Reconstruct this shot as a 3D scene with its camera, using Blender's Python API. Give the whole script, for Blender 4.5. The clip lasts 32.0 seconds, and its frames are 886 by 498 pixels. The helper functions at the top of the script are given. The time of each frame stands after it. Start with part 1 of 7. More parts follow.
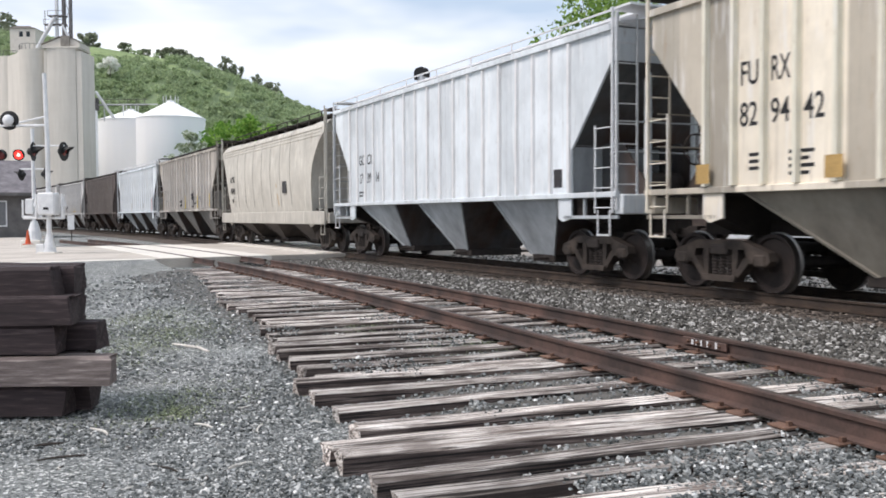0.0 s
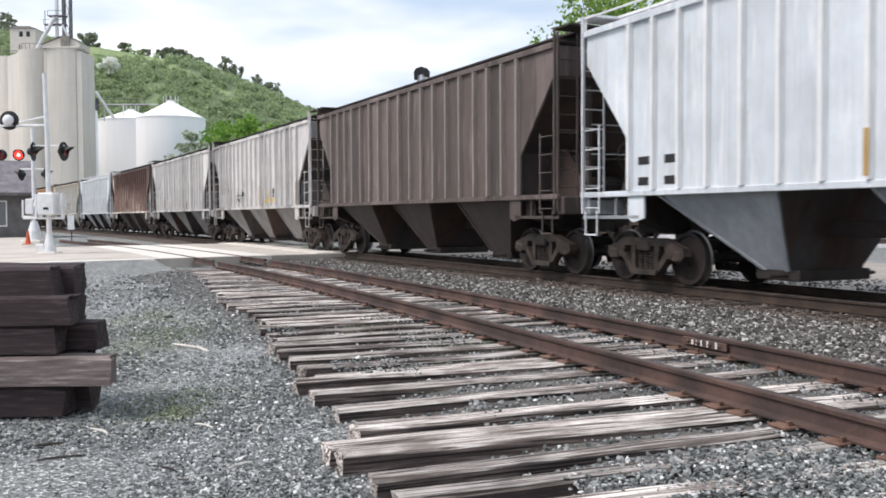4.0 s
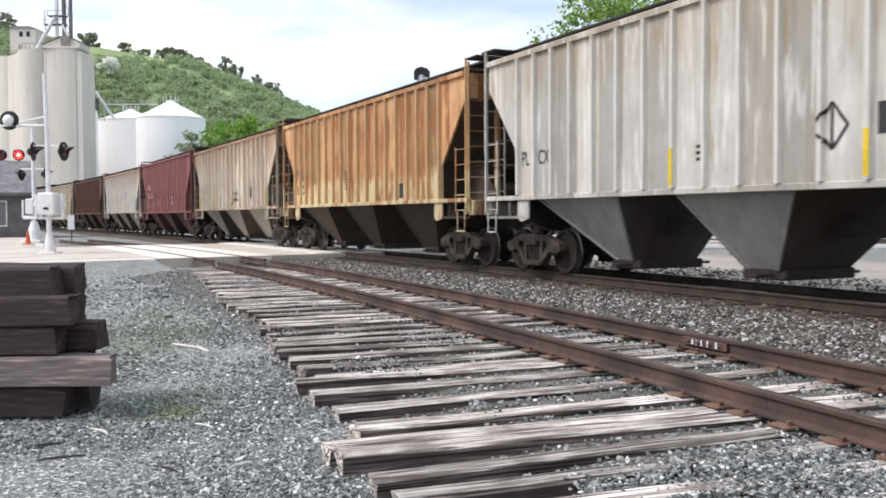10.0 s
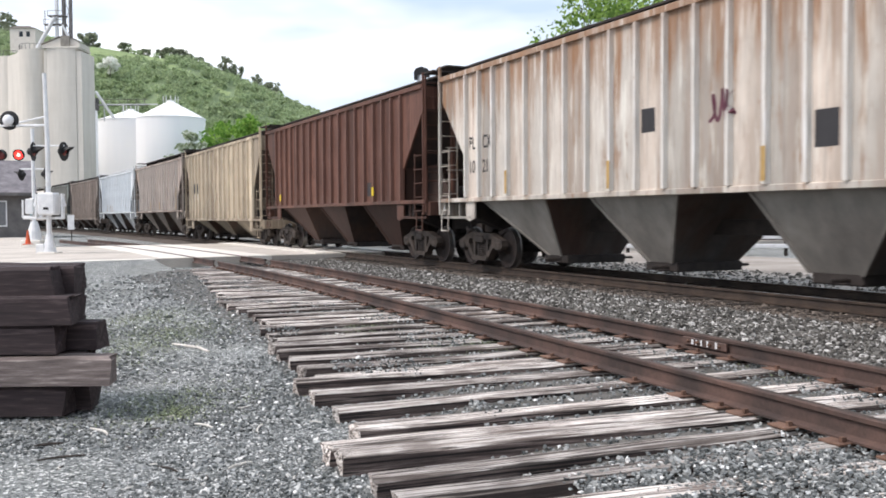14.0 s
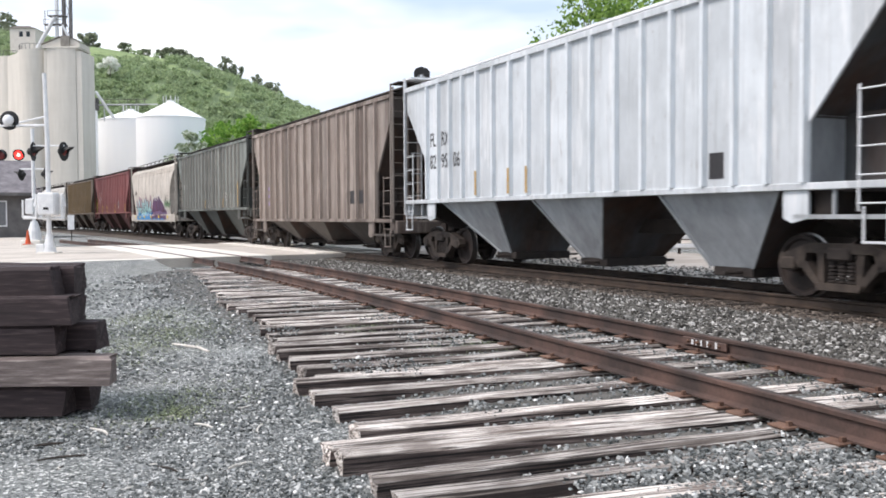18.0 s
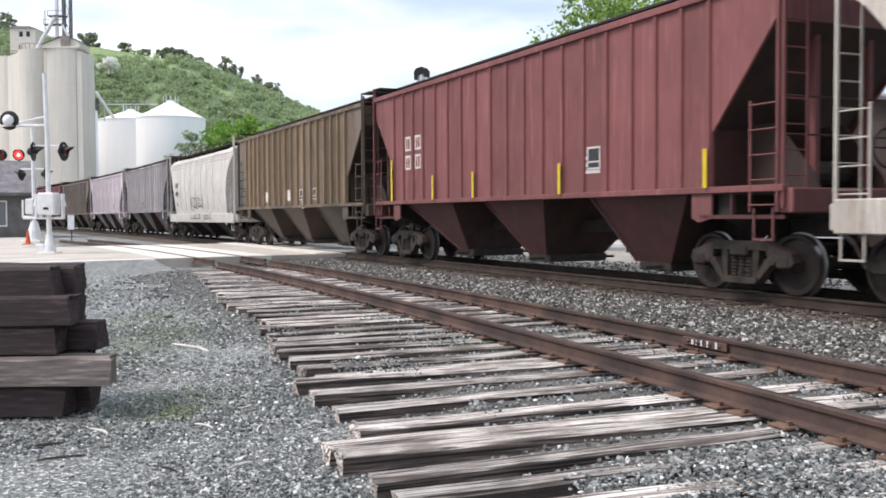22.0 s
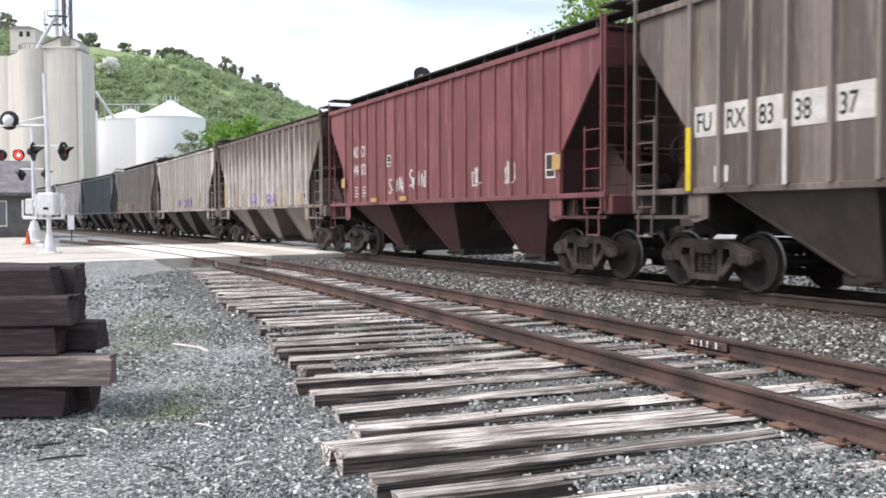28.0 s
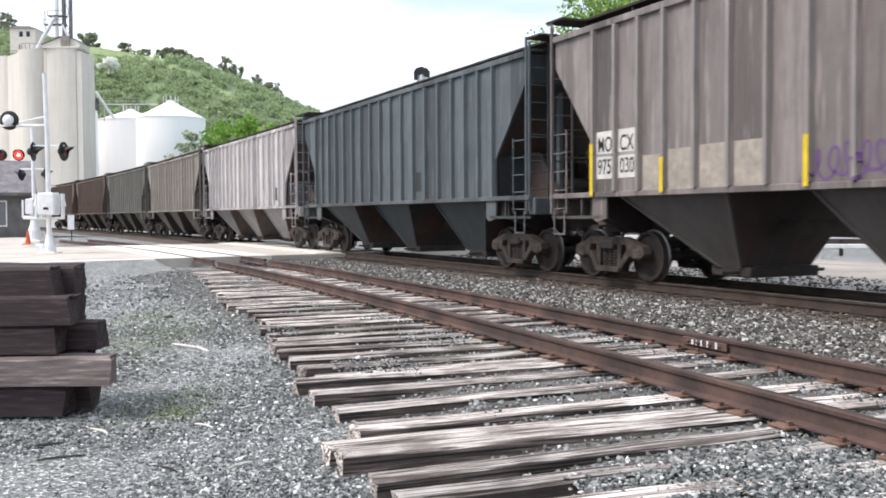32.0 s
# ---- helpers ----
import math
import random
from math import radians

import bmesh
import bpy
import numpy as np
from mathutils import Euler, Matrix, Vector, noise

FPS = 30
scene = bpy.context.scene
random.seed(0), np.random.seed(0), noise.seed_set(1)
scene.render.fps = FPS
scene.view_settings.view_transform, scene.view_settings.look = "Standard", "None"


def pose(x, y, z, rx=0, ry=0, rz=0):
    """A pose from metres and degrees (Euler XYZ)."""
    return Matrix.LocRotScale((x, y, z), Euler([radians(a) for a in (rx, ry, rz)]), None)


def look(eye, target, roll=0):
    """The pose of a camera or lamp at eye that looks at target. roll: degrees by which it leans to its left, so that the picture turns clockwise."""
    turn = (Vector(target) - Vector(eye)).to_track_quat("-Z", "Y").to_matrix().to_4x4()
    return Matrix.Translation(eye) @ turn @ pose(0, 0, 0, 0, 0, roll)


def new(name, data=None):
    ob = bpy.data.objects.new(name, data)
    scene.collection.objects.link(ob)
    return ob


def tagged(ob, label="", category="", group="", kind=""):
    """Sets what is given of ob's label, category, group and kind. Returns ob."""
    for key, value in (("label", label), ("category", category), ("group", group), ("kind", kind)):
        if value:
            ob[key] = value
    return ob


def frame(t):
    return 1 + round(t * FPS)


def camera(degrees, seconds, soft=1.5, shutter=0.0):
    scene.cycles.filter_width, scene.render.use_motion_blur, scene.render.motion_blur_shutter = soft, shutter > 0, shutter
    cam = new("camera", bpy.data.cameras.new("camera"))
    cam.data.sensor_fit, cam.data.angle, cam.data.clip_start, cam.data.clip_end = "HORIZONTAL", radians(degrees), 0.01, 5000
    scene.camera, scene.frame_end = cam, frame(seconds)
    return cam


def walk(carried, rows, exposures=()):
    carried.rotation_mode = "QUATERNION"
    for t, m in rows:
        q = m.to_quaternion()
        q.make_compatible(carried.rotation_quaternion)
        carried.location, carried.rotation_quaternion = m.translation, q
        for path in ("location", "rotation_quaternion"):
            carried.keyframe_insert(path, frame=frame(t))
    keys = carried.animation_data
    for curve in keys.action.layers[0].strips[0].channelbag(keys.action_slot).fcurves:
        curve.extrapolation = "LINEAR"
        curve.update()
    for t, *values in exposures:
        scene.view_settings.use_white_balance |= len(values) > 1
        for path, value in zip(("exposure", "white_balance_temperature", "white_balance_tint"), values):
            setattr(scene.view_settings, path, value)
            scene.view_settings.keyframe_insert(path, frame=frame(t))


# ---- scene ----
# The camera stands still on a low tripod beside a disused siding.
cam = camera(51.1, 32.0, soft=1.75, shutter=0.12)
EYE = look((0.0, 0.0, 1.211), (0.0, 100.0, 1.211 - 3.585), roll=-0.326)
walk(cam, [(0.0, EYE), (32.0, EYE)], [(0.0, -0.06, 6850, 14), (6.0, 0.08, 6850, 14), (13.0, 0.16, 6850, 14), (19.0, 0.18, 6850, 14), (25.0, 0.12, 6850, 14), (28.0, 0.28, 6850, 14), (32.0, 0.38, 6850, 14)])

# ---- light: a bright day under thin broken cloud ----
SUN_ELEV, SUN_AZ = 52.0, 249.0
world = bpy.data.worlds.new("sky")
scene.world = world
world.use_nodes = True
wn, wl = world.node_tree.nodes, world.node_tree.links
wn.clear()
w_out = wn.new("ShaderNodeOutputWorld")
w_bg = wn.new("ShaderNodeBackground")
w_sky = wn.new("ShaderNodeTexSky")
w_sky.sky_type = "NISHITA"
w_sky.sun_disc = False
w_sky.sun_elevation = radians(SUN_ELEV)
w_sky.sun_rotation = radians(SUN_AZ)
w_sky.air_density, w_sky.dust_density = 1.0, 2.0
w_bg.inputs["Strength"].default_value = 0.115
w_co = wn.new("ShaderNodeTexCoord")
w_map = wn.new("ShaderNodeMapping")
w_map.inputs["Scale"].default_value = (1.6, 1.6, 5.5)
w_map.inputs["Location"].default_value = (0.35, 0.1, 0.2)
w_noise = wn.new("ShaderNodeTexNoise")
w_noise.inputs["Scale"].default_value = 1.5
w_noise.inputs["Detail"].default_value = 4.0
w_noise.inputs["Roughness"].default_value = 0.52
w_ramp = wn.new("ShaderNodeValToRGB")
w_ramp.color_ramp.elements[0].position, w_ramp.color_ramp.elements[1].position = 0.44, 0.7
w_ramp.color_ramp.elements[0].color = (0.1, 0.1, 0.1, 1)
w_mix = wn.new("ShaderNodeMixRGB")
w_mix.inputs[2].default_value = (11.4, 11.9, 12.4, 1)
wl.new(w_co.outputs["Generated"], w_map.inputs["Vector"])
wl.new(w_map.outputs["Vector"], w_noise.inputs["Vector"])
wl.new(w_noise.outputs["Fac"], w_ramp.inputs["Fac"])
wl.new(w_ramp.outputs["Color"], w_mix.inputs[0])
w_haze = wn.new("ShaderNodeMixRGB")
w_haze.inputs[0].default_value = 0.75
w_haze.inputs[2].default_value = (5.0, 6.9, 9.3, 1)
wl.new(w_sky.outputs["Color"], w_haze.inputs[1])
wl.new(w_haze.outputs["Color"], w_mix.inputs[1])
wl.new(w_mix.outputs["Color"], w_bg.inputs["Color"])
wl.new(w_bg.outputs["Background"], w_out.inputs["Surface"])

sun_data = bpy.data.lights.new("sun", "SUN")
sun_data.energy, sun_data.angle, sun_data.color = 2.75, radians(22), (1.0, 0.955, 0.935)
sun_dir = Vector((math.sin(radians(SUN_AZ)) * math.cos(radians(SUN_ELEV)), math.cos(radians(SUN_AZ)) * math.cos(radians(SUN_ELEV)), math.sin(radians(SUN_ELEV))))
sun = new("sun", sun_data)
sun.matrix_world = look(sun_dir * 200, (0, 0, 0))


# ---- materials ----
def lin(r, g, b):
    """Linear colour from 0..255 values."""
    return tuple(((c / 255) / 12.92 if c < 11 else ((c / 255 + 0.055) / 1.055) ** 2.4) for c in (r, g, b)) + (1.0,)


class Nodes:
    """A small builder of node materials."""

    def __init__(self, name, rough=0.7, metal=0.0, spec=0.5):
        self.mat = bpy.data.materials.new(name)
        self.mat.use_nodes = True
        self.n, self.l = self.mat.node_tree.nodes, self.mat.node_tree.links
        self.b = self.n["Principled BSDF"]
        self.b.inputs["Roughness"].default_value = rough
        self.b.inputs["Metallic"].default_value = metal
        self.b.inputs["Specular IOR Level"].default_value = spec
        self.co = self.n.new("ShaderNodeTexCoord")

    def mapped(self, scale=(1, 1, 1), space="Object"):
        m = self.n.new("ShaderNodeMapping")
        m.inputs["Scale"].default_value = scale
        self.l.new(self.co.outputs[space], m.inputs["Vector"])
        return m.outputs["Vector"]

    def random_shift(self, vec, amount=50.0):
        info = self.n.new("ShaderNodeObjectInfo")
        mul = self.n.new("ShaderNodeMath")
        mul.operation = "MULTIPLY"
        mul.inputs[1].default_value = amount
        self.l.new(info.outputs["Random"], mul.inputs[0])
        add = self.n.new("ShaderNodeVectorMath")
        self.l.new(vec, add.inputs[0])
        self.l.new(mul.outputs[0], add.inputs[1])
        return add.outputs[0]

    def noise(self, vec, scale, detail=4.0, rough=0.55):
        t = self.n.new("ShaderNodeTexNoise")
        t.inputs["Scale"].default_value = scale
        t.inputs["Detail"].default_value = detail
        t.inputs["Roughness"].default_value = rough
        self.l.new(vec, t.inputs["Vector"])
        return t.outputs["Fac"]

    def voronoi(self, vec, scale, out="Color", feature="F1"):
        t = self.n.new("ShaderNodeTexVoronoi")
        t.feature = feature
        t.inputs["Scale"].default_value = scale
        self.l.new(vec, t.inputs["Vector"])
        return t.outputs[out]

    def ramp(self, fac, stops):
        r = self.n.new("ShaderNodeValToRGB")
        e = r.color_ramp.elements
        while len(e) < len(stops):
            e.new(0.5)
        for el, (p, c) in zip(e, stops):
            el.position = p
            el.color = c if not isinstance(c, (int, float)) else (c, c, c, 1)
        self.l.new(fac, r.inputs["Fac"])
        return r.outputs["Color"]

    def mix(self, fac, a, b, mode="MIX"):
        m = self.n.new("ShaderNodeMixRGB")
        m.blend_type = mode
        for i, v in enumerate((fac, a, b)):
            if hasattr(v, "is_output"):
                self.l.new(v, m.inputs[i])
            else:
                m.inputs[i].default_value = v
        return m.outputs["Color"]

    def math(self, op, a, b):
        m = self.n.new("ShaderNodeMath")
        m.operation = op
        for i, v in enumerate((a, b)):
            if hasattr(v, "is_output"):
                self.l.new(v, m.inputs[i])
            else:
                m.inputs[i].default_value = v
        return m.outputs[0]

    def sep(self, vec):
        s = self.n.new("ShaderNodeSeparateXYZ")
        self.l.new(vec, s.inputs[0])
        return s.outputs

    def color(self, c):
        if hasattr(c, "is_output"):
            self.l.new(c, self.b.inputs["Base Color"])
        else:
            self.b.inputs["Base Color"].default_value = c
        return self

    def rough(self, fac):
        self.l.new(fac, self.b.inputs["Roughness"])
        return self

    def bump(self, fac, strength=0.4, dist=0.02):
        b = self.n.new("ShaderNodeBump")
        b.inputs["Strength"].default_value = strength
        b.inputs["Distance"].default_value = dist
        self.l.new(fac, b.inputs["Height"])
        self.l.new(b.outputs["Normal"], self.b.inputs["Normal"])
        return self


def mottled(name, c1, c2, scale=3.0, rough=0.8, metal=0.0, bump=0.2, stretch=(1, 1, 1), fine=40.0, shift=True, dist=0.01, mid=(0.35, 0.65)):
    """Two colours in patches, with finer grain over them."""
    m = Nodes(name, rough, metal)
    v = m.mapped(stretch)
    if shift:
        v = m.random_shift(v)
    big, small = m.noise(v, scale, 5), m.noise(v, fine, 3, 0.7)
    c = m.ramp(big, [(mid[0], c1), (mid[1], c2)])
    c = m.mix(0.55, c, m.ramp(small, [(0.3, 0.45), (0.7, 1.0)]), "MULTIPLY")
    m.color(c).bump(small, bump, dist)
    return m.mat


def plain(name, c, rough=0.6, metal=0.0):
    return mottled(name, c, tuple(x * 0.82 for x in c[:3]) + (1,), 4.0, rough, metal, 0.05)


def island_stone(name, stops, rough=0.9):
    m = Nodes(name, rough)
    g = m.n.new("ShaderNodeNewGeometry")
    v = m.mapped()
    c = m.ramp(g.outputs["Random Per Island"], stops)
    c = m.mix(0.5, c, m.ramp(m.noise(v, 60, 3, 0.7), [(0.3, 0.5), (0.7, 1.1)]), "MULTIPLY")
    m.color(c)
    return m.mat


def gravel_ground():
    """Crushed grey stone with pale flecks, weedy patches and a far earth tone."""
    m = Nodes("crushed_gravel", 0.95)
    v = m.mapped(space="Object")
    cells = m.sep(m.voronoi(v, 58))[0]
    c = m.ramp(cells, [(0.0, lin(68, 72, 72)), (0.45, lin(120, 124, 123)), (0.8, lin(158, 161, 159)), (0.96, lin(235, 235, 232))])
    big = m.noise(v, 0.35, 5)
    c = m.mix(m.ramp(big, [(0.45, 0.0), (0.75, 0.35)]), c, lin(124, 128, 112))
    c = m.mix(0.6, c, m.ramp(m.noise(v, 1.7, 5, 0.65), [(0.3, 0.6), (0.7, 1.12)]), "MULTIPLY")
    edge = m.voronoi(v, 58, "Distance")
    m.color(c).bump(edge, 0.8, 0.02)
    return m.mat


def aged_tie(name, c1, c2, c3):
    """Weathered timber with grain along its length (local y)."""
    m = Nodes(name, 0.9)
    v = m.random_shift(m.mapped((11.0, 0.4, 11.0)), 37.0)
    v2 = m.random_shift(m.mapped((1.0, 1.0, 1.0)), 11.0)
    grain = m.noise(v, 5.0, 6, 0.65)
    patch = m.noise(v2, 1.6, 4)
    c = m.ramp(grain, [(0.36, c1), (0.5, c2), (0.64, c3)])
    c = m.mix(m.ramp(patch, [(0.5, 0.0), (0.66, 0.75)]), c, tuple(x * 0.85 for x in c1[:3]) + (1,))
    worn = m.noise(m.random_shift(m.mapped((5.0, 0.2, 5.0)), 29.0), 4.0, 5, 0.6)
    c = m.mix(m.ramp(worn, [(0.50, 0.0), (0.59, 0.7)]), c, tuple(x * 0.7 for x in c1[:3]) + (1,))
    crack = m.noise(m.random_shift(m.mapped((13.0, 0.16, 13.0)), 23.0), 4.0, 2, 0.5)
    c = m.mix(m.ramp(crack, [(0.56, 0.0), (0.60, 0.95)]), c, tuple(x * 0.2 for x in c1[:3]) + (1,))
    info = m.n.new("ShaderNodeObjectInfo")
    c = m.mix(1.0, c, m.ramp(info.outputs["Random"], [(0.0, 0.55), (0.5, 0.95), (1.0, 1.15)]), "MULTIPLY")
    m.color(c).bump(grain, 0.7, 0.012)
    return m.mat


def car_paint(name, base, rust=0.2, dirt=0.3, rust_col=(108, 84, 68), streak=0.5, fade=None, rough=0.62, low=None, top=0.0, panel=None, drip=(0.66, 0.9), seam=0.0, lean=0.0):
    """Railcar paint with rust blooms, vertical streaks and road grime; all in the car's own space."""
    m = Nodes(name, rough, 0.0, 0.35)
    v = m.mapped()
    info = m.n.new("ShaderNodeObjectInfo")
    vs = m.mapped((2.6, 2.6, 0.16))
    st = m.noise(vs, 2.2, 6, 0.6)
    fine = m.noise(m.mapped((9.0, 9.0, 0.35)), 2.6, 4, 0.6)
    blot = m.noise(v, 0.9, 6, 0.62)
    c = m.mix(m.ramp(blot, [(0.35, 0.0), (0.7, 1.0)]), base, fade if fade else tuple(x * 0.78 for x in base[:3]) + (1,))
    if panel:
        # every sheet between two posts has weathered in its own way
        x = m.math("FLOOR", m.math("DIVIDE", m.math("ADD", m.sep(m.co.outputs["Object"])[0], panel[0]), panel[1]), 0.0)
        tone = m.n.new("ShaderNodeTexWhiteNoise")
        tone.noise_dimensions = "1D"
        m.l.new(m.math("ADD", m.math("MULTIPLY", x, 1.37), panel[2] + 0.21), tone.inputs["W"])
        c = m.mix(1.0, c, m.ramp(tone.outputs["Value"], [(0.0, panel[3] ** 1.6), (0.3, 0.4 + 0.45 * panel[3]), (0.6, 1.0), (1.0, 1.0 + 0.6 * (1.1 - panel[3]))]), "MULTIPLY")
        hue = m.mix(1.0, m.ramp(m.sep(tone.outputs["Color"])[1], [(0.42, 0.0), (0.85, min(0.7, rust * 0.7))]), m.ramp(st, [(0.3, 0.25), (0.62, 1.0)]), "MULTIPLY")
        c = m.mix(hue, c, lin(*[min(255, int(q * 1.25 + 14)) for q in rust_col]))
    if panel and seam:
        # dust and rust washed down beside the posts, uneven from sheet to sheet
        pos = m.math("DIVIDE", m.math("ADD", m.sep(m.co.outputs["Object"])[0], panel[0]), panel[1])
        off = m.math("ABSOLUTE", m.math("SUBTRACT", m.math("FRACT", pos, 0.0), 0.42), 0.0)
        off = m.math("ADD", off, m.math("MULTIPLY", m.math("SUBTRACT", m.noise(m.mapped((1.4, 1.4, 0.35)), 2.0, 5, 0.6), 0.5), 0.9))
        c = m.mix(m.ramp(off, [(0.16, 0.0), (0.42, seam)]), c, tuple(0.5 * a + 0.25 * b for a, b in zip(lin(*rust_col)[:3], base[:3])) + (1,))
    if low:
        z = m.sep(m.co.outputs["Object"])[2]
        edge = m.math("ADD", z, m.math("MULTIPLY", m.math("SUBTRACT", blot, 0.5), 1.3))
        c = m.mix(m.ramp(m.math("MULTIPLY", edge, 0.2), [(low[1] * 0.2 - 0.03, 1.0), (low[1] * 0.2 + 0.03, 0.0)]), c, low[0])
    stain = m.noise(m.random_shift(m.mapped((1.3, 1.3, 0.5)), 9.0), 1.7, 7, 0.7)
    c = m.mix(m.ramp(stain, [(0.47, 0.0), (0.67, 0.15 + 0.6 * streak)]), c, tuple(x * 0.42 for x in base[:3]) + (1,))
    rm = m.math("ADD", m.math("MULTIPLY", st, 0.6), m.math("MULTIPLY", blot, 0.4))
    lo = 0.62 - rust * 0.2
    c = m.mix(m.ramp(rm, [(lo, 0.0), (lo + 0.09, min(1.0, 0.4 + rust))]), c, lin(*rust_col))
    if top:
        # rust that runs down from the roof line
        zt = m.math("ADD", m.math("MULTIPLY", m.sep(m.co.outputs["Object"])[2], 0.2), m.math("MULTIPLY", m.math("SUBTRACT", st, 0.5), 0.9))
        if lean:
            # one end of the car has rusted further down than the other
            zt = m.math("ADD", zt, m.math("MULTIPLY", m.sep(m.co.outputs["Object"])[0], lean))
        c = m.mix(m.ramp(zt, [(drip[0], 0.0), (drip[1], top)]), c, lin(*rust_col))
    grime = m.ramp(fine, [(0.54, 0.0), (0.72, 0.7 * streak)])
    c = m.mix(grime, c, lin(62, 52, 46))
    run = m.noise(m.mapped((6.0, 6.0, 0.13)), 2.2, 5, 0.6)
    c = m.mix(m.ramp(run, [(0.58, 0.0), (0.64, 0.1 + 0.6 * streak)]), c, tuple(x * 0.3 for x in lin(*rust_col)[:3]) + (1,))
    c = m.mix(m.ramp(m.noise(m.mapped((4.0, 4.0, 0.9)), 2.0, 6, 0.72), [(0.60, 0.0), (0.66, min(0.9, 0.3 + rust))]), c, lin(*rust_col))
    pale = m.noise(m.random_shift(m.mapped((3.2, 3.2, 0.3)), 5.0), 2.4, 5, 0.6)
    c = m.mix(m.ramp(pale, [(0.56, 0.0), (0.66, 0.45)]), c, tuple(min(0.86, x * 1.5 + 0.02) for x in base[:3]) + (1,))
    z = m.sep(m.co.outputs["Object"])[2]
    splash = m.ramp(m.math("ADD", m.math("MULTIPLY", z, 0.25), m.math("MULTIPLY", blot, 0.3)), [(0.36, dirt * 0.8), (0.7, dirt * 0.1)])
    c = m.mix(splash, c, lin(86, 74, 66))
    m.color(c).bump(m.noise(v, 1.1, 3), 0.25, 0.03)
    return m.mat


GRAVEL = gravel_ground()
STONE = island_stone("loose_gravel", [(0.0, lin(66, 70, 70)), (0.35, lin(112, 116, 115)), (0.75, lin(150, 153, 152)), (0.95, lin(186, 188, 186)), (0.985, lin(240, 240, 238))])
BALLAST = island_stone("pale_ballast", [(0.0, lin(54, 52, 49)), (0.35, lin(88, 86, 82)), (0.75, lin(124, 122, 117)), (0.95, lin(208, 206, 202))])
DARK_BALLAST = island_stone("oily_ballast", [(0.0, lin(62, 56, 51)), (0.6, lin(104, 94, 86)), (0.95, lin(142, 131, 121))])
TIE_OLD = aged_tie("weathered_tie", lin(112, 99, 92), lin(204, 195, 187), lin(246, 241, 235))
TIE_MAIN = aged_tie("main_line_tie", lin(40, 34, 30), lin(66, 57, 50), lin(96, 86, 78))
RAIL_RUST = mottled("rusty_rail", lin(66, 54, 50), lin(106, 82, 73), 1.6, 0.75, 0.1, 0.3, (1, 1, 1), 30)
RAIL_HEAD = mottled("dull_rail_head", lin(66, 54, 49), lin(88, 74, 66), 3.0, 0.55, 0.3, 0.15)
RAIL_MAIN = mottled("dark_rail", lin(52, 42, 36), lin(80, 66, 56), 3.0, 0.7, 0.2, 0.2)
RAIL_SHINE = plain("polished_steel", lin(150, 148, 146), 0.3, 0.9)
TIE_PLATE = mottled("rusty_plate", lin(92, 66, 54), lin(132, 102, 86), 6.0, 0.85, 0.1)
GALV = mottled("bright_silver_steel", lin(222, 224, 226), lin(240, 241, 242), 3.0, 0.5, 0.05)
STEEL_DARK = mottled("grimy_steel", lin(44, 38, 35), lin(62, 54, 50), 4.0, 0.8, 0.1, 0.3)
TRUCK_STEEL = mottled("dusty_cast_steel", lin(42, 36, 33), lin(80, 70, 63), 3.5, 0.85, 0.1, 0.3)
WHEEL_STEEL = mottled("brown_wheel_steel", lin(38, 31, 29), lin(58, 48, 44), 5.0, 0.75, 0.2)
BLACK = plain("matt_black", lin(26, 26, 27), 0.6)
WHITE = plain("white_paint", lin(232, 234, 236), 0.5)
YELLOW = plain("yellow_marking", lin(236, 204, 34), 0.55)
AMBER = plain("faded_amber_marking", lin(196, 160, 98), 0.6)
CONCRETE = mottled("pale_concrete", lin(228, 222, 212), lin(242, 237, 228), 0.9, 0.9, 0.0, 0.2)
ASPHALT = mottled("worn_asphalt", lin(186, 178, 168), lin(212, 204, 194), 0.6, 0.95, 0.0, 0.4, fine=60)


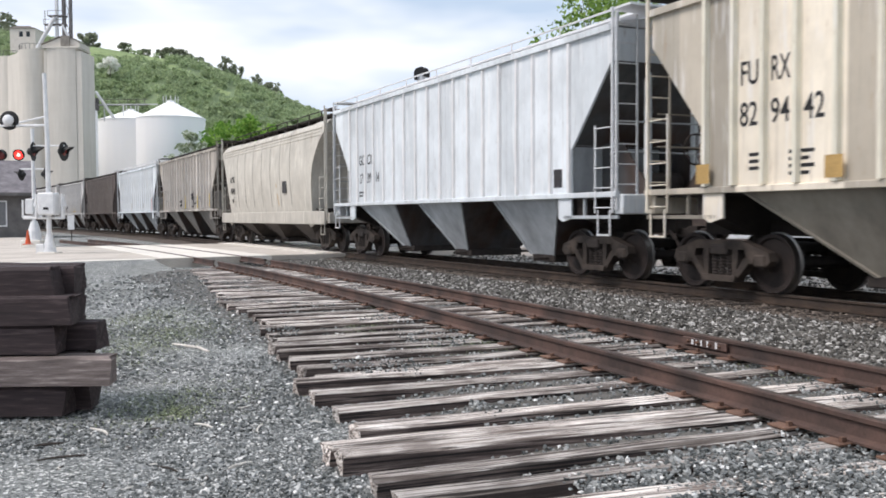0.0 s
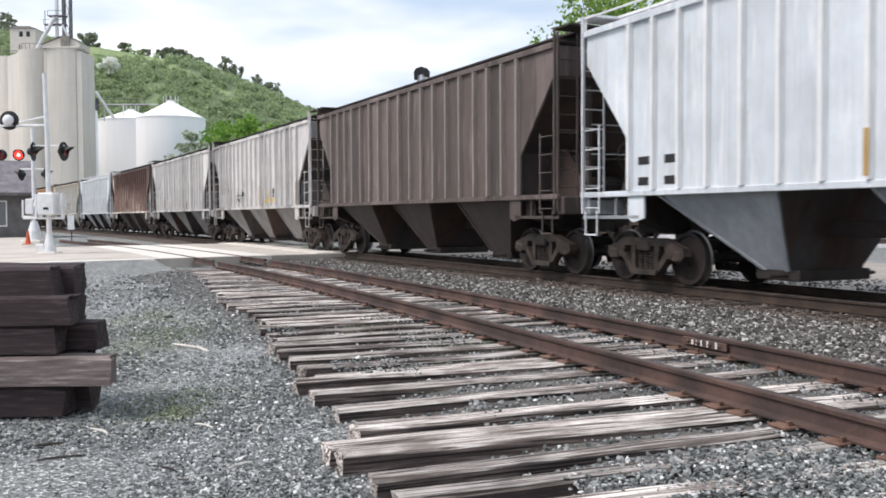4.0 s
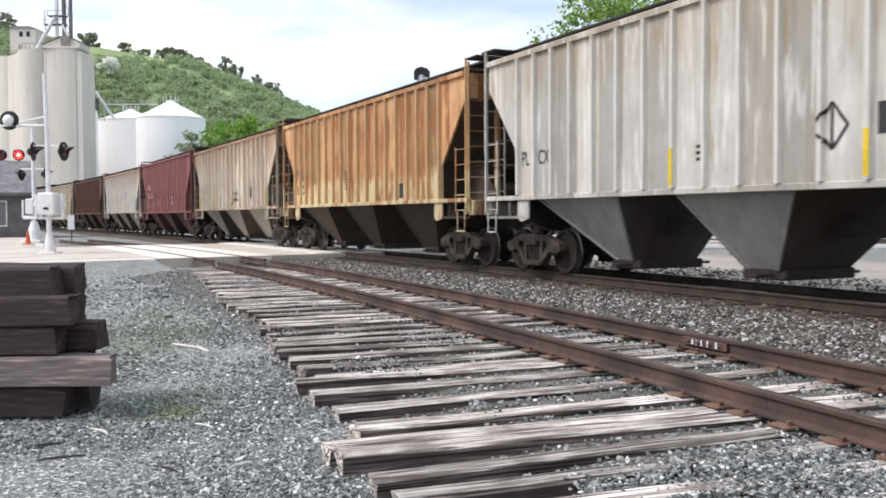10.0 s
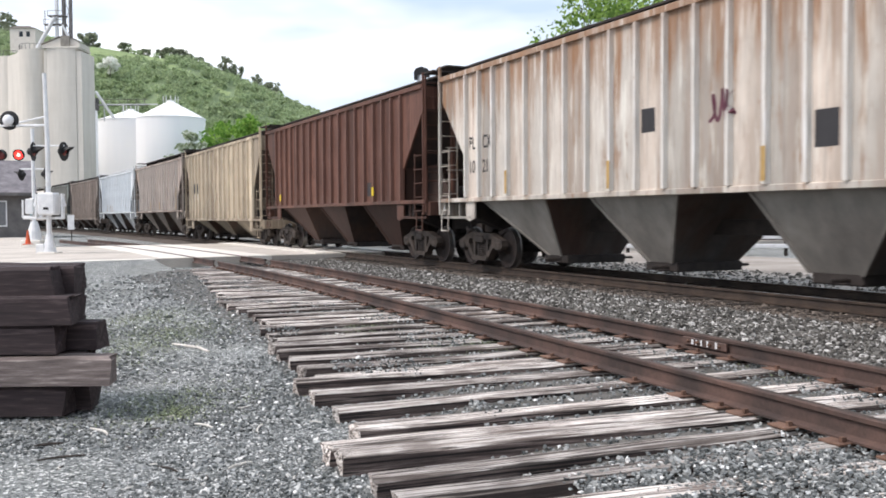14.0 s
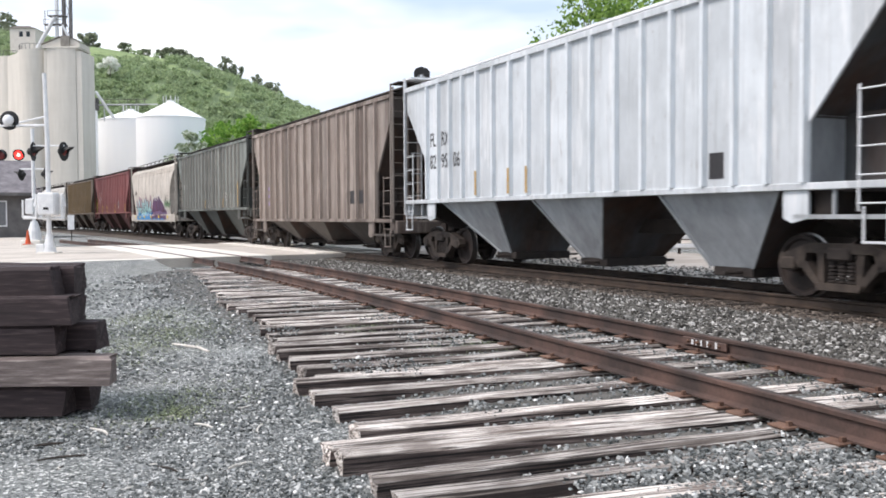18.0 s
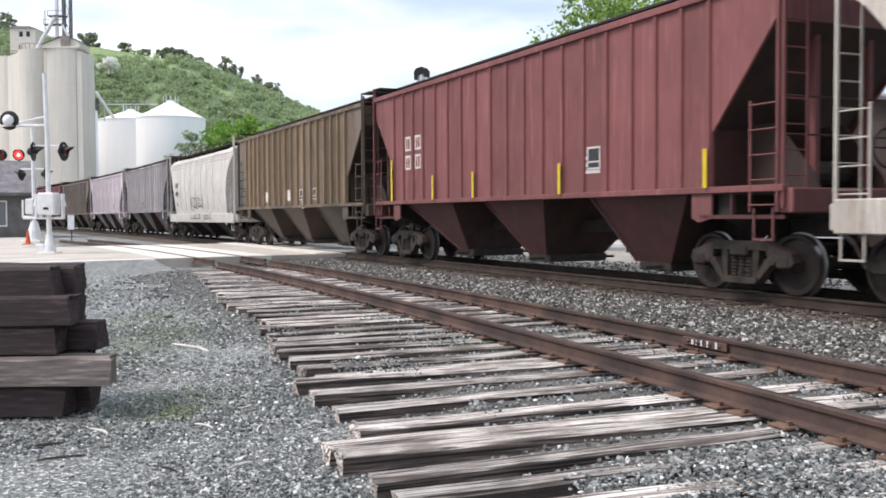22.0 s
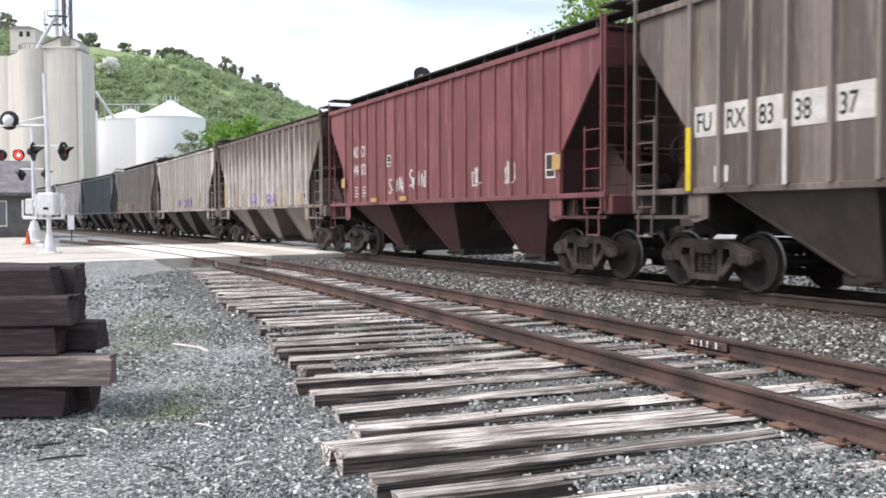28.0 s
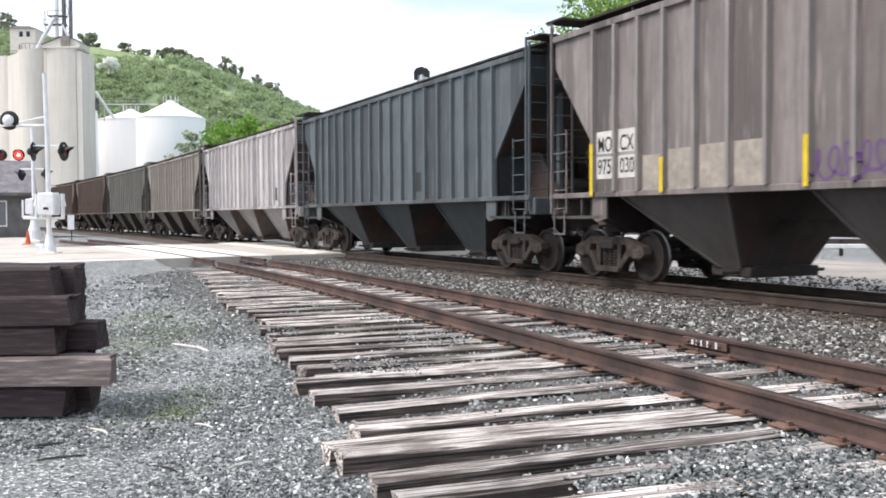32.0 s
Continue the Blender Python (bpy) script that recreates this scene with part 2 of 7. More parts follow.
# ---- mesh helpers ----
class Form:
    """Vertices and faces of one part."""

    def __init__(self):
        self.v, self.f = [], []

    def add(self, verts, faces):
        o = len(self.v)
        self.v += [tuple(p) for p in verts]
        self.f += [tuple(i + o for i in q) for q in faces]
        return self

    def box(self, x0, x1, y0, y1, z0, z1, m=None):
        p = [Vector((x, y, z)) for z in (z0, z1) for y in (y0, y1) for x in (x0, x1)]
        if m:
            p = [m @ q for q in p]
        return self.add(p, [(0, 2, 3, 1), (4, 5, 7, 6), (0, 1, 5, 4), (2, 6, 7, 3), (0, 4, 6, 2), (1, 3, 7, 5)])

    def bevel_box(self, x0, x1, y0, y1, z0, z1, b=0.01, m=None):
        """A box with chamfered long edges and ends."""
        v, f = [], []
        for x, k in ((x0, b), (x0 + b, 0), (x1 - b, 0), (x1, b)):
            a, c, d, e = y0 + k, y1 - k, z0 + k, z1 - k
            v += [(x, a + b, d), (x, c - b, d), (x, c, d + b), (x, c, e - b), (x, c - b, e), (x, a + b, e), (x, a, e - b), (x, a, d + b)]
        for r in range(3):
            for i in range(8):
                j = (i + 1) % 8
                f.append((r * 8 + i, r * 8 + j, r * 8 + 8 + j, r * 8 + 8 + i))
        f += [tuple(range(7, -1, -1)), tuple(range(24, 32))]
        if m:
            v = [m @ Vector(p) for p in v]
        return self.add(v, f)

    def prism(self, profile, y0, y1, axis="y", m=None):
        """A closed outline of (a, b) pairs swept along an axis: y sweeps an x-z outline, x a y-z outline, z an x-y outline."""
        n = len(profile)
        place = {"y": lambda a, b, t: (a, t, b), "x": lambda a, b, t: (t, a, b), "z": lambda a, b, t: (a, b, t)}[axis]
        v = [place(a, b, y0) for a, b in profile] + [place(a, b, y1) for a, b in profile]
        if m:
            v = [m @ Vector(p) for p in v]
        f = [(i, (i + 1) % n, n + (i + 1) % n, n + i) for i in range(n)] + [tuple(range(n - 1, -1, -1)), tuple(range(n, 2 * n))]
        return self.add(v, f)

    def tube(self, a, b, r, n=8, r2=None):
        a, b = Vector(a), Vector(b)
        r2 = r if r2 is None else r2
        q = (b - a).to_track_quat("Z", "Y")
        v = [a + q @ Vector((r * math.cos(2 * math.pi * i / n), r * math.sin(2 * math.pi * i / n), 0)) for i in range(n)]
        v += [b + q @ Vector((r2 * math.cos(2 * math.pi * i / n), r2 * math.sin(2 * math.pi * i / n), 0)) for i in range(n)]
        f = [(i, (i + 1) % n, n + (i + 1) % n, n + i) for i in range(n)] + [tuple(range(n - 1, -1, -1)), tuple(range(n, 2 * n))]
        return self.add(v, f)

    def lathe(self, rings, n=20, m=None):
        """Rings of (r, z) turned about z."""
        v = [(r * math.cos(2 * math.pi * i / n), r * math.sin(2 * math.pi * i / n), z) for r, z in rings for i in range(n)]
        if m:
            v = [m @ Vector(p) for p in v]
        f = [(k * n + i, k * n + (i + 1) % n, k * n + n + (i + 1) % n, k * n + n + i) for k in range(len(rings) - 1) for i in range(n)]
        f += [tuple(range(n - 1, -1, -1)), tuple(range((len(rings) - 1) * n, len(rings) * n))]
        return self.add(v, f)

    def mesh(self, name, smooth=False):
        me = bpy.data.meshes.new(name)
        me.from_pydata(self.v, [], self.f)
        bm = bmesh.new()
        bm.from_mesh(me)
        bmesh.ops.recalc_face_normals(bm, faces=bm.faces)
        bm.to_mesh(me)
        bm.free()
        if smooth:
            me.shade_smooth()
            me.set_sharp_from_angle(angle=radians(35))
        return me


def part(name, form, material, parent, label="", at=None, smooth=False):
    """One mesh object under a thing or a part; form may be a ready mesh, which is then shared."""
    me = form.mesh(name, smooth) if isinstance(form, Form) else form
    if material is not None and not me.materials:
        me.materials.append(material)
    ob = new(name, me)
    if parent is not None:
        ob.parent = parent
    if at is not None:
        ob.matrix_basis = at
    return tagged(ob, label)


def thing(name, label, category, at=None, group="", kind=""):
    ob = new(name)
    ob.empty_display_size = 0.2
    if at is not None:
        ob.matrix_basis = at
    return tagged(ob, label, category, group, kind)


# ---- the two tracks ----
STEP = 0.5
SPEED = 15.524


def main_heading(s):
    c = max(-160.0, min(60.0, s))
    h = -1.12003602 - 9.0876e-4 * c - 5.7123e-6 * c * c / 2
    if s < -35:
        h += 8.6e-4 * (-35 - max(s, -300.0))
    return h


def siding_heading(s):
    return -1.16915 - 4.3533e-3 * max(-45.0, min(25.0, s))


def lay(heading, lo, hi, y0):
    """Points of a track's centre line every half metre, from lo to hi; s = 0 lies straight ahead of the eye."""
    n0, n1 = int(lo / STEP), int(hi / STEP)
    pts = {0: Vector((0.0, y0, 0.0))}
    for i in range(0, n1):
        h = heading((i + 0.5) * STEP)
        pts[i + 1] = pts[i] + STEP * Vector((math.cos(h), math.sin(h), 0))
    for i in range(0, n0, -1):
        h = heading((i - 0.5) * STEP)
        pts[i - 1] = pts[i] - STEP * Vector((math.cos(h), math.sin(h), 0))
    return pts


MAIN = lay(main_heading, -680, 640, 26.485)
SIDING = lay(siding_heading, -45, 45, 14.011)


def on_track(track, heading, s, n=0.0, z=0.0):
    """A point at s along a track, n metres from its centre line towards the camera's side."""
    i = math.floor(s / STEP)
    k = s / STEP - i
    p = track[i] * (1 - k) + track[i + 1] * k
    h = heading(s)
    return Vector((p.x + n * math.sin(h), p.y - n * math.cos(h), z))


def main_at(s, n=0.0, z=0.0):
    return on_track(MAIN, main_heading, s, n, z)


def siding_at(s, n=0.0, z=0.0):
    return on_track(SIDING, siding_heading, s, n, z)
# ---- ground ----
def ground_sheet():
    """One sheet to the horizon, finer near the camera, a little uneven."""
    def axis(fine_lo, fine_hi, step, far):
        a = list(np.arange(fine_lo, fine_hi + 1e-6, step))
        out, d = [], step
        x = fine_hi
        while x < far:
            d *= 1.35
            x += d
            out.append(x)
        lowr, d, x = [], step, fine_lo
        while x > -far:
            d *= 1.35
            x -= d
            lowr.append(x)
        return lowr[::-1] + a + out
    xs, ys = axis(-8, 8, 0.25, 2500), axis(2, 26, 0.25, 2500)
    v = []
    for y in ys:
        for x in xs:
            near = max(0.0, 1.0 - math.hypot(x, y - 10) / 40)
            z = -0.33 + 0.035 * near * noise.noise(Vector((x * 0.6, y * 0.6, 0))) + 0.012 * near * noise.noise(Vector((x * 2.5, y * 2.5, 3)))
            v.append((x, y, z))
    w = len(xs)
    f = [(j * w + i, j * w + i + 1, (j + 1) * w + i + 1, (j + 1) * w + i) for j in range(len(ys) - 1) for i in range(w - 1)]
    me = bpy.data.meshes.new("ground")
    me.from_pydata(v, [], f)
    me.shade_smooth()
    me.materials.append(GRAVEL)
    return tagged(new("ground", me), "grey crushed-gravel yard with pale flecks and sparse weeds", "ground", kind="structure")


ground_sheet()

CHIP = np.array([(x, y, z) for z in (-1, 1) for y in (-1, 1) for x in (-1, 1)], float) * 0.72
CHIP_F = np.array([(0, 2, 3, 1), (4, 5, 7, 6), (0, 1, 5, 4), (2, 6, 7, 3), (0, 4, 6, 2), (1, 3, 7, 5)])


def stones(name, label, points, sizes, material, parent=None, seed=1):
    """Loose angular stones at given points, as one sheet of stuff."""
    rng = np.random.default_rng(seed)
    n = len(points)
    v = CHIP[None] * (1 + 0.3 * rng.uniform(-1, 1, (n, 8, 1)))
    v = v + 0.3 * rng.uniform(-1, 1, (n, 8, 3))
    tip = rng.uniform(-0.7, 0.7, (n, 1))
    v = np.stack([v[:, :, 0] * np.cos(tip) - v[:, :, 2] * np.sin(tip), v[:, :, 1], v[:, :, 0] * np.sin(tip) + v[:, :, 2] * np.cos(tip)], -1)
    v *= rng.uniform(0.65, 1.25, (n, 1, 3))
    ang = rng.uniform(0, 2 * np.pi, n)
    c, s = np.cos(ang)[:, None], np.sin(ang)[:, None]
    x, y = v[:, :, 0] * c - v[:, :, 1] * s, v[:, :, 0] * s + v[:, :, 1] * c
    v = np.stack([x, y, v[:, :, 2] * 0.8], -1) * np.asarray(sizes)[:, None, None] + np.asarray(points)[:, None, :]
    f = (CHIP_F[None] + 8 * np.arange(n)[:, None, None]).reshape(-1, 4)
    me = bpy.data.meshes.new(name)
    me.from_pydata(v.reshape(-1, 3).tolist(), [], f.tolist())
    me.materials.append(material)
    ob = new(name, me)
    if parent:
        ob.parent = parent
        ob["label"] = label
        ob["kind"] = "stuff"
        return ob
    return tagged(ob, label, "gravel", kind="stuff")


def scatter_yard():
    rng = np.random.default_rng(5)
    pts, sz = [], []
    for y0, y1, dens, r in ((4.2, 6.5, 3000, 0.0085), (6.5, 9.0, 1500, 0.0098), (9.0, 13.0, 480, 0.013), (13.0, 20.0, 90, 0.017), (20.0, 28.0, 20, 0.024)):
        x0, x1 = -0.55 * y1, 0.56 * min(y1, 9.0)
        n = int((x1 - x0) * (y1 - y0) * dens)
        x, y = rng.uniform(x0, x1, n), rng.uniform(y0, y1, n)
        keep = np.abs(x) < 0.53 * y
        x, y = x[keep], y[keep]
        pts.append(np.stack([x, y, np.full(len(x), -0.325)], -1))
        sz.append(r * rng.lognormal(0, 0.35, len(x)))
    stones("loose_gravel", "loose angular grey gravel with a few white stones", np.concatenate(pts), np.concatenate(sz), STONE, seed=6)


scatter_yard()


def pale_stones():
    """White quartz pebbles strewn over the near yard."""
    rng = np.random.default_rng(15)
    n = 420
    x, y = rng.normal(-0.7, 0.9, n), 5.0 + np.abs(rng.normal(0.2, 1.1, n))
    keep = np.abs(x) < 0.5 * y
    p = np.stack([x, y, np.full(n, -0.318)], -1)[keep]
    stones("white_pebbles", "small white pebbles strewn over grey gravel", p, 0.0082 * rng.lognormal(0, 0.35, len(p)), QUARTZ, seed=16)


QUARTZ = island_stone("white_quartz", [(0.0, lin(196, 194, 190)), (0.6, lin(232, 231, 228)), (1.0, lin(246, 245, 243))])
pale_stones()


def moss():
    """Low moss and weed blades in faint green patches."""
    rng = np.random.default_rng(19)
    v, f = [], []
    for cx, cy, rx, ry, count in ((-2.3, 7.6, 0.5, 0.8, 1300), (-3.6, 11.6, 0.6, 1.9, 3400), (-4.5, 14.0, 0.6, 1.4, 2000), (-2.1, 7.2, 0.15, 0.25, 500), (-1.2, 12.6, 0.5, 1.6, 1500), (0.6, 10.4, 0.7, 1.0, 900), (3.4, 8.3, 0.5, 0.6, 400)):
        for _ in range(count):
            x, y = rng.normal(cx, rx * 0.6), rng.normal(cy, ry * 0.6)
            a, r, h = rng.uniform(0, 6.28), rng.uniform(0.008, 0.02), rng.uniform(0.004, 0.02)
            dx, dy = r * math.cos(a), r * math.sin(a)
            o = len(v)
            z = -0.318 if x < -1.9 + 0.05 * y else -0.235
            v += [(x - dx, y - dy, z), (x + dy * 0.4, y - dx * 0.4, z + h * 0.5), (x + dx, y + dy, z + h), (x - dy * 0.4, y + dx * 0.4, z + h * 0.5)]
            f.append((o, o + 1, o + 2, o + 3))
    me = bpy.data.meshes.new("moss")
    me.from_pydata(v, [], f)
    me.materials.append(island_stone("moss_green", [(0.0, lin(96, 106, 78)), (0.5, lin(120, 130, 98)), (1.0, lin(148, 158, 122))]))
    tagged(new("moss", me), "faint green moss and weeds in gravel", "moss", kind="stuff")


moss()


def twigs():
    """Dead sticks and splinters lying on the gravel."""
    rng = random.Random(23)
    pale, dark = mottled("bleached_wood", lin(206, 200, 192), lin(232, 228, 220), 8.0, 0.9), mottled("dead_wood", lin(54, 48, 44), lin(84, 76, 70), 8.0, 0.9)
    rows = [(-3.25, 11.06, -2.66, 10.44, 0.018, pale), (-2.55, 6.63, -2.36, 6.46, 0.009, pale), (-1.83, 6.76, -1.68, 6.66, 0.008, pale), (-1.31, 6.48, -1.33, 6.75, 0.007, pale), (-1.3, 5.54, -1.2, 5.71, 0.008, pale),
            (-2.73, 6.12, -2.58, 6.22, 0.008, dark), (0.93, 5.5, 1.03, 5.58, 0.008, pale), (-2.4, 14.7, -2.2, 14.84, 0.02, dark), (-2.55, 5.75, -2.3, 5.9, 0.007, dark), (-1.75, 5.6, -1.6, 5.5, 0.006, dark)]
    for _ in range(18):
        x, y, w, l = rng.uniform(-2.7, -0.6), rng.uniform(5.1, 7.6), rng.uniform(0, 6.28), rng.uniform(0.05, 0.11)
        rows.append((x, y, x + l * math.cos(w), y + l * math.sin(w), 0.0045, rng.choice((pale, dark, dark))))
    for x0, y0, x1, y1, r, mat in rows:
        a, b = Vector((x0, y0, -0.305)), Vector((x1, y1, -0.31))
        side = Vector((y0 - y1, x1 - x0, 0)) * 0.12
        pts = [a.lerp(b, k / 5) + side * math.sin(3.1 * k / 5) * rng.uniform(0.4, 1.0) for k in range(6)]
        fm, n = Form(), 6
        v = []
        for k, p in enumerate(pts):
            q = (b - a).to_track_quat("Z", "Y")
            w = r * (0.55 + 0.6 * math.sin(3.1416 * (k + 0.6) / 6.4))
            v += [p + q @ Vector((w * math.cos(6.2832 * i / n), w * math.sin(6.2832 * i / n), 0)) for i in range(n)]
        f = [(k * n + i, k * n + (i + 1) % n, k * n + n + (i + 1) % n, k * n + n + i) for k in range(5) for i in range(n)] + [tuple(range(n)), tuple(range(5 * n, 6 * n))]
        ob = new("twig", fm.add(v, f).mesh("twig"))
        ob.data.materials.append(mat)
        tagged(ob, "pale bleached stick lying on gravel" if mat is pale else "dark dead twig lying on gravel", "stick", "dead sticks")


twigs()


def strip_stones(name, label, at, s0, s1, n0, n1, z, count, size, material, seed, crown=None, patchy=None):
    rng = np.random.default_rng(seed)
    pts = []
    for _ in range(count):
        u = rng.random()
        s = s1 - (s1 - s0) * u ** 1.7
        n = rng.uniform(n0, n1)
        if patchy is not None and noise.noise(Vector((s * 0.55, n * 0.9, seed))) < patchy:
            continue
        zz = z + (crown(n) if crown else 0.0)
        pts.append(at(s, n, zz + rng.uniform(-0.012, 0.012)))
    stones(name, label, np.array([tuple(p) for p in pts]), size * rng.lognormal(0, 0.3, len(pts)), material, seed=seed + 1)


def bed(name, label, at, s0, s1, outline, material):
    """A ballast bed: an outline of (n, z) pairs drawn along a track."""
    ss = list(np.arange(s0, s1 + 0.1, 4.0))
    m = len(outline)
    v = [tuple(at(s, n, z)) for s in ss for n, z in outline]
    f = [(k * m + i, k * m + i + 1, k * m + m + i + 1, k * m + m + i) for k in range(len(ss) - 1) for i in range(m - 1)]
    me = bpy.data.meshes.new(name)
    me.from_pydata(v, [], f)
    me.materials.append(material)
    return tagged(new(name, me), label, "ballast", kind="structure")


BED_PALE = mottled("pale_stone_bed", lin(86, 84, 80), lin(122, 120, 115), 9.0, 0.95, 0, 0.8, fine=45, shift=False, dist=0.03)
BED_DARK = mottled("dark_stone_bed", lin(78, 70, 64), lin(112, 102, 94), 7.0, 0.95, 0, 0.8, fine=45, shift=False, dist=0.03)
BED_FAR = mottled("pale_gravel_lot", lin(150, 142, 134), lin(182, 174, 165), 0.5, 0.95, 0, 0.4, fine=20, shift=False)
bed("ballast_main", "dark oil-stained ballast under the main line", main_at, -676, 636, [(2.15, -0.32), (1.6, -0.21), (1.45, -0.2), (0.0, -0.19), (-1.7, -0.2), (-2.3, -0.32)], BED_DARK)
bed("ballast_between", "pale crushed ballast between the two tracks", main_at, -24, 40, [(4.6, -0.318), (4.2, -0.27), (3.0, -0.22), (1.9, -0.218), (1.5, -0.235)], BED_PALE)
bed("ballast_siding", "thin grey ballast among the siding's ties", siding_at, -14, 20, [(3.6, -0.345), (2.8, -0.315), (2.3, -0.262), (0.0, -0.25), (-1.2, -0.25), (-1.9, -0.29)], BED_PALE)
bed("gravel_lot", "pale gravel beyond the main line", main_at, -60, 90, [(-2.1, -0.29), (-2.9, -0.22), (-9.0, -0.2), (-13.0, -0.31)], BED_FAR)
strip_stones("ballast_stones", "pale angular ballast stones between the tracks", main_at, -16, 22, 1.42, 4.4, -0.215, 46000, 0.0175, BALLAST, 21, lambda n: 0.0 if n < 3 else -0.035 * (n - 3))
strip_stones("siding_stones", "grey ballast stones lying among weathered ties", siding_at, -13, 12, -1.7, 3.4, -0.285, 34000, 0.0125, STONE, 31, lambda n: 0.03 if n < 2.3 else max(-0.04, 0.03 - 0.1 * (n - 2.3)))
strip_stones("grit", "fine grey grit lying over the siding ties", siding_at, -10, 11.5, -0.6, 3.0, -0.212, 26000, 0.0095, STONE, 33, None, 0.16)
strip_stones("spilled_stones", "heap of grey gravel spilled over the near ties", siding_at, 8.5, 12, 0.95, 2.75, -0.2, 20000, 0.0105, STONE, 35, lambda n: -0.03 * abs(n - 1.7))
strip_stones("oily_stones", "dark oily ballast stones along the main line", main_at, -14, 20, 0.8, 1.55, -0.205, 13000, 0.018, DARK_BALLAST, 41)
strip_stones("gauge_stones", "pale ballast stones between the main rails", main_at, -10, 22, -1.7, 0.66, -0.185, 7000, 0.028, BALLAST, 45)
strip_stones("lot_stones", "pale ballast stones beyond the main line", main_at, -6, 26, -5.5, -1.9, -0.21, 6000, 0.03, BALLAST, 51)

# ---- rails and ties ----
RAIL = [(-0.07, 0.0), (0.07, 0.0), (0.07, 0.014), (0.012, 0.032), (0.010, 0.118), (0.034, 0.13), (0.036, 0.158), (0.028, 0.168), (-0.028, 0.168), (-0.036, 0.158), (-0.034, 0.13), (-0.010, 0.118), (-0.012, 0.032), (-0.07, 0.014)]


def rail_line(name, label, at, s0, s1, n, top, body, head, step=1.0):
    """One rail drawn along its track: foot, web and head; the running surface has its own material."""
    ss = list(np.arange(s0, s1 + 0.01, step))
    m = len(RAIL)
    v = [tuple(at(s, n + a, top - 0.168 + b)) for s in ss for a, b in RAIL]
    f, mats = [], []
    for k in range(len(ss) - 1):
        for i in range(m):
            j = (i + 1) % m
            f.append((k * m + i, k * m + j, k * m + m + j, k * m + m + i))
            mats.append(1 if i == 7 else 0)
    f += [tuple(range(m)), tuple(range((len(ss) - 1) * m, len(ss) * m))]
    mats += [0, 0]
    me = bpy.data.meshes.new(name)
    me.from_pydata(v, [], f)
    me.materials.append(body)
    me.materials.append(head)
    me.polygons.foreach_set("material_index", mats)
    return tagged(new(name, me), label, "rail", "rails", "structure")


SID_TOP = -0.023
for off in (0.7525, -0.7525):
    rail_line("siding_rail", "rusty brown siding rail on weathered ties", siding_at, -13.4, 30, off, SID_TOP, RAIL_RUST, RAIL_HEAD)
    rail_line("siding_rail", "rusty siding rail set in the road crossing", siding_at, -44, -13.9, off, SID_TOP, RAIL_RUST, RAIL_HEAD)
    rail_line("main_rail", "dark grimy main-line rail with a worn bright top", main_at, -676, 636, off, 0.0, RAIL_MAIN, RAIL_SHINE, 2.0)


def tie_mesh(name, length, mat, seed, w=0.22, h=0.17, side=None):
    """A rough-hewn timber along y with worn, split edges."""
    rng = random.Random(seed)
    n, v, f = 9, [], []
    g = rng.uniform(-0.25, 0.25) * w
    deep = rng.uniform(0.012, 0.04)
    for k in range(n):
        y = -length / 2 + length * k / (n - 1)
        dx, dz = rng.uniform(-0.008, 0.008), rng.uniform(-0.006, 0.006)
        b = rng.uniform(0.012, 0.03)
        g += rng.uniform(-0.01, 0.01)
        o = rng.uniform(0.003, 0.011)
        for x, z in ((-w / 2, -h), (w / 2, -h), (w / 2, -b), (w / 2 - b, 0), (g + o, 0.002), (g, -deep), (g - o, -0.003), (-w / 2 + b, 0), (-w / 2, -b)):
            v.append((x + dx + rng.uniform(-0.004, 0.004), y + rng.uniform(-0.035, 0.035) * (k in (0, n - 1)), z + dz))
    for k in range(n - 1):
        for i in range(9):
            j = (i + 1) % 9
            f.append((k * 9 + i, k * 9 + j, k * 9 + 9 + j, k * 9 + 9 + i))
    f += [tuple(range(9)), tuple(range((n - 1) * 9, n * 9))]
    fm = Form().add(v, f)
    me = fm.mesh(name)
    me.materials.append(mat)
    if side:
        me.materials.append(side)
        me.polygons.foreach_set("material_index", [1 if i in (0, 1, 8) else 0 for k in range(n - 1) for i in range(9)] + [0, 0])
    return me


# browner than the tops: creosote, and the shade of the side faces painted in
TIE_SIDE = aged_tie("shaded_tie_side", lin(70, 59, 56), lin(112, 97, 92), lin(154, 140, 133))


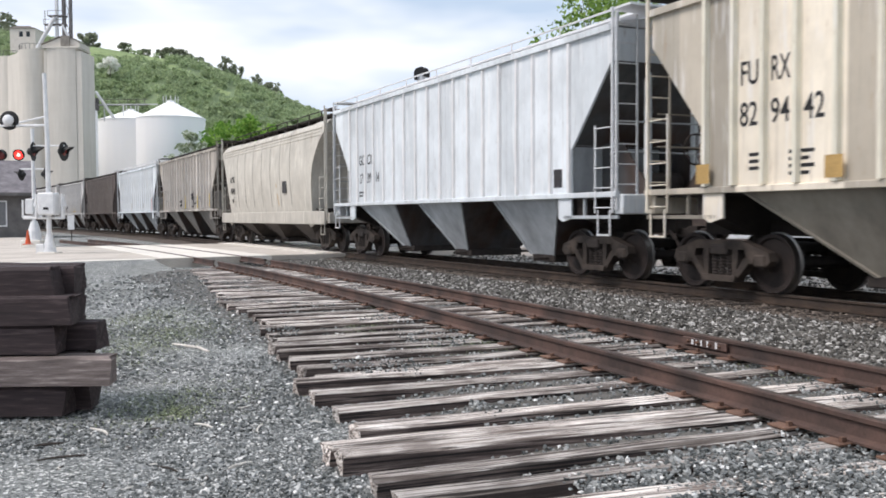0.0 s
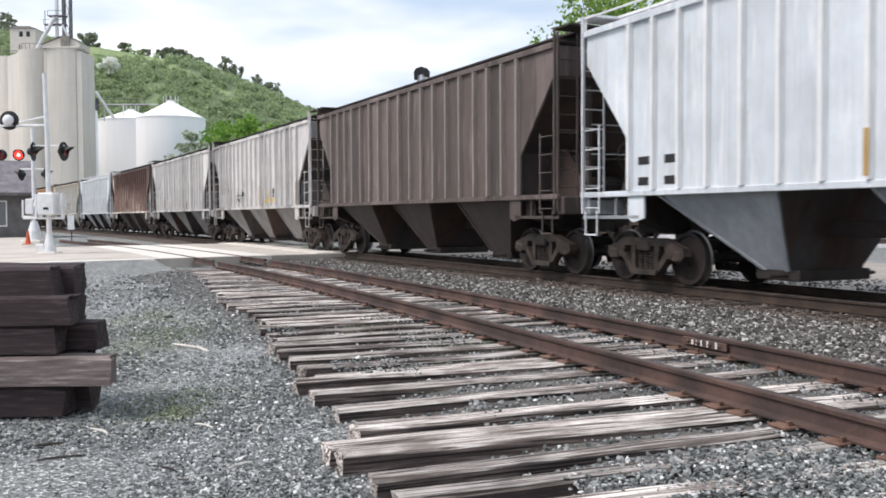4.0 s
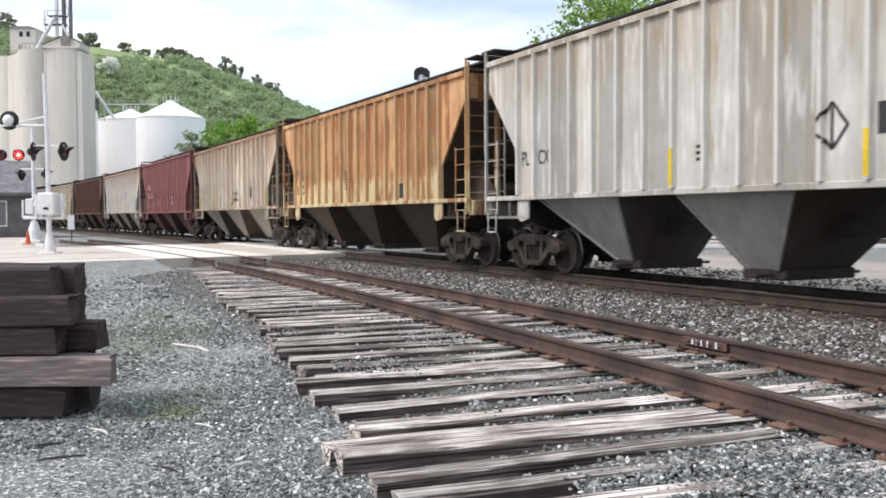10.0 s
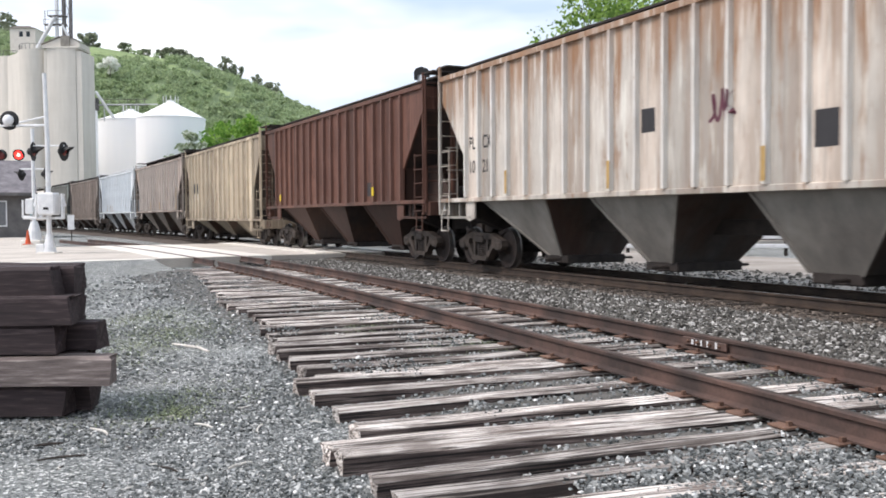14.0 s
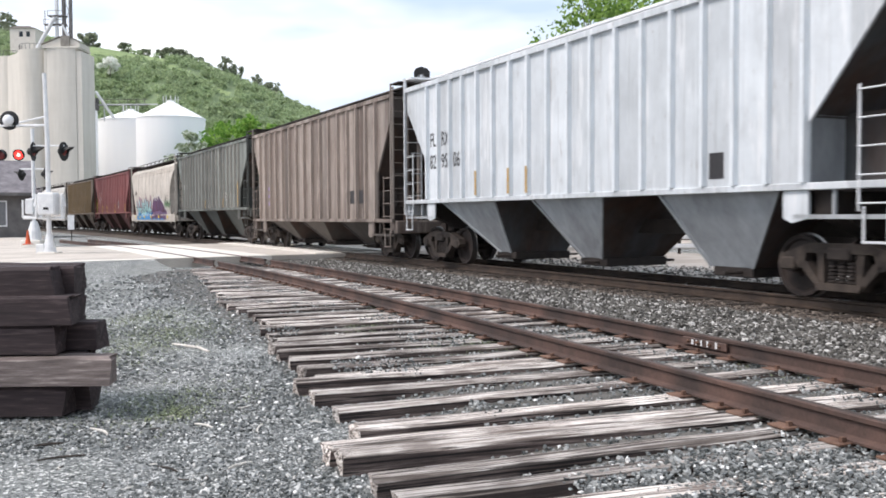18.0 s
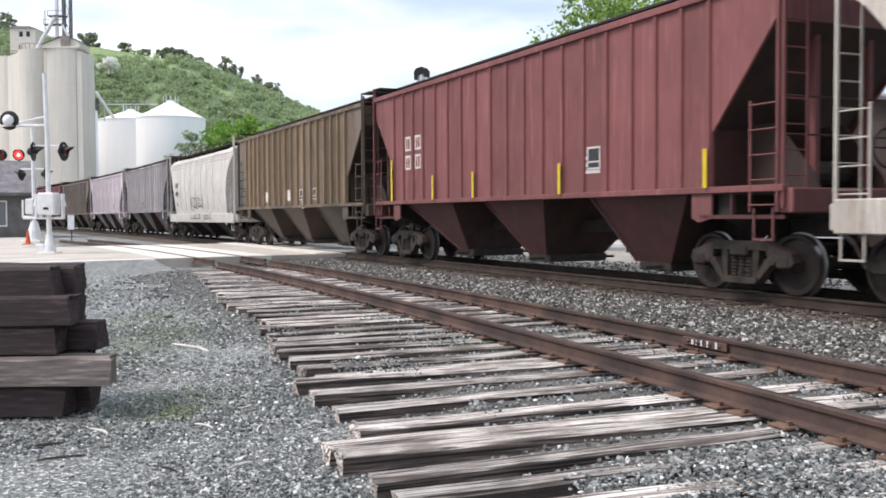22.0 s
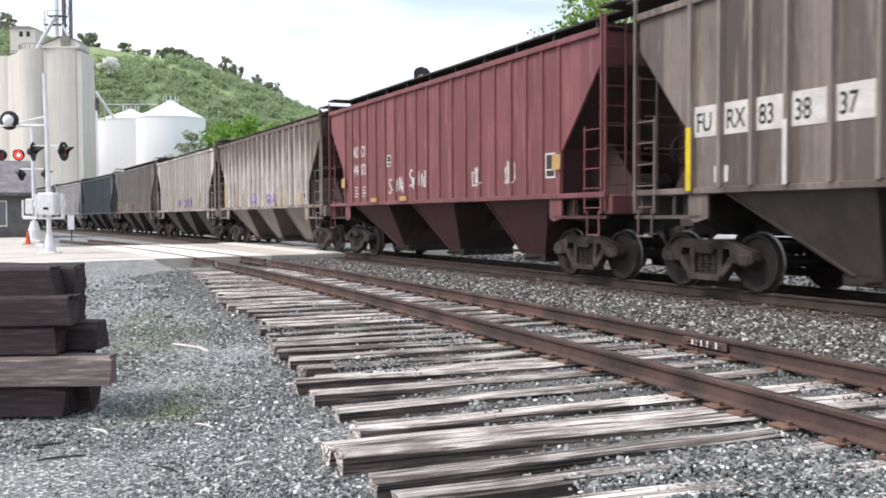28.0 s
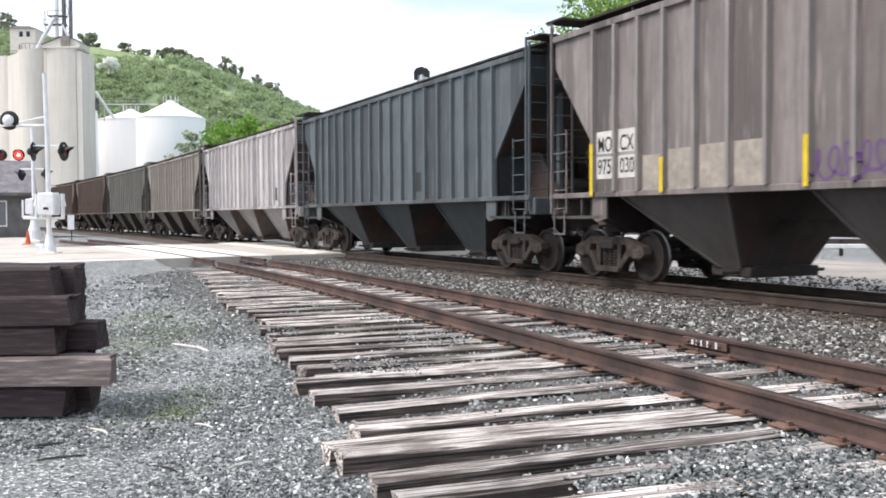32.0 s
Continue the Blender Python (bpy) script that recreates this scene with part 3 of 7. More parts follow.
def siding_ties():
    """Long switch timbers, each of its own length towards the camera, and tie plates with spikes."""
    root = thing("siding_tie_deck", "row of weathered grey switch ties under the siding rails", "railway ties", kind="structure")
    plate = Form().bevel_box(-0.09, 0.09, -0.17, 0.17, 0, 0.018, 0.004)
    for x, y in ((-0.06, 0.105), (0.05, -0.105), (0.06, 0.11)):
        plate.box(x - 0.014, x + 0.014, y - 0.02, y + 0.014, 0.016, 0.05)
    plate_me = plate.mesh("tie_plate")
    plate_me.materials.append(TIE_PLATE)
    rng = random.Random(3)
    # front edge of each timber along the siding, and how far it reaches towards the yard
    rows = [(-2.2, 2.83), (-1.62, 2.78), (-1.05, 2.74), (-0.3, 2.79), (0.12, 2.81), (0.66, 2.8), (1.13, 2.98), (1.74, 3.01), (2.31, 3.07), (2.86, 3.22), (3.35, 3.24), (3.96, 3.26), (4.5, 3.25), (4.97, 3.25),
            (5.28, 3.5), (5.78, 3.47), (6.43, 3.46), (7.12, 3.48), (7.57, 3.8), (7.85, 3.77), (8.27, 3.71), (8.74, 3.71)]
    s, back = -2.2, []
    while s > -13.3:
        s -= rng.uniform(0.46, 0.56)
        back.append((s, 2.83 + (s + 2.2) * 0.116 + rng.choice((-0.08, 0.0, 0.05))))
    ahead = [(8.74 + 0.5 * k + rng.uniform(-0.05, 0.05), 3.75 + rng.choice((-0.06, 0.0, 0.08))) for k in range(1, 44)]
    for s, near in back[::-1] + rows + ahead:
        w = rng.uniform(0.17, 0.215)
        far = 1.35 + rng.uniform(-0.05, 0.08)
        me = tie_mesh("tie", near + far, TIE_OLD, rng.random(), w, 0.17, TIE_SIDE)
        c = siding_at(s - w / 2, (near - far) / 2, -0.196 - 0.010 + rng.uniform(-0.01, 0.004))
        h = siding_heading(s)
        ob = part("tie", me, None, root, at=pose(c.x, c.y, c.z, rng.uniform(-0.4, 0.4), 0, math.degrees(h) + rng.uniform(-1.0, 1.0)))
        for off in (0.7525, -0.7525):
            p = siding_at(s - w / 2, off, -0.2075)
            part("tie_plate", plate_me, None, root, at=pose(p.x, p.y, p.z, 0, 0, math.degrees(h)))


siding_ties()


def main_ties():
    root = thing("main_tie_deck", "dark creosoted ties under the main line", "railway ties", kind="structure")
    kinds = [tie_mesh("tie", 2.6, TIE_MAIN, k) for k in range(4)]
    rng = random.Random(8)
    s = -30.0
    while s < 24:
        p = main_at(s, 0, -0.175 + rng.uniform(-0.01, 0.01))
        part("tie", kinds[rng.randrange(4)], None, root, at=pose(p.x, p.y, p.z, 0, 0, math.degrees(main_heading(s)) + rng.uniform(-1.5, 1.5)))
        s += 0.5


main_ties()


def joint_bar():
    """A bolted rail joint on the far siding rail, and its pale paint mark."""
    p = siding_at(5.27, -0.7525 + 0.028, -0.105)
    root = thing("rail_joint", "bolted steel joint bar with pale marks on the siding rail", "rail joint", pose(p.x, p.y, p.z, 0, 0, math.degrees(siding_heading(5.5))))
    part("joint_bar", Form().bevel_box(-0.35, 0.35, -0.03, -0.008, -0.045, 0.04, 0.008), RAIL_RUST, root)
    for x in (-0.25, -0.1, 0.1, 0.25):
        part("bolt", Form().lathe([(0.018, 0), (0.018, 0.02), (0.01, 0.026)], 6, pose(x, -0.03, 0, 90)), TIE_PLATE, root)
    for k, x in enumerate((-0.19, -0.12, -0.04, 0.06, 0.2)):
        part("paint_mark", Form().box(x - 0.012 - 0.01 * (k == 4), x + 0.012 + 0.012 * (k == 0), -0.0335, -0.0305, -0.03, 0.02 + 0.004 * k), WHITE, root, "patch of white paint")


joint_bar()


# ---- road crossing ----
def crossing():
    """The road over both tracks: a worn surface with concrete panels along the rails."""
    road = thing("road", "pale worn road surface crossing both tracks", "road", kind="structure")
    a, b = Vector((-9.4, 27.6, 0)), Vector((-3.2, 31.6, 0))
    along = (b - a).normalized()
    t = Vector((math.cos(main_heading(-28)), math.sin(main_heading(-28)), 0)) * -1
    w = 14.5
    q = [a - along * 40, b + along * 40, b + along * 40 + t * w, a - along * 40 + t * w]
    fm = Form().prism([(p.x, p.y) for p in q], -0.4, -0.045, "z")
    part("road_surface", fm, ASPHALT, road)
    def edge_s(at, heading, near):
        # where the track meets the road's near or far edge
        base = a if near else a + t * w
        lo, hi = -44.0, 10.0
        nrm = Vector((-along.y, along.x, 0))
        for _ in range(40):
            mid = (lo + hi) / 2
            if (at(mid) - base).dot(nrm) > 0:
                lo = mid
            else:
                hi = mid
        return lo
    for at, heading, top in ((siding_at, siding_heading, SID_TOP), (main_at, main_heading, 0.0)):
        s1, s0 = edge_s(at, heading, True), edge_s(at, heading, False)
        for n0, n1 in ((-0.66, 0.66), (0.86, 1.75), (-1.75, -0.86)):
            k = s0
            while k < s1 - 0.2:
                e = min(k + 2.4, s1 - 0.02)
                c = [at(k + 0.012, n0, 0), at(e - 0.012, n0, 0), at(e - 0.012, n1, 0), at(k + 0.012, n1, 0)]
                part("concrete_panel", Form().prism([(p.x, p.y) for p in c], -0.2, top - 0.012, "z"), CONCRETE, road, "pale concrete crossing panel")
                k = e
    # a low concrete kerb strip along the near edge of the road
    u = a - along * 26
    e = a + along * 0.6
    n = Vector((-along.y, along.x, 0)) * -1
    # gravel banked up against the strip
    rows = 7
    v, f = [], []
    for j in range(rows):
        k = j / (rows - 1)
        for i in range(61):
            p = u + (e - u) * (i / 60) + n * (0.68 + 3.2 * k)
            v.append((p.x, p.y, -0.03 - 0.32 * k ** 0.8 + 0.012 * noise.noise(Vector((p.x * 1.5, p.y * 1.5, 0)))))
    f = [(j * 61 + i, j * 61 + i + 1, (j + 1) * 61 + i + 1, (j + 1) * 61 + i) for j in range(rows - 1) for i in range(60)]
    me = bpy.data.meshes.new("gravel_shoulder")
    me.from_pydata(v, [], f)
    me.shade_smooth()
    me.materials.append(GRAVEL)
    tagged(new("gravel_shoulder", me), "grey gravel banked up to the road edge", "gravel", kind="structure")
    part("kerb", Form().prism([(p.x, p.y) for p in (u, e, e + n * 0.7, u + n * 0.7)], -0.4, -0.02, "z"), CONCRETE, road, "pale concrete strip at the road edge")
    return road


crossing()


def parking_lot():
    lot = [(-19.0, 42.0), (-27.0, 62.0), (-34.0, 80.0), (-75.0, 80.0), (-75.0, 34.0), (-24.0, 34.0)]
    me = Form().prism(lot, -0.42, -0.27, "z").mesh("pavement")
    me.materials.append(ASPHALT)
    tagged(new("pavement", me), "pale worn lot between the road and a grey building", "pavement", kind="structure")


parking_lot()


# ---- stack of spare ties ----
def tie_stack():
    rng = random.Random(12)
    layers = [(-0.30, [(7.1, -2.87), (7.36, -2.77), (7.63, -3.0)]), (-0.065, [(7.04, -2.53), (7.3, -2.8), (7.58, -2.95)]),
              (0.17, [(7.1, -2.95), (7.36, -2.72), (7.63, -2.98)]), (0.395, [(7.06, -2.83), (7.33, -2.88), (7.6, -3.0)]), (0.61, [(7.14, -2.98), (7.4, -2.93), (7.66, -3.0)])]
    for z, row in layers:
        for y, x1 in row:
            me = tie_mesh("tie", 2.6, STACK_TIE if not (z < 0 and z > -0.2 and y < 7.1) else STACK_PALE, rng.random(), 0.235, 0.218)
            ob = new("railway_tie", me)
            ob.matrix_basis = pose(x1 - 1.3, y, z + 0.225, 0, 0, -90 + rng.uniform(-1.0, 1.0))
            tagged(ob, "dark creosoted railway tie in a stack" if me.materials[0] is STACK_TIE else "greyed weathered railway tie in a stack", "railway tie", "stack of ties")


def stack_wood(name, c1, c2, c3):
    m = Nodes(name, 0.85)
    v = m.random_shift(m.mapped((8.0, 0.7, 8.0)), 31.0)
    g = m.noise(v, 4.0, 6, 0.65)
    c = m.ramp(g, [(0.3, c1), (0.55, c2), (0.75, c3)])
    c = m.mix(0.5, c, m.ramp(m.noise(m.mapped(), 2.2, 4), [(0.3, 0.55), (0.7, 1.1)]), "MULTIPLY")
    m.color(c).bump(g, 0.6, 0.01)
    return m.mat


STACK_TIE = stack_wood("stacked_tie_wood", lin(38, 30, 31), lin(60, 48, 49), lin(98, 84, 83))
STACK_PALE = stack_wood("stacked_pale_wood", lin(84, 74, 71), lin(128, 116, 112), lin(186, 176, 170))
tie_stack()


# ---- crossing signal ----
LAMP_RED = Nodes("lit_red_lens", 0.3)
LAMP_RED.b.inputs["Base Color"].default_value = (0.8, 0.03, 0.02, 1)
LAMP_RED.b.inputs["Emission Color"].default_value = (1.0, 0.035, 0.03, 1)
LAMP_RED.b.inputs["Emission Strength"].default_value = 3.0
LAMP_RED = LAMP_RED.mat
LAMP_CORE = Nodes("bright_lamp_core", 0.3)
LAMP_CORE.b.inputs["Emission Color"].default_value = (1.0, 0.42, 0.36, 1)
LAMP_CORE.b.inputs["Emission Strength"].default_value = 3.5
LAMP_CORE = LAMP_CORE.mat
LENS_OFF = plain("unlit_red_lens", lin(120, 30, 26), 0.3)


def light_unit(parent, m, lit=False, r=0.27):
    """A flashing unit that faces local -y: round background, hood, housing and lens."""
    u = part("light_unit", Form().lathe([(r, 0), (r, 0.02), (0.15, 0.03), (0.13, 0.16), (0.06, 0.22)], 24, pose(0, 0, 0, -90)), BLACK, parent, "black round signal background", m)
    hood, n, v = Form(), 14, []
    for k in range(n + 1):
        a = math.pi * (-0.15 + 1.3 * k / n)
        d = -0.1 - 0.28 * math.sin(max(0.0, min(math.pi, a)))
        v += [(q * math.cos(a), e, q * math.sin(a)) for q, e in ((0.165, 0.0), (0.165, d), (0.155, d), (0.155, 0.0))]
    f = [(4 * k + i, 4 * k + (i + 1) % 4, 4 * k + 4 + (i + 1) % 4, 4 * k + 4 + i) for k in range(n) for i in range(4)]
    hood.add(v, f + [(0, 1, 2, 3), (4 * n + 3, 4 * n + 2, 4 * n + 1, 4 * n)])
    part("hood", hood, BLACK, u)
    part("lens", Form().lathe([(0.15, 0), (0.15, 0.01), (0.1, 0.03), (0.0, 0.04)], 20, pose(0, -0.002, 0, 90)), LAMP_RED if lit else LENS_OFF, u, "glowing red lens" if lit else "dark red lens")
    if lit:
        part("bulb", Form().lathe([(0.06, 0.0), (0.05, 0.02), (0.0, 0.03)], 12, pose(0, -0.04, 0, 90)), LAMP_CORE, u, "bright lamp core")
    return u


def crossing_signal():
    base = Vector((-14.02, 33.0, 0))
    g = thing("crossing_signal", "silver crossing signal mast with flashing lights and gate mechanism", "crossing signal", pose(base.x, base.y, -0.33))
    part("foundation", Form().bevel_box(-0.32, 0.34, -0.35, 0.35, 0.0, 0.34, 0.03), CONCRETE, g, "concrete base")
    part("base_casting", Form().lathe([(0.24, 0.34), (0.22, 0.42), (0.15, 0.7), (0.11, 0.95)], 14), GALV, g)
    part("junction_box", Form().bevel_box(-0.4, -0.12, -0.2, 0.16, 0.0, 0.62, 0.02), GALV, g)
    part("mast", Form().tube((0, 0, 0.9), (0, 0, 4.4), 0.085, 14).tube((0, 0, 4.4), (-0.06, 0, 6.66), 0.08, 12, 0.07), GALV, g, "silver mast", smooth=True)
    part("gate_mechanism", Form().bevel_box(-0.29, 0.33, -0.3, 0.25, 1.64, 2.44, 0.05), GALV, g, "silver gate mechanism box")
    part("latch", Form().bevel_box(-0.06, 0.12, -0.325, -0.298, 1.84, 1.92, 0.006), BLACK, g)
    for x in (-0.42, 0.5):
        arm = Form().bevel_box(x - 0.035, x + 0.035, -0.1, 0.12, 1.5, 2.4, 0.012).tube((x, 0, 2.3), (x * 1.16, 0, 1.95), 0.05, 6)
        part("counterweight_arm", arm, GALV, g)
    part("cross_bar", Form().tube((-0.9, 0, 1.54), (0.56, 0, 1.54), 0.045, 8), GALV, g)
    part("light_arm", Form().tube((-0.6, 0, 4.1), (0.6, 0, 4.1), 0.03, 8), GALV, g)
    part("cantilever_arm", Form().tube((0, 0, 4.82), (-2.2, -0.1, 4.8), 0.05, 8).tube((0, 0, 5.15), (-1.3, -0.06, 4.84), 0.035, 8), GALV, g)
    light_unit(g, pose(-1.0, -0.05, 3.78, 0, 0, 12), True, 0.2)
    light_unit(g, pose(-0.5, 0.02, 3.9, 0, 0, 97), False, 0.34)
    light_unit(g, pose(0.58, 0.02, 3.9, 0, 0, 83), False, 0.34)
    light_unit(g, pose(-1.6, -0.1, 3.78, 0, 0, 8), False, 0.2)
    # stands for a light unit seen front-on: pale face on its black disc
    bell = Form().lathe([(0.19, 0), (0.2, 0.05), (0.16, 0.13), (0.04, 0.18)], 18, pose(-1.3, -0.12, 5.0, 90))
    part("backing_disc", Form().lathe([(0.34, 0), (0.34, 0.03), (0.3, 0.05)], 24, pose(-1.3, -0.05, 5.0, 90)), BLACK, g, "black round backing disc")
    part("bell", bell, GALV, g, "pale round face of a signal light")
    part("bracket", Form().box(-1.42, -1.34, -0.2, 0.0, 4.8, 5.1), GALV, g)
    # the second mast across the road
    b2 = thing("crossing_signal", "slim silver signal mast on the far side of the road", "crossing signal", pose(-20.45, 46.4, -0.33))
    part("foundation", Form().bevel_box(-0.5, 0.5, -0.5, 0.5, 0.0, 0.45, 0.03), CONCRETE, b2)
    part("base_casting", Form().lathe([(0.34, 0.45), (0.3, 0.9), (0.15, 1.4)], 12), GALV, b2)
    part("mast", Form().tube((0, 0, 1.2), (0, 0, 6.0), 0.085, 12), GALV, b2)
    part("gate_mechanism", Form().bevel_box(-0.32, 0.1, -0.3, 0.3, 1.74, 2.5, 0.04), GALV, b2)
    part("cross_bar", Form().tube((-0.6, 0, 1.62), (0.4, 0, 1.62), 0.05, 8).tube((-0.56, 0, 1.62), (-0.56, 0, 2.45), 0.05, 8), GALV, b2)
    light_unit(b2, pose(-0.62, 0.05, 3.72, 0, 0, -95), False, 0.3)
    light_unit(b2, pose(0.6, 0.05, 3.74, 0, 0, 95), False, 0.3)
    part("light_arm", Form().tube((-0.66, 0, 3.98), (0.66, 0, 3.98), 0.04, 8), GALV, b2)
    cone = thing("traffic_cone", "orange plastic traffic cone on the road edge", "traffic cone", pose(-19.8, 44.2, -0.045))
    part("cone_base", Form().bevel_box(-0.2, 0.2, -0.2, 0.2, 0, 0.04, 0.01), ORANGE, cone)
    part("cone_body", Form().lathe([(0.13, 0.04), (0.035, 0.68), (0.03, 0.7)], 16), ORANGE, cone)


ORANGE = plain("orange_plastic", lin(226, 96, 52), 0.5)
crossing_signal()


def marker_sign():
    p = Vector((-24.05, 60.0, -0.33))
    g = thing("marker_sign", "small white square sign on a post by the track", "sign", pose(p.x, p.y, p.z))
    part("post", Form().tube((0, 0.02, 0), (0, 0.02, 1.0), 0.03, 8), STEEL_DARK, g)
    part("board", Form().bevel_box(-0.23, 0.2, -0.02, 0.01, 0.78, 1.72, 0.004), WHITE, g, "blank white board")


marker_sign()
# ---- buildings and distance ----
SILO = Nodes("silo_concrete", 0.9)
_v = SILO.mapped((1, 1, 0.12))
_c = SILO.ramp(SILO.noise(_v, 0.8, 6, 0.6), [(0.3, lin(198, 192, 182)), (0.6, lin(210, 204, 194)), (0.8, lin(219, 214, 205))])
_c = SILO.mix(0.12, _c, SILO.ramp(SILO.noise(SILO.mapped((0.15, 0.15, 1.2)), 1.0, 3), [(0.35, 0.85), (0.65, 1.05)]), "MULTIPLY")
SILO.color(_c).bump(SILO.noise(SILO.mapped(), 2.0, 4), 0.15, 0.05)
SILO = SILO.mat
SILO_DARK = mottled("weathered_roof_slab", lin(132, 126, 118), lin(160, 154, 145), 1.2, 0.9)
ROOF_GREY = mottled("grey_shingle", lin(112, 108, 112), lin(138, 134, 138), 2.0, 0.9, fine=12)
WALL_GREY = mottled("grey_clapboard", lin(98, 96, 96), lin(120, 117, 116), 1.5, 0.9)
TANK_WHITE = Nodes("white_tank_steel", 0.45)
TANK_WHITE.color(TANK_WHITE.ramp(TANK_WHITE.noise(TANK_WHITE.mapped((1, 1, 0.1)), 0.5, 3), [(0.3, lin(246, 247, 248)), (0.7, lin(252, 252, 252))]))
TANK_WHITE = TANK_WHITE.mat
GLASS_DARK = plain("dark_window_glass", lin(40, 44, 50), 0.15)
HOUSE_WALL = mottled("pale_render", lin(222, 212, 204), lin(234, 226, 218), 1.0, 0.9)
HOUSE_ROOF = mottled("red_brown_roof", lin(152, 142, 138), lin(170, 160, 156), 1.0, 0.9)


def elevator():
    """A concrete grain elevator: a head house at its corner, a row of big silos that runs back from it, and steel legs on top."""
    g = thing("grain_elevator", "tall beige concrete grain elevator with round silos", "grain elevator", pose(-75.3, 172, -0.33))
    top = 32.8
    d = Vector((-0.69, 0.72, 0)).normalized()
    inward = Vector((d.y, -d.x, 0))
    # corner block: a shallow rounded face between two pilasters
    face = [(2.3, 0.25), (3.2, 0.02), (4.4, -0.12), (5.6, -0.12), (6.8, 0.02), (7.65, 0.25)]
    part("silo", Form().prism(face + [(7.65, 6.4), (2.3, 6.4)], 0, top, "z"), SILO, g, smooth=True)
    part("pilaster", Form().bevel_box(1.75, 2.28, 0.3, 5.0, 0, top - 0.2, 0.04), SILO, g)
    part("stair_tower", Form().bevel_box(7.67, 8.75, 0.35, 6.6, 0, top - 0.5, 0.05), SILO, g)
    part("roof_slab", Form().bevel_box(1.7, 8.2, -0.18, 6.5, top, top + 0.3, 0.04), SILO, g)
    # the row of silos, stepping back from the corner
    for cx, cy, r in ((-0.9, 3.2, 3.0), (-8.3, 10.8, 3.3), (-15.9, 18.6, 3.3), (-23.5, 26.4, 3.3)):
        c = Vector((cx, cy, 0))
        part("silo", Form().lathe([(r, 0), (r, top), (r - 0.2, top + 0.01)], 40, Matrix.Translation(c)), SILO, g, smooth=True)
        w = c + d * 5.4
        part("joint_wall", Form().bevel_box(-4.5, 4.5, -2.4, 2.4, 0, top - 0.2, 0.02, Matrix.Translation(w) @ Matrix.Rotation(math.atan2(d.y, d.x), 4, "Z")), SILO, g)
        rail = Form()
        for q in range(9):
            a = math.atan2(-inward.y, -inward.x) + (q - 4) * 0.28
            b = a + 0.28
            p0, p1 = c + Vector((math.cos(a), math.sin(a), 0)) * (r - 0.1), c + Vector((math.cos(b), math.sin(b), 0)) * (r - 0.1)
            rail.tube(p0 + Vector((0, 0, top)), p0 + Vector((0, 0, top + 1.0)), 0.04, 5)
            rail.tube(p0 + Vector((0, 0, top + 1.0)), p1 + Vector((0, 0, top + 1.0)), 0.04, 5)
        part("roof_railing", rail, WALL_GREY, g, "thin grey roof railing")
    # head house with a low gabled roof and a dark annex
    gal = Form().prism([(1.5, top + 0.3), (1.5, top + 0.75), (4.6, top + 2.0), (6.6, top + 2.0), (8.3, top + 1.2), (8.3, top + 0.3)], 0.5, 5.6)
    part("gallery", gal, SILO, g, "low gabled concrete roof house")
    part("gallery_roof", Form().prism([(1.3, top + 0.78), (4.6, top + 2.12), (6.6, top + 2.12), (8.5, top + 1.22), (8.5, top + 1.34), (6.6, top + 2.26), (4.6, top + 2.26), (1.3, top + 0.92)], 0.3, 5.8), SILO_DARK, g)
    part("annex", Form().bevel_box(5.0, 6.6, 0.1, 0.7, top + 0.3, top + 2.3, 0.03), SILO_DARK, g, "grey sheet-metal annex")
    # steel legs that rise out of sight, with decks, a stay and a slim mast
    tower = part("leg_tower", Form().bevel_box(4.15, 4.75, 3.0, 3.6, top + 1.5, top + 24, 0.03).bevel_box(5.45, 5.95, 3.0, 3.6, top + 1.5, top + 24, 0.03), WALL_GREY, g, "grey steel elevator legs")
    part("leg_casing", Form().bevel_box(2.85, 3.35, 3.0, 3.6, top + 1.2, top + 24, 0.03), GALV, tower, "pale leg casing")
    for z, x0 in ((4.9, 0.8), (6.5, 1.6), (11.5, 2.4), (17.5, 2.4)):
        part("deck", Form().box(x0, 4.8, 2.7, 4.2, top + z, top + z + 0.16), WALL_GREY, tower)
        part("deck_railing", Form().box(x0, 4.8, 2.7, 2.76, top + z + 0.95, top + z + 1.02).box(x0, x0 + 0.06, 2.7, 2.76, top + z, top + z + 1.0), WALL_GREY, tower)
    br = Form()
    for k in range(6):
        z = top + 3.6 * k + 2.0
        br.tube((4.7, 3.1, z), (5.5, 3.1, z + 1.8), 0.06, 5).tube((5.5, 3.1, z + 1.8), (4.7, 3.1, z + 3.6), 0.06, 5)
    part("bracing", br, WALL_GREY, tower)
    part("mast_pole", Form().tube((1.0, 3.0, top + 2.8), (1.0, 3.0, top + 7.6), 0.08, 6), WALL_GREY, tower)
    part("spout", Form().tube((3.0, 2.6, top + 6.2), (-0.4, 2.6, top + 0.5), 0.36, 10), GALV, g, "sloping steel spout")
    part("spout", Form().tube((4.4, 2.6, top + 4.8), (5.6, 2.6, top + 2.2), 0.2, 8), GALV, g, "sloping steel spout")


elevator()


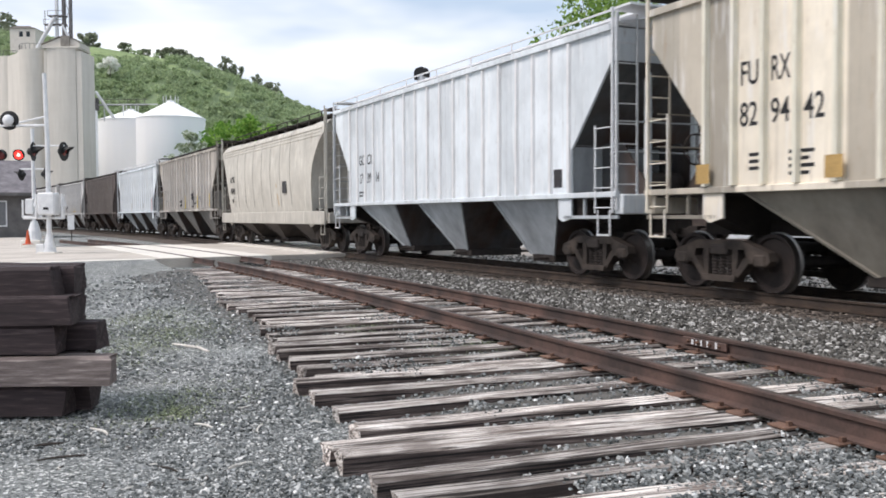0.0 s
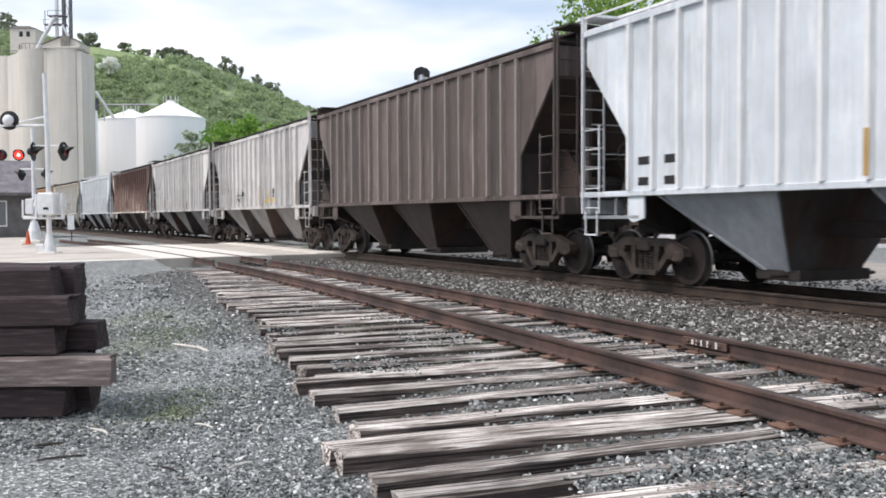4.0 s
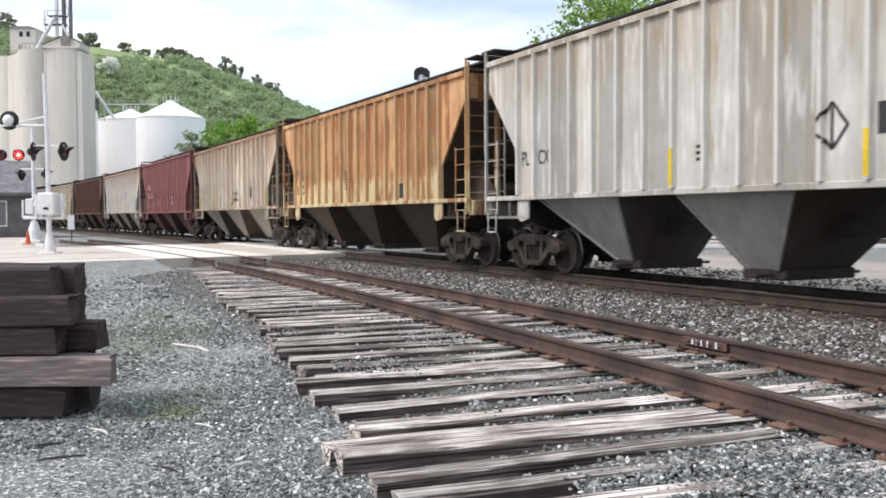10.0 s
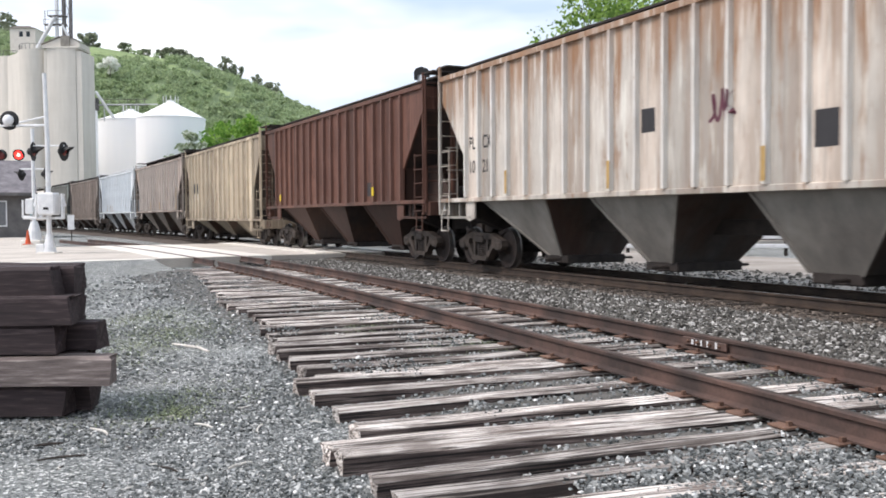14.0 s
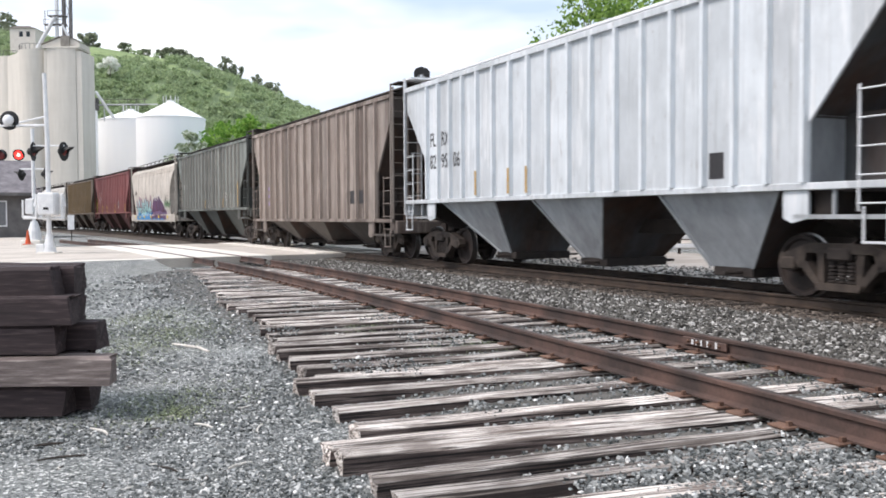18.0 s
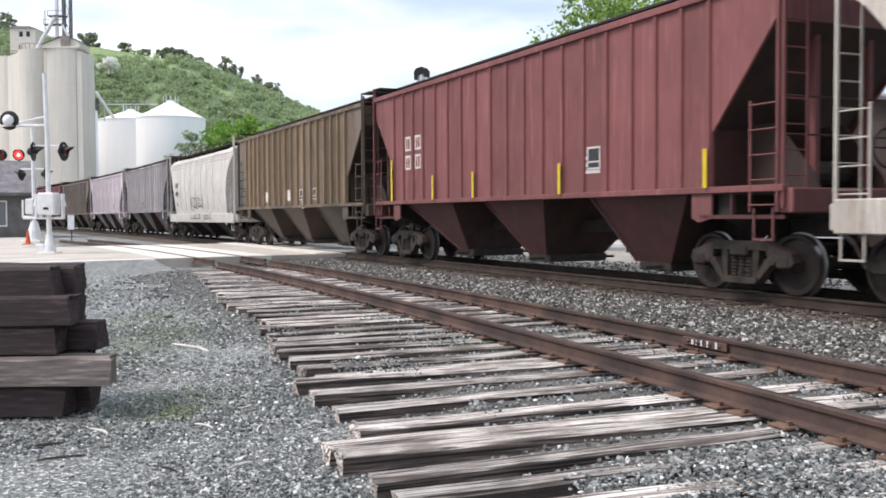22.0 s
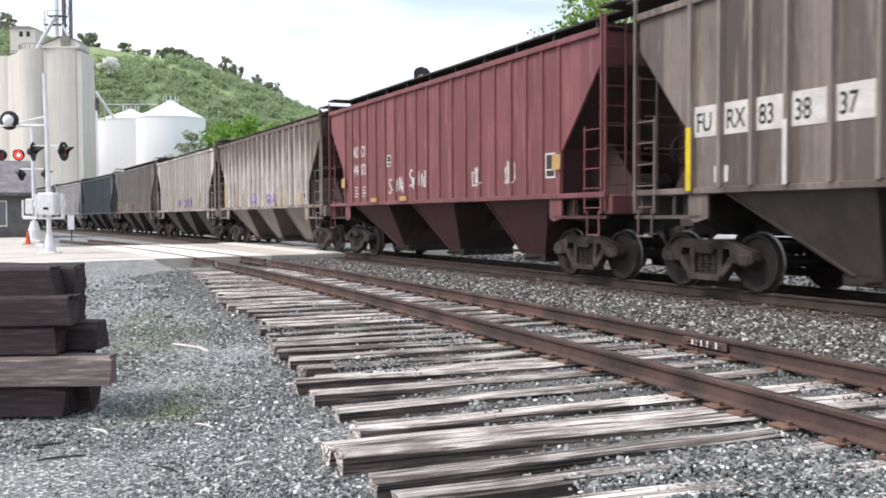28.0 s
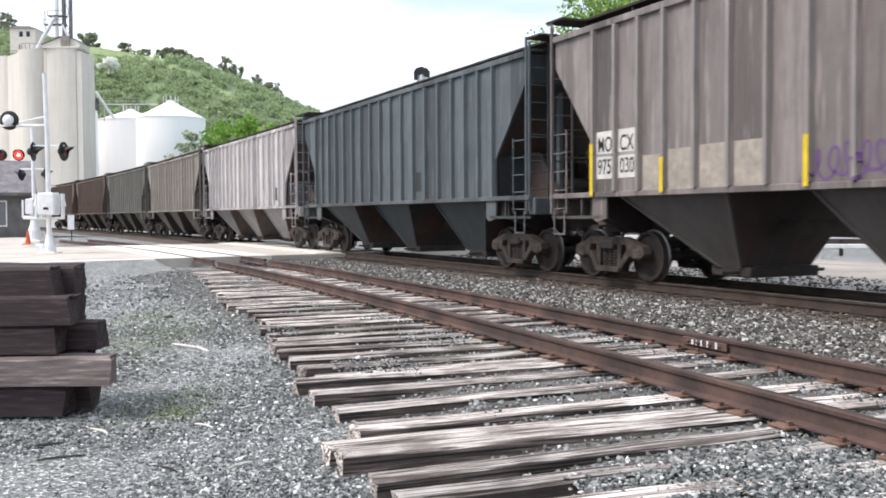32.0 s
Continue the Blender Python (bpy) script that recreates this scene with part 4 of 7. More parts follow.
def loading_tower():
    g = thing("loading_spout_tower", "white steel leg and catwalk beside the tanks", "conveyor", pose(-71.0, 188, -0.33))
    part("leg_casing", Form().bevel_box(-0.2, 1.2, -0.6, 0.6, 0, 23.2, 0.05), TANK_WHITE, g, "white leg casing")
    part("catwalk", Form().box(0.5, 11.4, 0.4, 1.4, 24.3, 24.45).box(0.5, 11.4, 0.4, 0.5, 25.4, 25.5), WALL_GREY, g, "grey steel catwalk")
    for k in range(7):
        part("railing_post", Form().tube((0.6 + 1.7 * k, 0.45, 24.4), (0.6 + 1.7 * k, 0.45, 25.4), 0.06, 5), WALL_GREY, g)
    part("spout", Form().tube((1.0, 0.3, 27.0), (4.6, 0.3, 21.6), 0.3, 8), GALV, g)
    part("head", Form().bevel_box(-0.3, 1.5, -0.7, 0.8, 23.2, 25.6, 0.05), WALL_GREY, g)
    part("girder", Form().box(1.5, 13.5, 0.2, 0.4, 24.3, 24.5).box(2.6, 2.75, 0.2, 0.4, 21.0, 24.3).box(6.4, 6.55, 0.2, 0.4, 22.0, 24.3), GALV, g, "grey catwalk girder")


loading_tower()


def tank(x, y, r, eave, apex, label):
    g = thing("storage_tank", label, "tank", pose(x, y, -0.33), "white storage tanks")
    part("shell", Form().lathe([(r, 0), (r, eave)], 48), TANK_WHITE, g, smooth=True)
    part("roof", Form().lathe([(r + 0.12, eave - 0.05), (r + 0.12, eave + 0.1), (0.7, apex - 0.3), (0.7, apex)], 48), TANK_WHITE, g, "white conical roof")
    for i in range(10):
        a = 2 * math.pi * i / 10
        part("railing_post", Form().tube((1.6 * math.cos(a), 1.6 * math.sin(a), apex - 0.8), (1.6 * math.cos(a), 1.6 * math.sin(a), apex + 0.9), 0.07, 5), GALV, g)


tank(-69.2, 207, 7.0, 22.9, 25.6, "white steel grain tank with a shallow conical roof")
tank(-58.3, 200, 7.2, 22.6, 26.6, "broad white steel grain tank with a conical roof")


def yard_building():
    """The grey shed past the crossing."""
    g = thing("yard_building", "low grey wooden building with a grey shingle roof", "building", pose(-41.6, 67.4, -0.33, 0, 0, 26))
    part("wall", Form().box(-10, 10.6, 0, 8, 0, 3.35), WALL_GREY, g)
    part("roof", Form().prism([(-0.8, 3.3), (-0.8, 3.5), (4, 6.2), (8.8, 3.5), (8.8, 3.3)], -10.6, 11.1, "x"), ROOF_GREY, g, "grey shingle roof")
    part("fascia", Form().box(-10.6, 11.12, -0.86, -0.8, 3.26, 3.5), WALL_GREY, g)
    for x in (8.0, 4.8, 1.5):
        w = part("window", Form().box(x - 0.9, x + 1.0, -0.05, 0.05, 0.9, 2.9), GALV, g, "pale framed window")
        part("pane", Form().box(x - 0.8, x + 0.9, -0.06, -0.052, 1.0, 2.8), GLASS_PALE, w)


GLASS_PALE = plain("dusty_window_glass", lin(120, 122, 126), 0.3)
yard_building()



def leaf_material(name, stops, patch=0.5):
    m = Nodes(name, 0.75)
    g = m.n.new("ShaderNodeNewGeometry")
    c = m.ramp(g.outputs["Random Per Island"], stops)
    c = m.mix(0.6, c, m.ramp(m.noise(m.mapped(), patch, 3), [(0.3, 0.7), (0.7, 1.1)]), "MULTIPLY")
    m.color(c)
    m.b.inputs["Specular IOR Level"].default_value = 0.2
    # thin leaves let some light through
    tr, mx = m.n.new("ShaderNodeBsdfTranslucent"), m.n.new("ShaderNodeMixShader")
    mx.inputs[0].default_value = 0.42
    m.l.new(c, tr.inputs["Color"])
    m.l.new(m.b.outputs[0], mx.inputs[1])
    m.l.new(tr.outputs[0], mx.inputs[2])
    m.l.new(mx.outputs[0], m.n["Material Output"].inputs["Surface"])
    return m.mat


LEAF_NEAR = leaf_material("fresh_green_leaves", [(0.0, lin(74, 104, 48)), (0.5, lin(118, 152, 74)), (0.9, lin(168, 196, 110))])
# hill leaves are paled and greyed: the haze of distance is in their colour
LEAF_HILL = leaf_material("hazy_hill_foliage", [(0.0, lin(142, 160, 124)), (0.5, lin(160, 178, 138)), (0.9, lin(180, 196, 154))], 0.09)
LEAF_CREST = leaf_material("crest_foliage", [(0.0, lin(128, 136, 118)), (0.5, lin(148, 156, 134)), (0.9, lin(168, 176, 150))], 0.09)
LEAF_LIGHT = leaf_material("light_foliage", [(0.0, lin(88, 128, 56)), (0.5, lin(120, 162, 72)), (0.9, lin(152, 186, 92))])
LEAF_PALE = leaf_material("pale_blossom_foliage", [(0.0, lin(120, 136, 100)), (0.5, lin(170, 182, 150)), (0.9, lin(228, 232, 220))])
LEAF_BLOOM = leaf_material("white_blossom", [(0.0, lin(228, 232, 222)), (0.5, lin(242, 244, 236)), (0.9, lin(252, 252, 248))])
# slope under the woods is painted in the tone of the lit, hazy leaves
WOOD_FLOOR = mottled("hazy_wooded_slope", lin(112, 130, 96), lin(138, 156, 116), 0.06, 0.95, 0, 0.1, fine=0.9, shift=False)
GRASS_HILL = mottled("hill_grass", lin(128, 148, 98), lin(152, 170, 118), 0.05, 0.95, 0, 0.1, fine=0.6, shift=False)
BARK = mottled("grey_bark", lin(72, 62, 52), lin(100, 88, 76), 6.0, 0.95, 0, 0.6, (1, 1, 0.2), 30)


def leaves(centres, radii, per, size, seed, squash=0.8, flat=1.0):
    """Leaf sprays: small bent quads on the shells of many clumps. Returns vertices and faces."""
    rng = np.random.default_rng(seed)
    centres, radii = np.asarray(centres, float), np.asarray(radii, float)
    n = len(centres) * per
    c = np.repeat(centres, per, 0)
    r = np.repeat(radii, per)
    d = rng.normal(size=(n, 3))
    d /= np.linalg.norm(d, axis=1)[:, None]
    p = c + d * (r * rng.uniform(0.55, 1.08, n))[:, None] * np.array([1, 1, squash])
    a = (rng.normal(size=(n, 3)) + 0.4 * d) * np.array([1, 1, flat])
    a /= np.linalg.norm(a, axis=1)[:, None]
    b = np.cross(a, rng.normal(size=(n, 3))) * np.array([1, 1, flat])
    b /= np.linalg.norm(b, axis=1)[:, None]
    s = (size * rng.lognormal(0, 0.3, n))[:, None]
    v = np.stack([p - a * s, p + b * s * 0.55 + d * s * 0.2, p + a * s, p - b * s * 0.55 + d * s * 0.2], 1)
    f = np.arange(4 * n).reshape(n, 4)
    return v.reshape(-1, 3), f


def leaf_mesh(name, v, f, mat):
    me = bpy.data.meshes.new(name)
    me.from_pydata(v.tolist(), [], f.tolist())
    me.materials.append(mat)
    return me


def tree(name, label, x, y, height, spread, leaf, mat, seed, clumps=46, per=90, base=-0.33):
    """A tapered trunk with limbs, and a crown of many leaf sprays with gaps."""
    rng = random.Random(seed)
    g = thing(name, label, "tree", pose(x, y, base))
    trunk = Form()
    trunk.tube((0, 0, 0), (0.1, 0, height * 0.35), 0.05 * height * 0.45, 10, 0.032 * height * 0.45)
    trunk.tube((0.1, 0, height * 0.35), (0.0, 0.1, height * 0.7), 0.032 * height * 0.45, 8, 0.012 * height * 0.45)
    cs, rs = [], []
    for k in range(clumps):
        a, q = rng.uniform(0, 2 * math.pi), rng.random() ** 0.6
        z = height * rng.uniform(0.32, 0.93)
        w = spread * math.sin(math.pi * min(1, max(0.12, (z / height - 0.2) / 0.85))) ** 0.7
        c = Vector((q * w * math.cos(a), q * w * math.sin(a), z))
        cs.append(tuple(c))
        rs.append(spread * rng.uniform(0.16, 0.32))
        if k % 3 == 0:
            s = Vector((0.05, 0.05, height * rng.uniform(0.25, 0.6)))
            trunk.tube(s, c, 0.011 * height * 0.4, 5, 0.003 * height * 0.4)
    part("trunk", trunk, BARK, g, "grey-brown trunk and limbs")
    v, f = leaves(cs, rs, per, leaf, seed)
    part("crown", leaf_mesh("crown", v, f, mat), None, g, "uneven leafy crown")
    return g


tree("tree", "leafy green tree standing behind the railway line", 10.2, 58.0, 16.2, 5.0, 0.15, LEAF_NEAR, 4, 90, 90)
tree("tree", "small pale-leaved tree beside the white tanks", -46.5, 170.0, 18.0, 3.6, 0.34, LEAF_PALE, 9, 40, 60)
for k, (x, y, h, w) in enumerate(((-38, 178, 21, 6.5), (-44, 190, 21.5, 7), (-33, 195, 20.0, 7), (-28, 182, 17, 6), (-22, 200, 17.5, 6.5), (-39, 214, 24, 6), (-16, 190, 14, 5.5), (-30, 225, 23, 7), (-24, 215, 20, 6), (-17, 222, 19, 6), (-9, 205, 15, 6), (-36, 240, 25, 7), (-26, 245, 23, 7))):
    tree("tree", "bright green leafy tree at the foot of the hill", x, y, h, w, 0.4, LEAF_LIGHT, 20 + k, 40, 70)


def vent_stack():
    """The dark hooded vent on the roof behind the line."""
    g = thing("vent_stack", "dark hooded exhaust vent on a pale roof pipe", "vent", pose(-1.08, 51, -0.33))
    part("pipe", Form().tube((-0.05, 0, 6.4), (-0.05, 0, 9.3), 0.22, 14), GALV, g, "pale sheet-metal pipe")
    hood = Form()
    pts = [(-0.44, 9.0), (-0.46, 9.36), (-0.33, 9.58), (-0.05, 9.66), (0.25, 9.58), (0.42, 9.38), (0.4, 9.14), (0.16, 9.12), (0.06, 9.25), (-0.24, 9.25), (-0.28, 9.0)]
    hood.prism(pts, -0.26, 0.26)
    part("hood", hood, BLACK, g, "dark curved hood")


vent_stack()


def hill():
    """A wooded ridge beyond the elevator; grass on its open shoulder, woods elsewhere."""
    def ridge(x):
        pts = [(-520, 40), (-330, 82), (-200, 86), (-150, 79), (-115, 73.5), (-95, 66), (-72, 56), (-52, 48), (-10, 40), (60, 30), (150, 22), (400, 14)]
        for a, b in zip(pts, pts[1:]):
            if a[0] <= x <= b[0]:
                k = (x - a[0]) / (b[0] - a[0])
                return a[1] + (b[1] - a[1]) * k
        return 12.0
    def height(x, y):
        k = min(1, max(0, (y - 250) / 170))
        k = k * k * (3 - 2 * k)
        back = max(0, (y - 440) / 300)
        # the canopy adds its own height in the woods
        return -0.4 + k * (ridge(x * 420 / max(y, 300)) - 3.5) * (1 - 0.3 * back) + 1.6 * k * noise.noise(Vector((x * 0.03, y * 0.03, 1)))
    def open_slope(x, y):
        # the grazed shoulder under the crest, and the ride cut down from it
        q, k = x * 420 / max(y, 300), (height(x, y) + 0.4) / max(1.0, ridge(x * 420 / max(y, 300)))
        return -170 < q < -124 and k > 0.80 + 0.0022 * (q + 170) or -135 < q < -92 and abs(k - 0.9 + 0.004 * (q + 135)) < 0.02
    xs, ys = list(np.arange(-520, 401, 5.0)), list(np.arange(245, 720, 5.0))
    w = len(xs)
    v = [(x, y, height(x, y)) for y in ys for x in xs]
    f = [(j * w + i, j * w + i + 1, (j + 1) * w + i + 1, (j + 1) * w + i) for j in range(len(ys) - 1) for i in range(w - 1)]
    me = bpy.data.meshes.new("hill")
    me.from_pydata(v, [], f)
    me.shade_smooth()
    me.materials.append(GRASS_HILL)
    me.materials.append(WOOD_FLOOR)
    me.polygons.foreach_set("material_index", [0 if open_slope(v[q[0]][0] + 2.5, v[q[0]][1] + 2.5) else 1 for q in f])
    tagged(new("hill", me), "grassy hillside with woods", "hill", kind="structure")
    rng = random.Random(77)
    cs, rs = [], []
    for _ in range(8200):
        x, y = rng.uniform(-230, 60), rng.uniform(262, 445)
        top = height(x, y)
        if -190 < x * 420 / y < -178 and top > 52:
            continue
        if open_slope(x, y) and rng.random() < 0.96:
            continue
        r = rng.uniform(1.0, 2.3)
        cs.append((x, y, top + r * 0.7))
        rs.append(r)
    v2, f2 = leaves(cs, rs, 40, 0.5, 78, 0.85, 0.6)
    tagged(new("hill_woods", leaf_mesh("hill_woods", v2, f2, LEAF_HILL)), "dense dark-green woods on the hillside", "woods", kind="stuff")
    for k, (px, dy, h) in enumerate(((405, 425, 10), (424, 428, 8), (292, 428, 5), (303, 426, 6), (315, 427, 6), (328, 426, 6), (340, 428, 5), (352, 430, 5), (366, 430, 4), (262, 424, 3), (455, 425, 7), (490, 425, 7), (478, 425, 6), (170, 420, 6), (155, 420, 5), (228, 424, 4), (10, 415, 9), (22, 412, 8))):
        x = (px - 784) / 1640 * dy
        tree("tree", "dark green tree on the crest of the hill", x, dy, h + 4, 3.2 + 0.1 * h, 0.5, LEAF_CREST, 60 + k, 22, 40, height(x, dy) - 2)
    x, y = -128.5, 360
    tree("tree", "pale blossoming tree on the slope", (200 - 784) / 1640 * y, y, 8, 4.0, 0.5, LEAF_BLOOM, 91, 24, 50, height((200 - 784) / 1640 * y, y) + 1.5)
    # the pale house on the hilltop
    hx, hy = (46 - 784) / 1640 * 370, 370
    g = thing("hilltop_house", "pale house with a red-brown roof on the hilltop", "house", pose(hx, hy, 67.5))
    part("wall", Form().box(-4.6, 5.4, 0, 8, -12, 8.9), HOUSE_WALL, g)
    part("roof", Form().prism([(-5, 8.8), (-2.5, 9.7), (3.3, 9.7), (5.8, 8.8)], -0.4, 8.4), HOUSE_ROOF, g)
    for wx in (-0.2, 2.6):
        part("window", Form().box(wx - 0.7, wx + 0.7, -0.1, 0.1, 5.6, 7.6), GLASS_DARK, g)


hill()
# ---- the train ----
# Couplings along the main line at the start, from the leading car's rear backwards.
JOINTS = [27.3, 10.75, -5.39, -21.1, -37.21, -53.28, -69.12, -84.95, -101.7, -117.89, -134.06, -150.28, -166.33, -182.46, -198.69, -214.8, -230.82, -246.8, -262.84, -279.07,
          -294.95, -310.99, -326.85, -343.4, -359.5, -375.4, -391.7, -407.95, -424.26, -440.5, -456.4, -472.69, -489.04, -505.42, -521.82, -538.12, -554.8, -571.2, -587.6]


def wheel_meshes():
    n = 28
    prof = [(0.0, -1.06), (0.085, -1.06), (0.085, -0.90), (0.13, -0.86), (0.15, -0.82), (0.37, -0.795), (0.395, -0.835), (0.452, -0.835), (0.457, -0.72), (0.485, -0.712), (0.482, -0.69), (0.40, -0.69), (0.36, -0.735), (0.12, -0.72), (0.09, -0.7)]
    full = prof + [(r, -y) for r, y in prof[::-1]]
    v, f, mats = [], [], []
    for r, y in full:
        for i in range(n):
            a = 2 * math.pi * i / n
            v.append((r * math.cos(a), y, r * math.sin(a)))
    for k in range(len(full) - 1):
        tread = full[k][0] > 0.44 and full[k + 1][0] > 0.44
        for i in range(n):
            j = (i + 1) % n
            f.append((k * n + i, k * n + j, k * n + n + j, k * n + n + i))
            mats.append(1 if tread else 0)
    me = bpy.data.meshes.new("wheelset")
    me.from_pydata(v, [], f)
    me.materials.append(WHEEL_STEEL)
    me.materials.append(RAIL_SHINE)
    me.polygons.foreach_set("material_index", mats)
    bm = bmesh.new()
    bm.from_mesh(me)
    # three balance marks on each face so that the turning shows
    bmesh.ops.remove_doubles(bm, verts=bm.verts, dist=1e-5)
    bmesh.ops.recalc_face_normals(bm, faces=bm.faces)
    bm.to_mesh(me)
    bm.free()
    me.shade_smooth()
    me.set_sharp_from_angle(angle=radians(30))
    return me


def side_frame_mesh():
    """A cast side frame: top member, pedestals, diagonals, columns and spring seat."""
    fm = Form()
    y0, y1 = -0.085, 0.085
    fm.prism([(-0.62, 0.66), (-0.5, 0.80), (0.5, 0.80), (0.62, 0.66)], y0, y1)
    for k in (-1, 1):
        fm.prism([(0.5 * k, 0.8), (1.06 * k, 0.63), (1.1 * k, 0.50), (1.02 * k, 0.42), (0.98 * k, 0.56), (0.78 * k, 0.57), (0.72 * k, 0.44), (0.62 * k, 0.47), (0.56 * k, 0.66)], y0, y1)
        fm.prism([(0.70 * k, 0.50), (0.36 * k, 0.16), (0.24 * k, 0.16), (0.56 * k, 0.54)], y0, y1)
        fm.prism([(0.37 * k, 0.22), (0.27 * k, 0.22), (0.27 * k, 0.70), (0.40 * k, 0.70)], y0 + 0.02, y1 - 0.02)
    fm.prism([(-0.36, 0.15), (0.36, 0.15), (0.40, 0.25), (-0.40, 0.25)], y0 - 0.03, y1 + 0.03)
    return fm.mesh("side_frame")


def spring_mesh():
    rings = []
    for k in range(6):
        rings += [(0.045, 0.25 + 0.052 * k), (0.068, 0.262 + 0.052 * k), (0.068, 0.285 + 0.052 * k), (0.045, 0.297 + 0.052 * k)]
    return Form().lathe(rings, 10).mesh("spring")


WHEELSET, SIDE_FRAME, SPRINGS = wheel_meshes(), side_frame_mesh(), spring_mesh()
SIDE_FRAME.materials.append(TRUCK_STEEL)
SPRINGS.materials.append(STEEL_DARK)
BOLSTER = Form().bevel_box(-0.2, 0.2, -1.12, 1.12, 0.56, 0.74, 0.03).lathe([(0.3, 0.74), (0.3, 0.86)], 14).mesh("truck")
BOLSTER.materials.append(STEEL_DARK)
ADAPTER = Form().bevel_box(-0.13, 0.13, -0.07, 0.07, 0.40, 0.60, 0.03).mesh("bearing_adapter")
ADAPTER.materials.append(TRUCK_STEEL)
BRAKE_BEAM = Form().bevel_box(-0.05, 0.05, -0.75, 0.75, 0.33, 0.43, 0.015).mesh("brake_beam")
BRAKE_BEAM.materials.append(STEEL_DARK)
BODY_BOLSTER = Form().prism([(-1.35, 1.2), (-1.35, 1.5), (1.35, 1.5), (1.35, 1.2), (0.5, 0.87), (-0.5, 0.87)], -0.2, 0.2, "x").mesh("body_bolster")
BODY_BOLSTER.materials.append(STEEL_DARK)
WHEELS = []


def truck(car, x):
    part("body_bolster", BODY_BOLSTER, None, car, at=pose(x, 0, 0))
    t = part("truck", BOLSTER, None, car, "dusty cast-steel truck", pose(x, 0, 0))
    for k in (-1, 1):
        part("side_frame", SIDE_FRAME, None, t, at=pose(0, 1.0 * k, 0))
        [part("spring", SPRINGS, None, t, at=pose(q, 1.0 * k, 0)) for q in (-0.16, 0.0, 0.16)]
        part("brake_beam", BRAKE_BEAM, None, t, at=pose(0.34 * k, 0, 0))
        for q in (-0.89, 0.89):
            part("bearing_adapter", ADAPTER, None, t, at=pose(q, 1.04 * k, 0))
        w = part("wheelset", WHEELSET, None, t, "brown wheelset with a bright worn tread", pose(0.89 * k, 0, 0.457))
        WHEELS.append((w, 0.89 * k))
    return t


def ladder_mesh(name, x0, x1, z0, z1, z_long, step=0.36, side=0):
    """Two stiles and rungs in the x-z plane; the second stile runs up to z_long."""
    fm = Form()
    fm.box(x0 - 0.016, x0 + 0.016, -0.012, 0.012, z0, z1)
    fm.box(x1 - 0.022, x1 + 0.022, -0.012, 0.03, z0, z_long)
    z = z0 + 0.1
    while z < z1 - 0.02:
        fm.tube((x0, -0.03, z), (x1, -0.03, z), 0.0125, 6)
        z += step
    return fm.mesh(name)


def coupler_mesh():
    fm = Form().bevel_box(-0.55, -0.1, -0.09, 0.09, 0.78, 0.96, 0.02)
    fm.prism([(-0.14, -0.16), (0.02, -0.16), (0.03, -0.06), (-0.02, 0.0), (0.05, 0.1), (0.0, 0.19), (-0.14, 0.17)], 0.73, 1.0, "z")
    fm.tube((-0.3, 0.3, 0.85), (-0.12, 0.32, 0.55), 0.028, 6).tube((-0.12, 0.32, 0.55), (0.0, 0.15, 0.45), 0.028, 6)
    return fm.mesh("coupler")


COUPLER = coupler_mesh()
COUPLER.materials.append(STEEL_DARK)
BRAKE_WHEEL = Form()
for _i in range(20):
    _a, _b = 2 * math.pi * _i / 20, 2 * math.pi * (_i + 1) / 20
    BRAKE_WHEEL.tube((0, 0.27 * math.cos(_a), 0.27 * math.sin(_a)), (0, 0.27 * math.cos(_b), 0.27 * math.sin(_b)), 0.018, 6)
for _i in range(4):
    _a = math.pi * _i / 2
    BRAKE_WHEEL.tube((0.02, 0, 0), (0, 0.27 * math.cos(_a), 0.27 * math.sin(_a)), 0.014, 5)
BRAKE_WHEEL = BRAKE_WHEEL.mesh("brake_wheel")
BRAKE_WHEEL.materials.append(STEEL_DARK)
MESHES = {}


def shared(key, make, mat=None):
    if key not in MESHES:
        me = make()
        if mat is not None:
            me.materials.append(mat)
        MESHES[key] = me
    return MESHES[key]


def letters(text, size, mat, parent, m, squeeze=0.85, room=9.0):
    cu = bpy.data.curves.new("marking", "FONT")
    cu.body, cu.size, cu.extrude, cu.offset = text, size * 1.38, 0.0015, size * 0.012
    ob = bpy.data.objects.new("marking", cu)
    me = bpy.data.meshes.new_from_object(ob)
    bpy.data.objects.remove(ob)
    bpy.data.curves.remove(cu)
    wide = max(p.co.x for p in me.vertices)
    for p in me.vertices:
        p.co.x *= min(squeeze, room / wide)
    me.materials.clear()
    me.materials.append(mat)
    return part("marking", me, None, parent, "painted lettering", m)


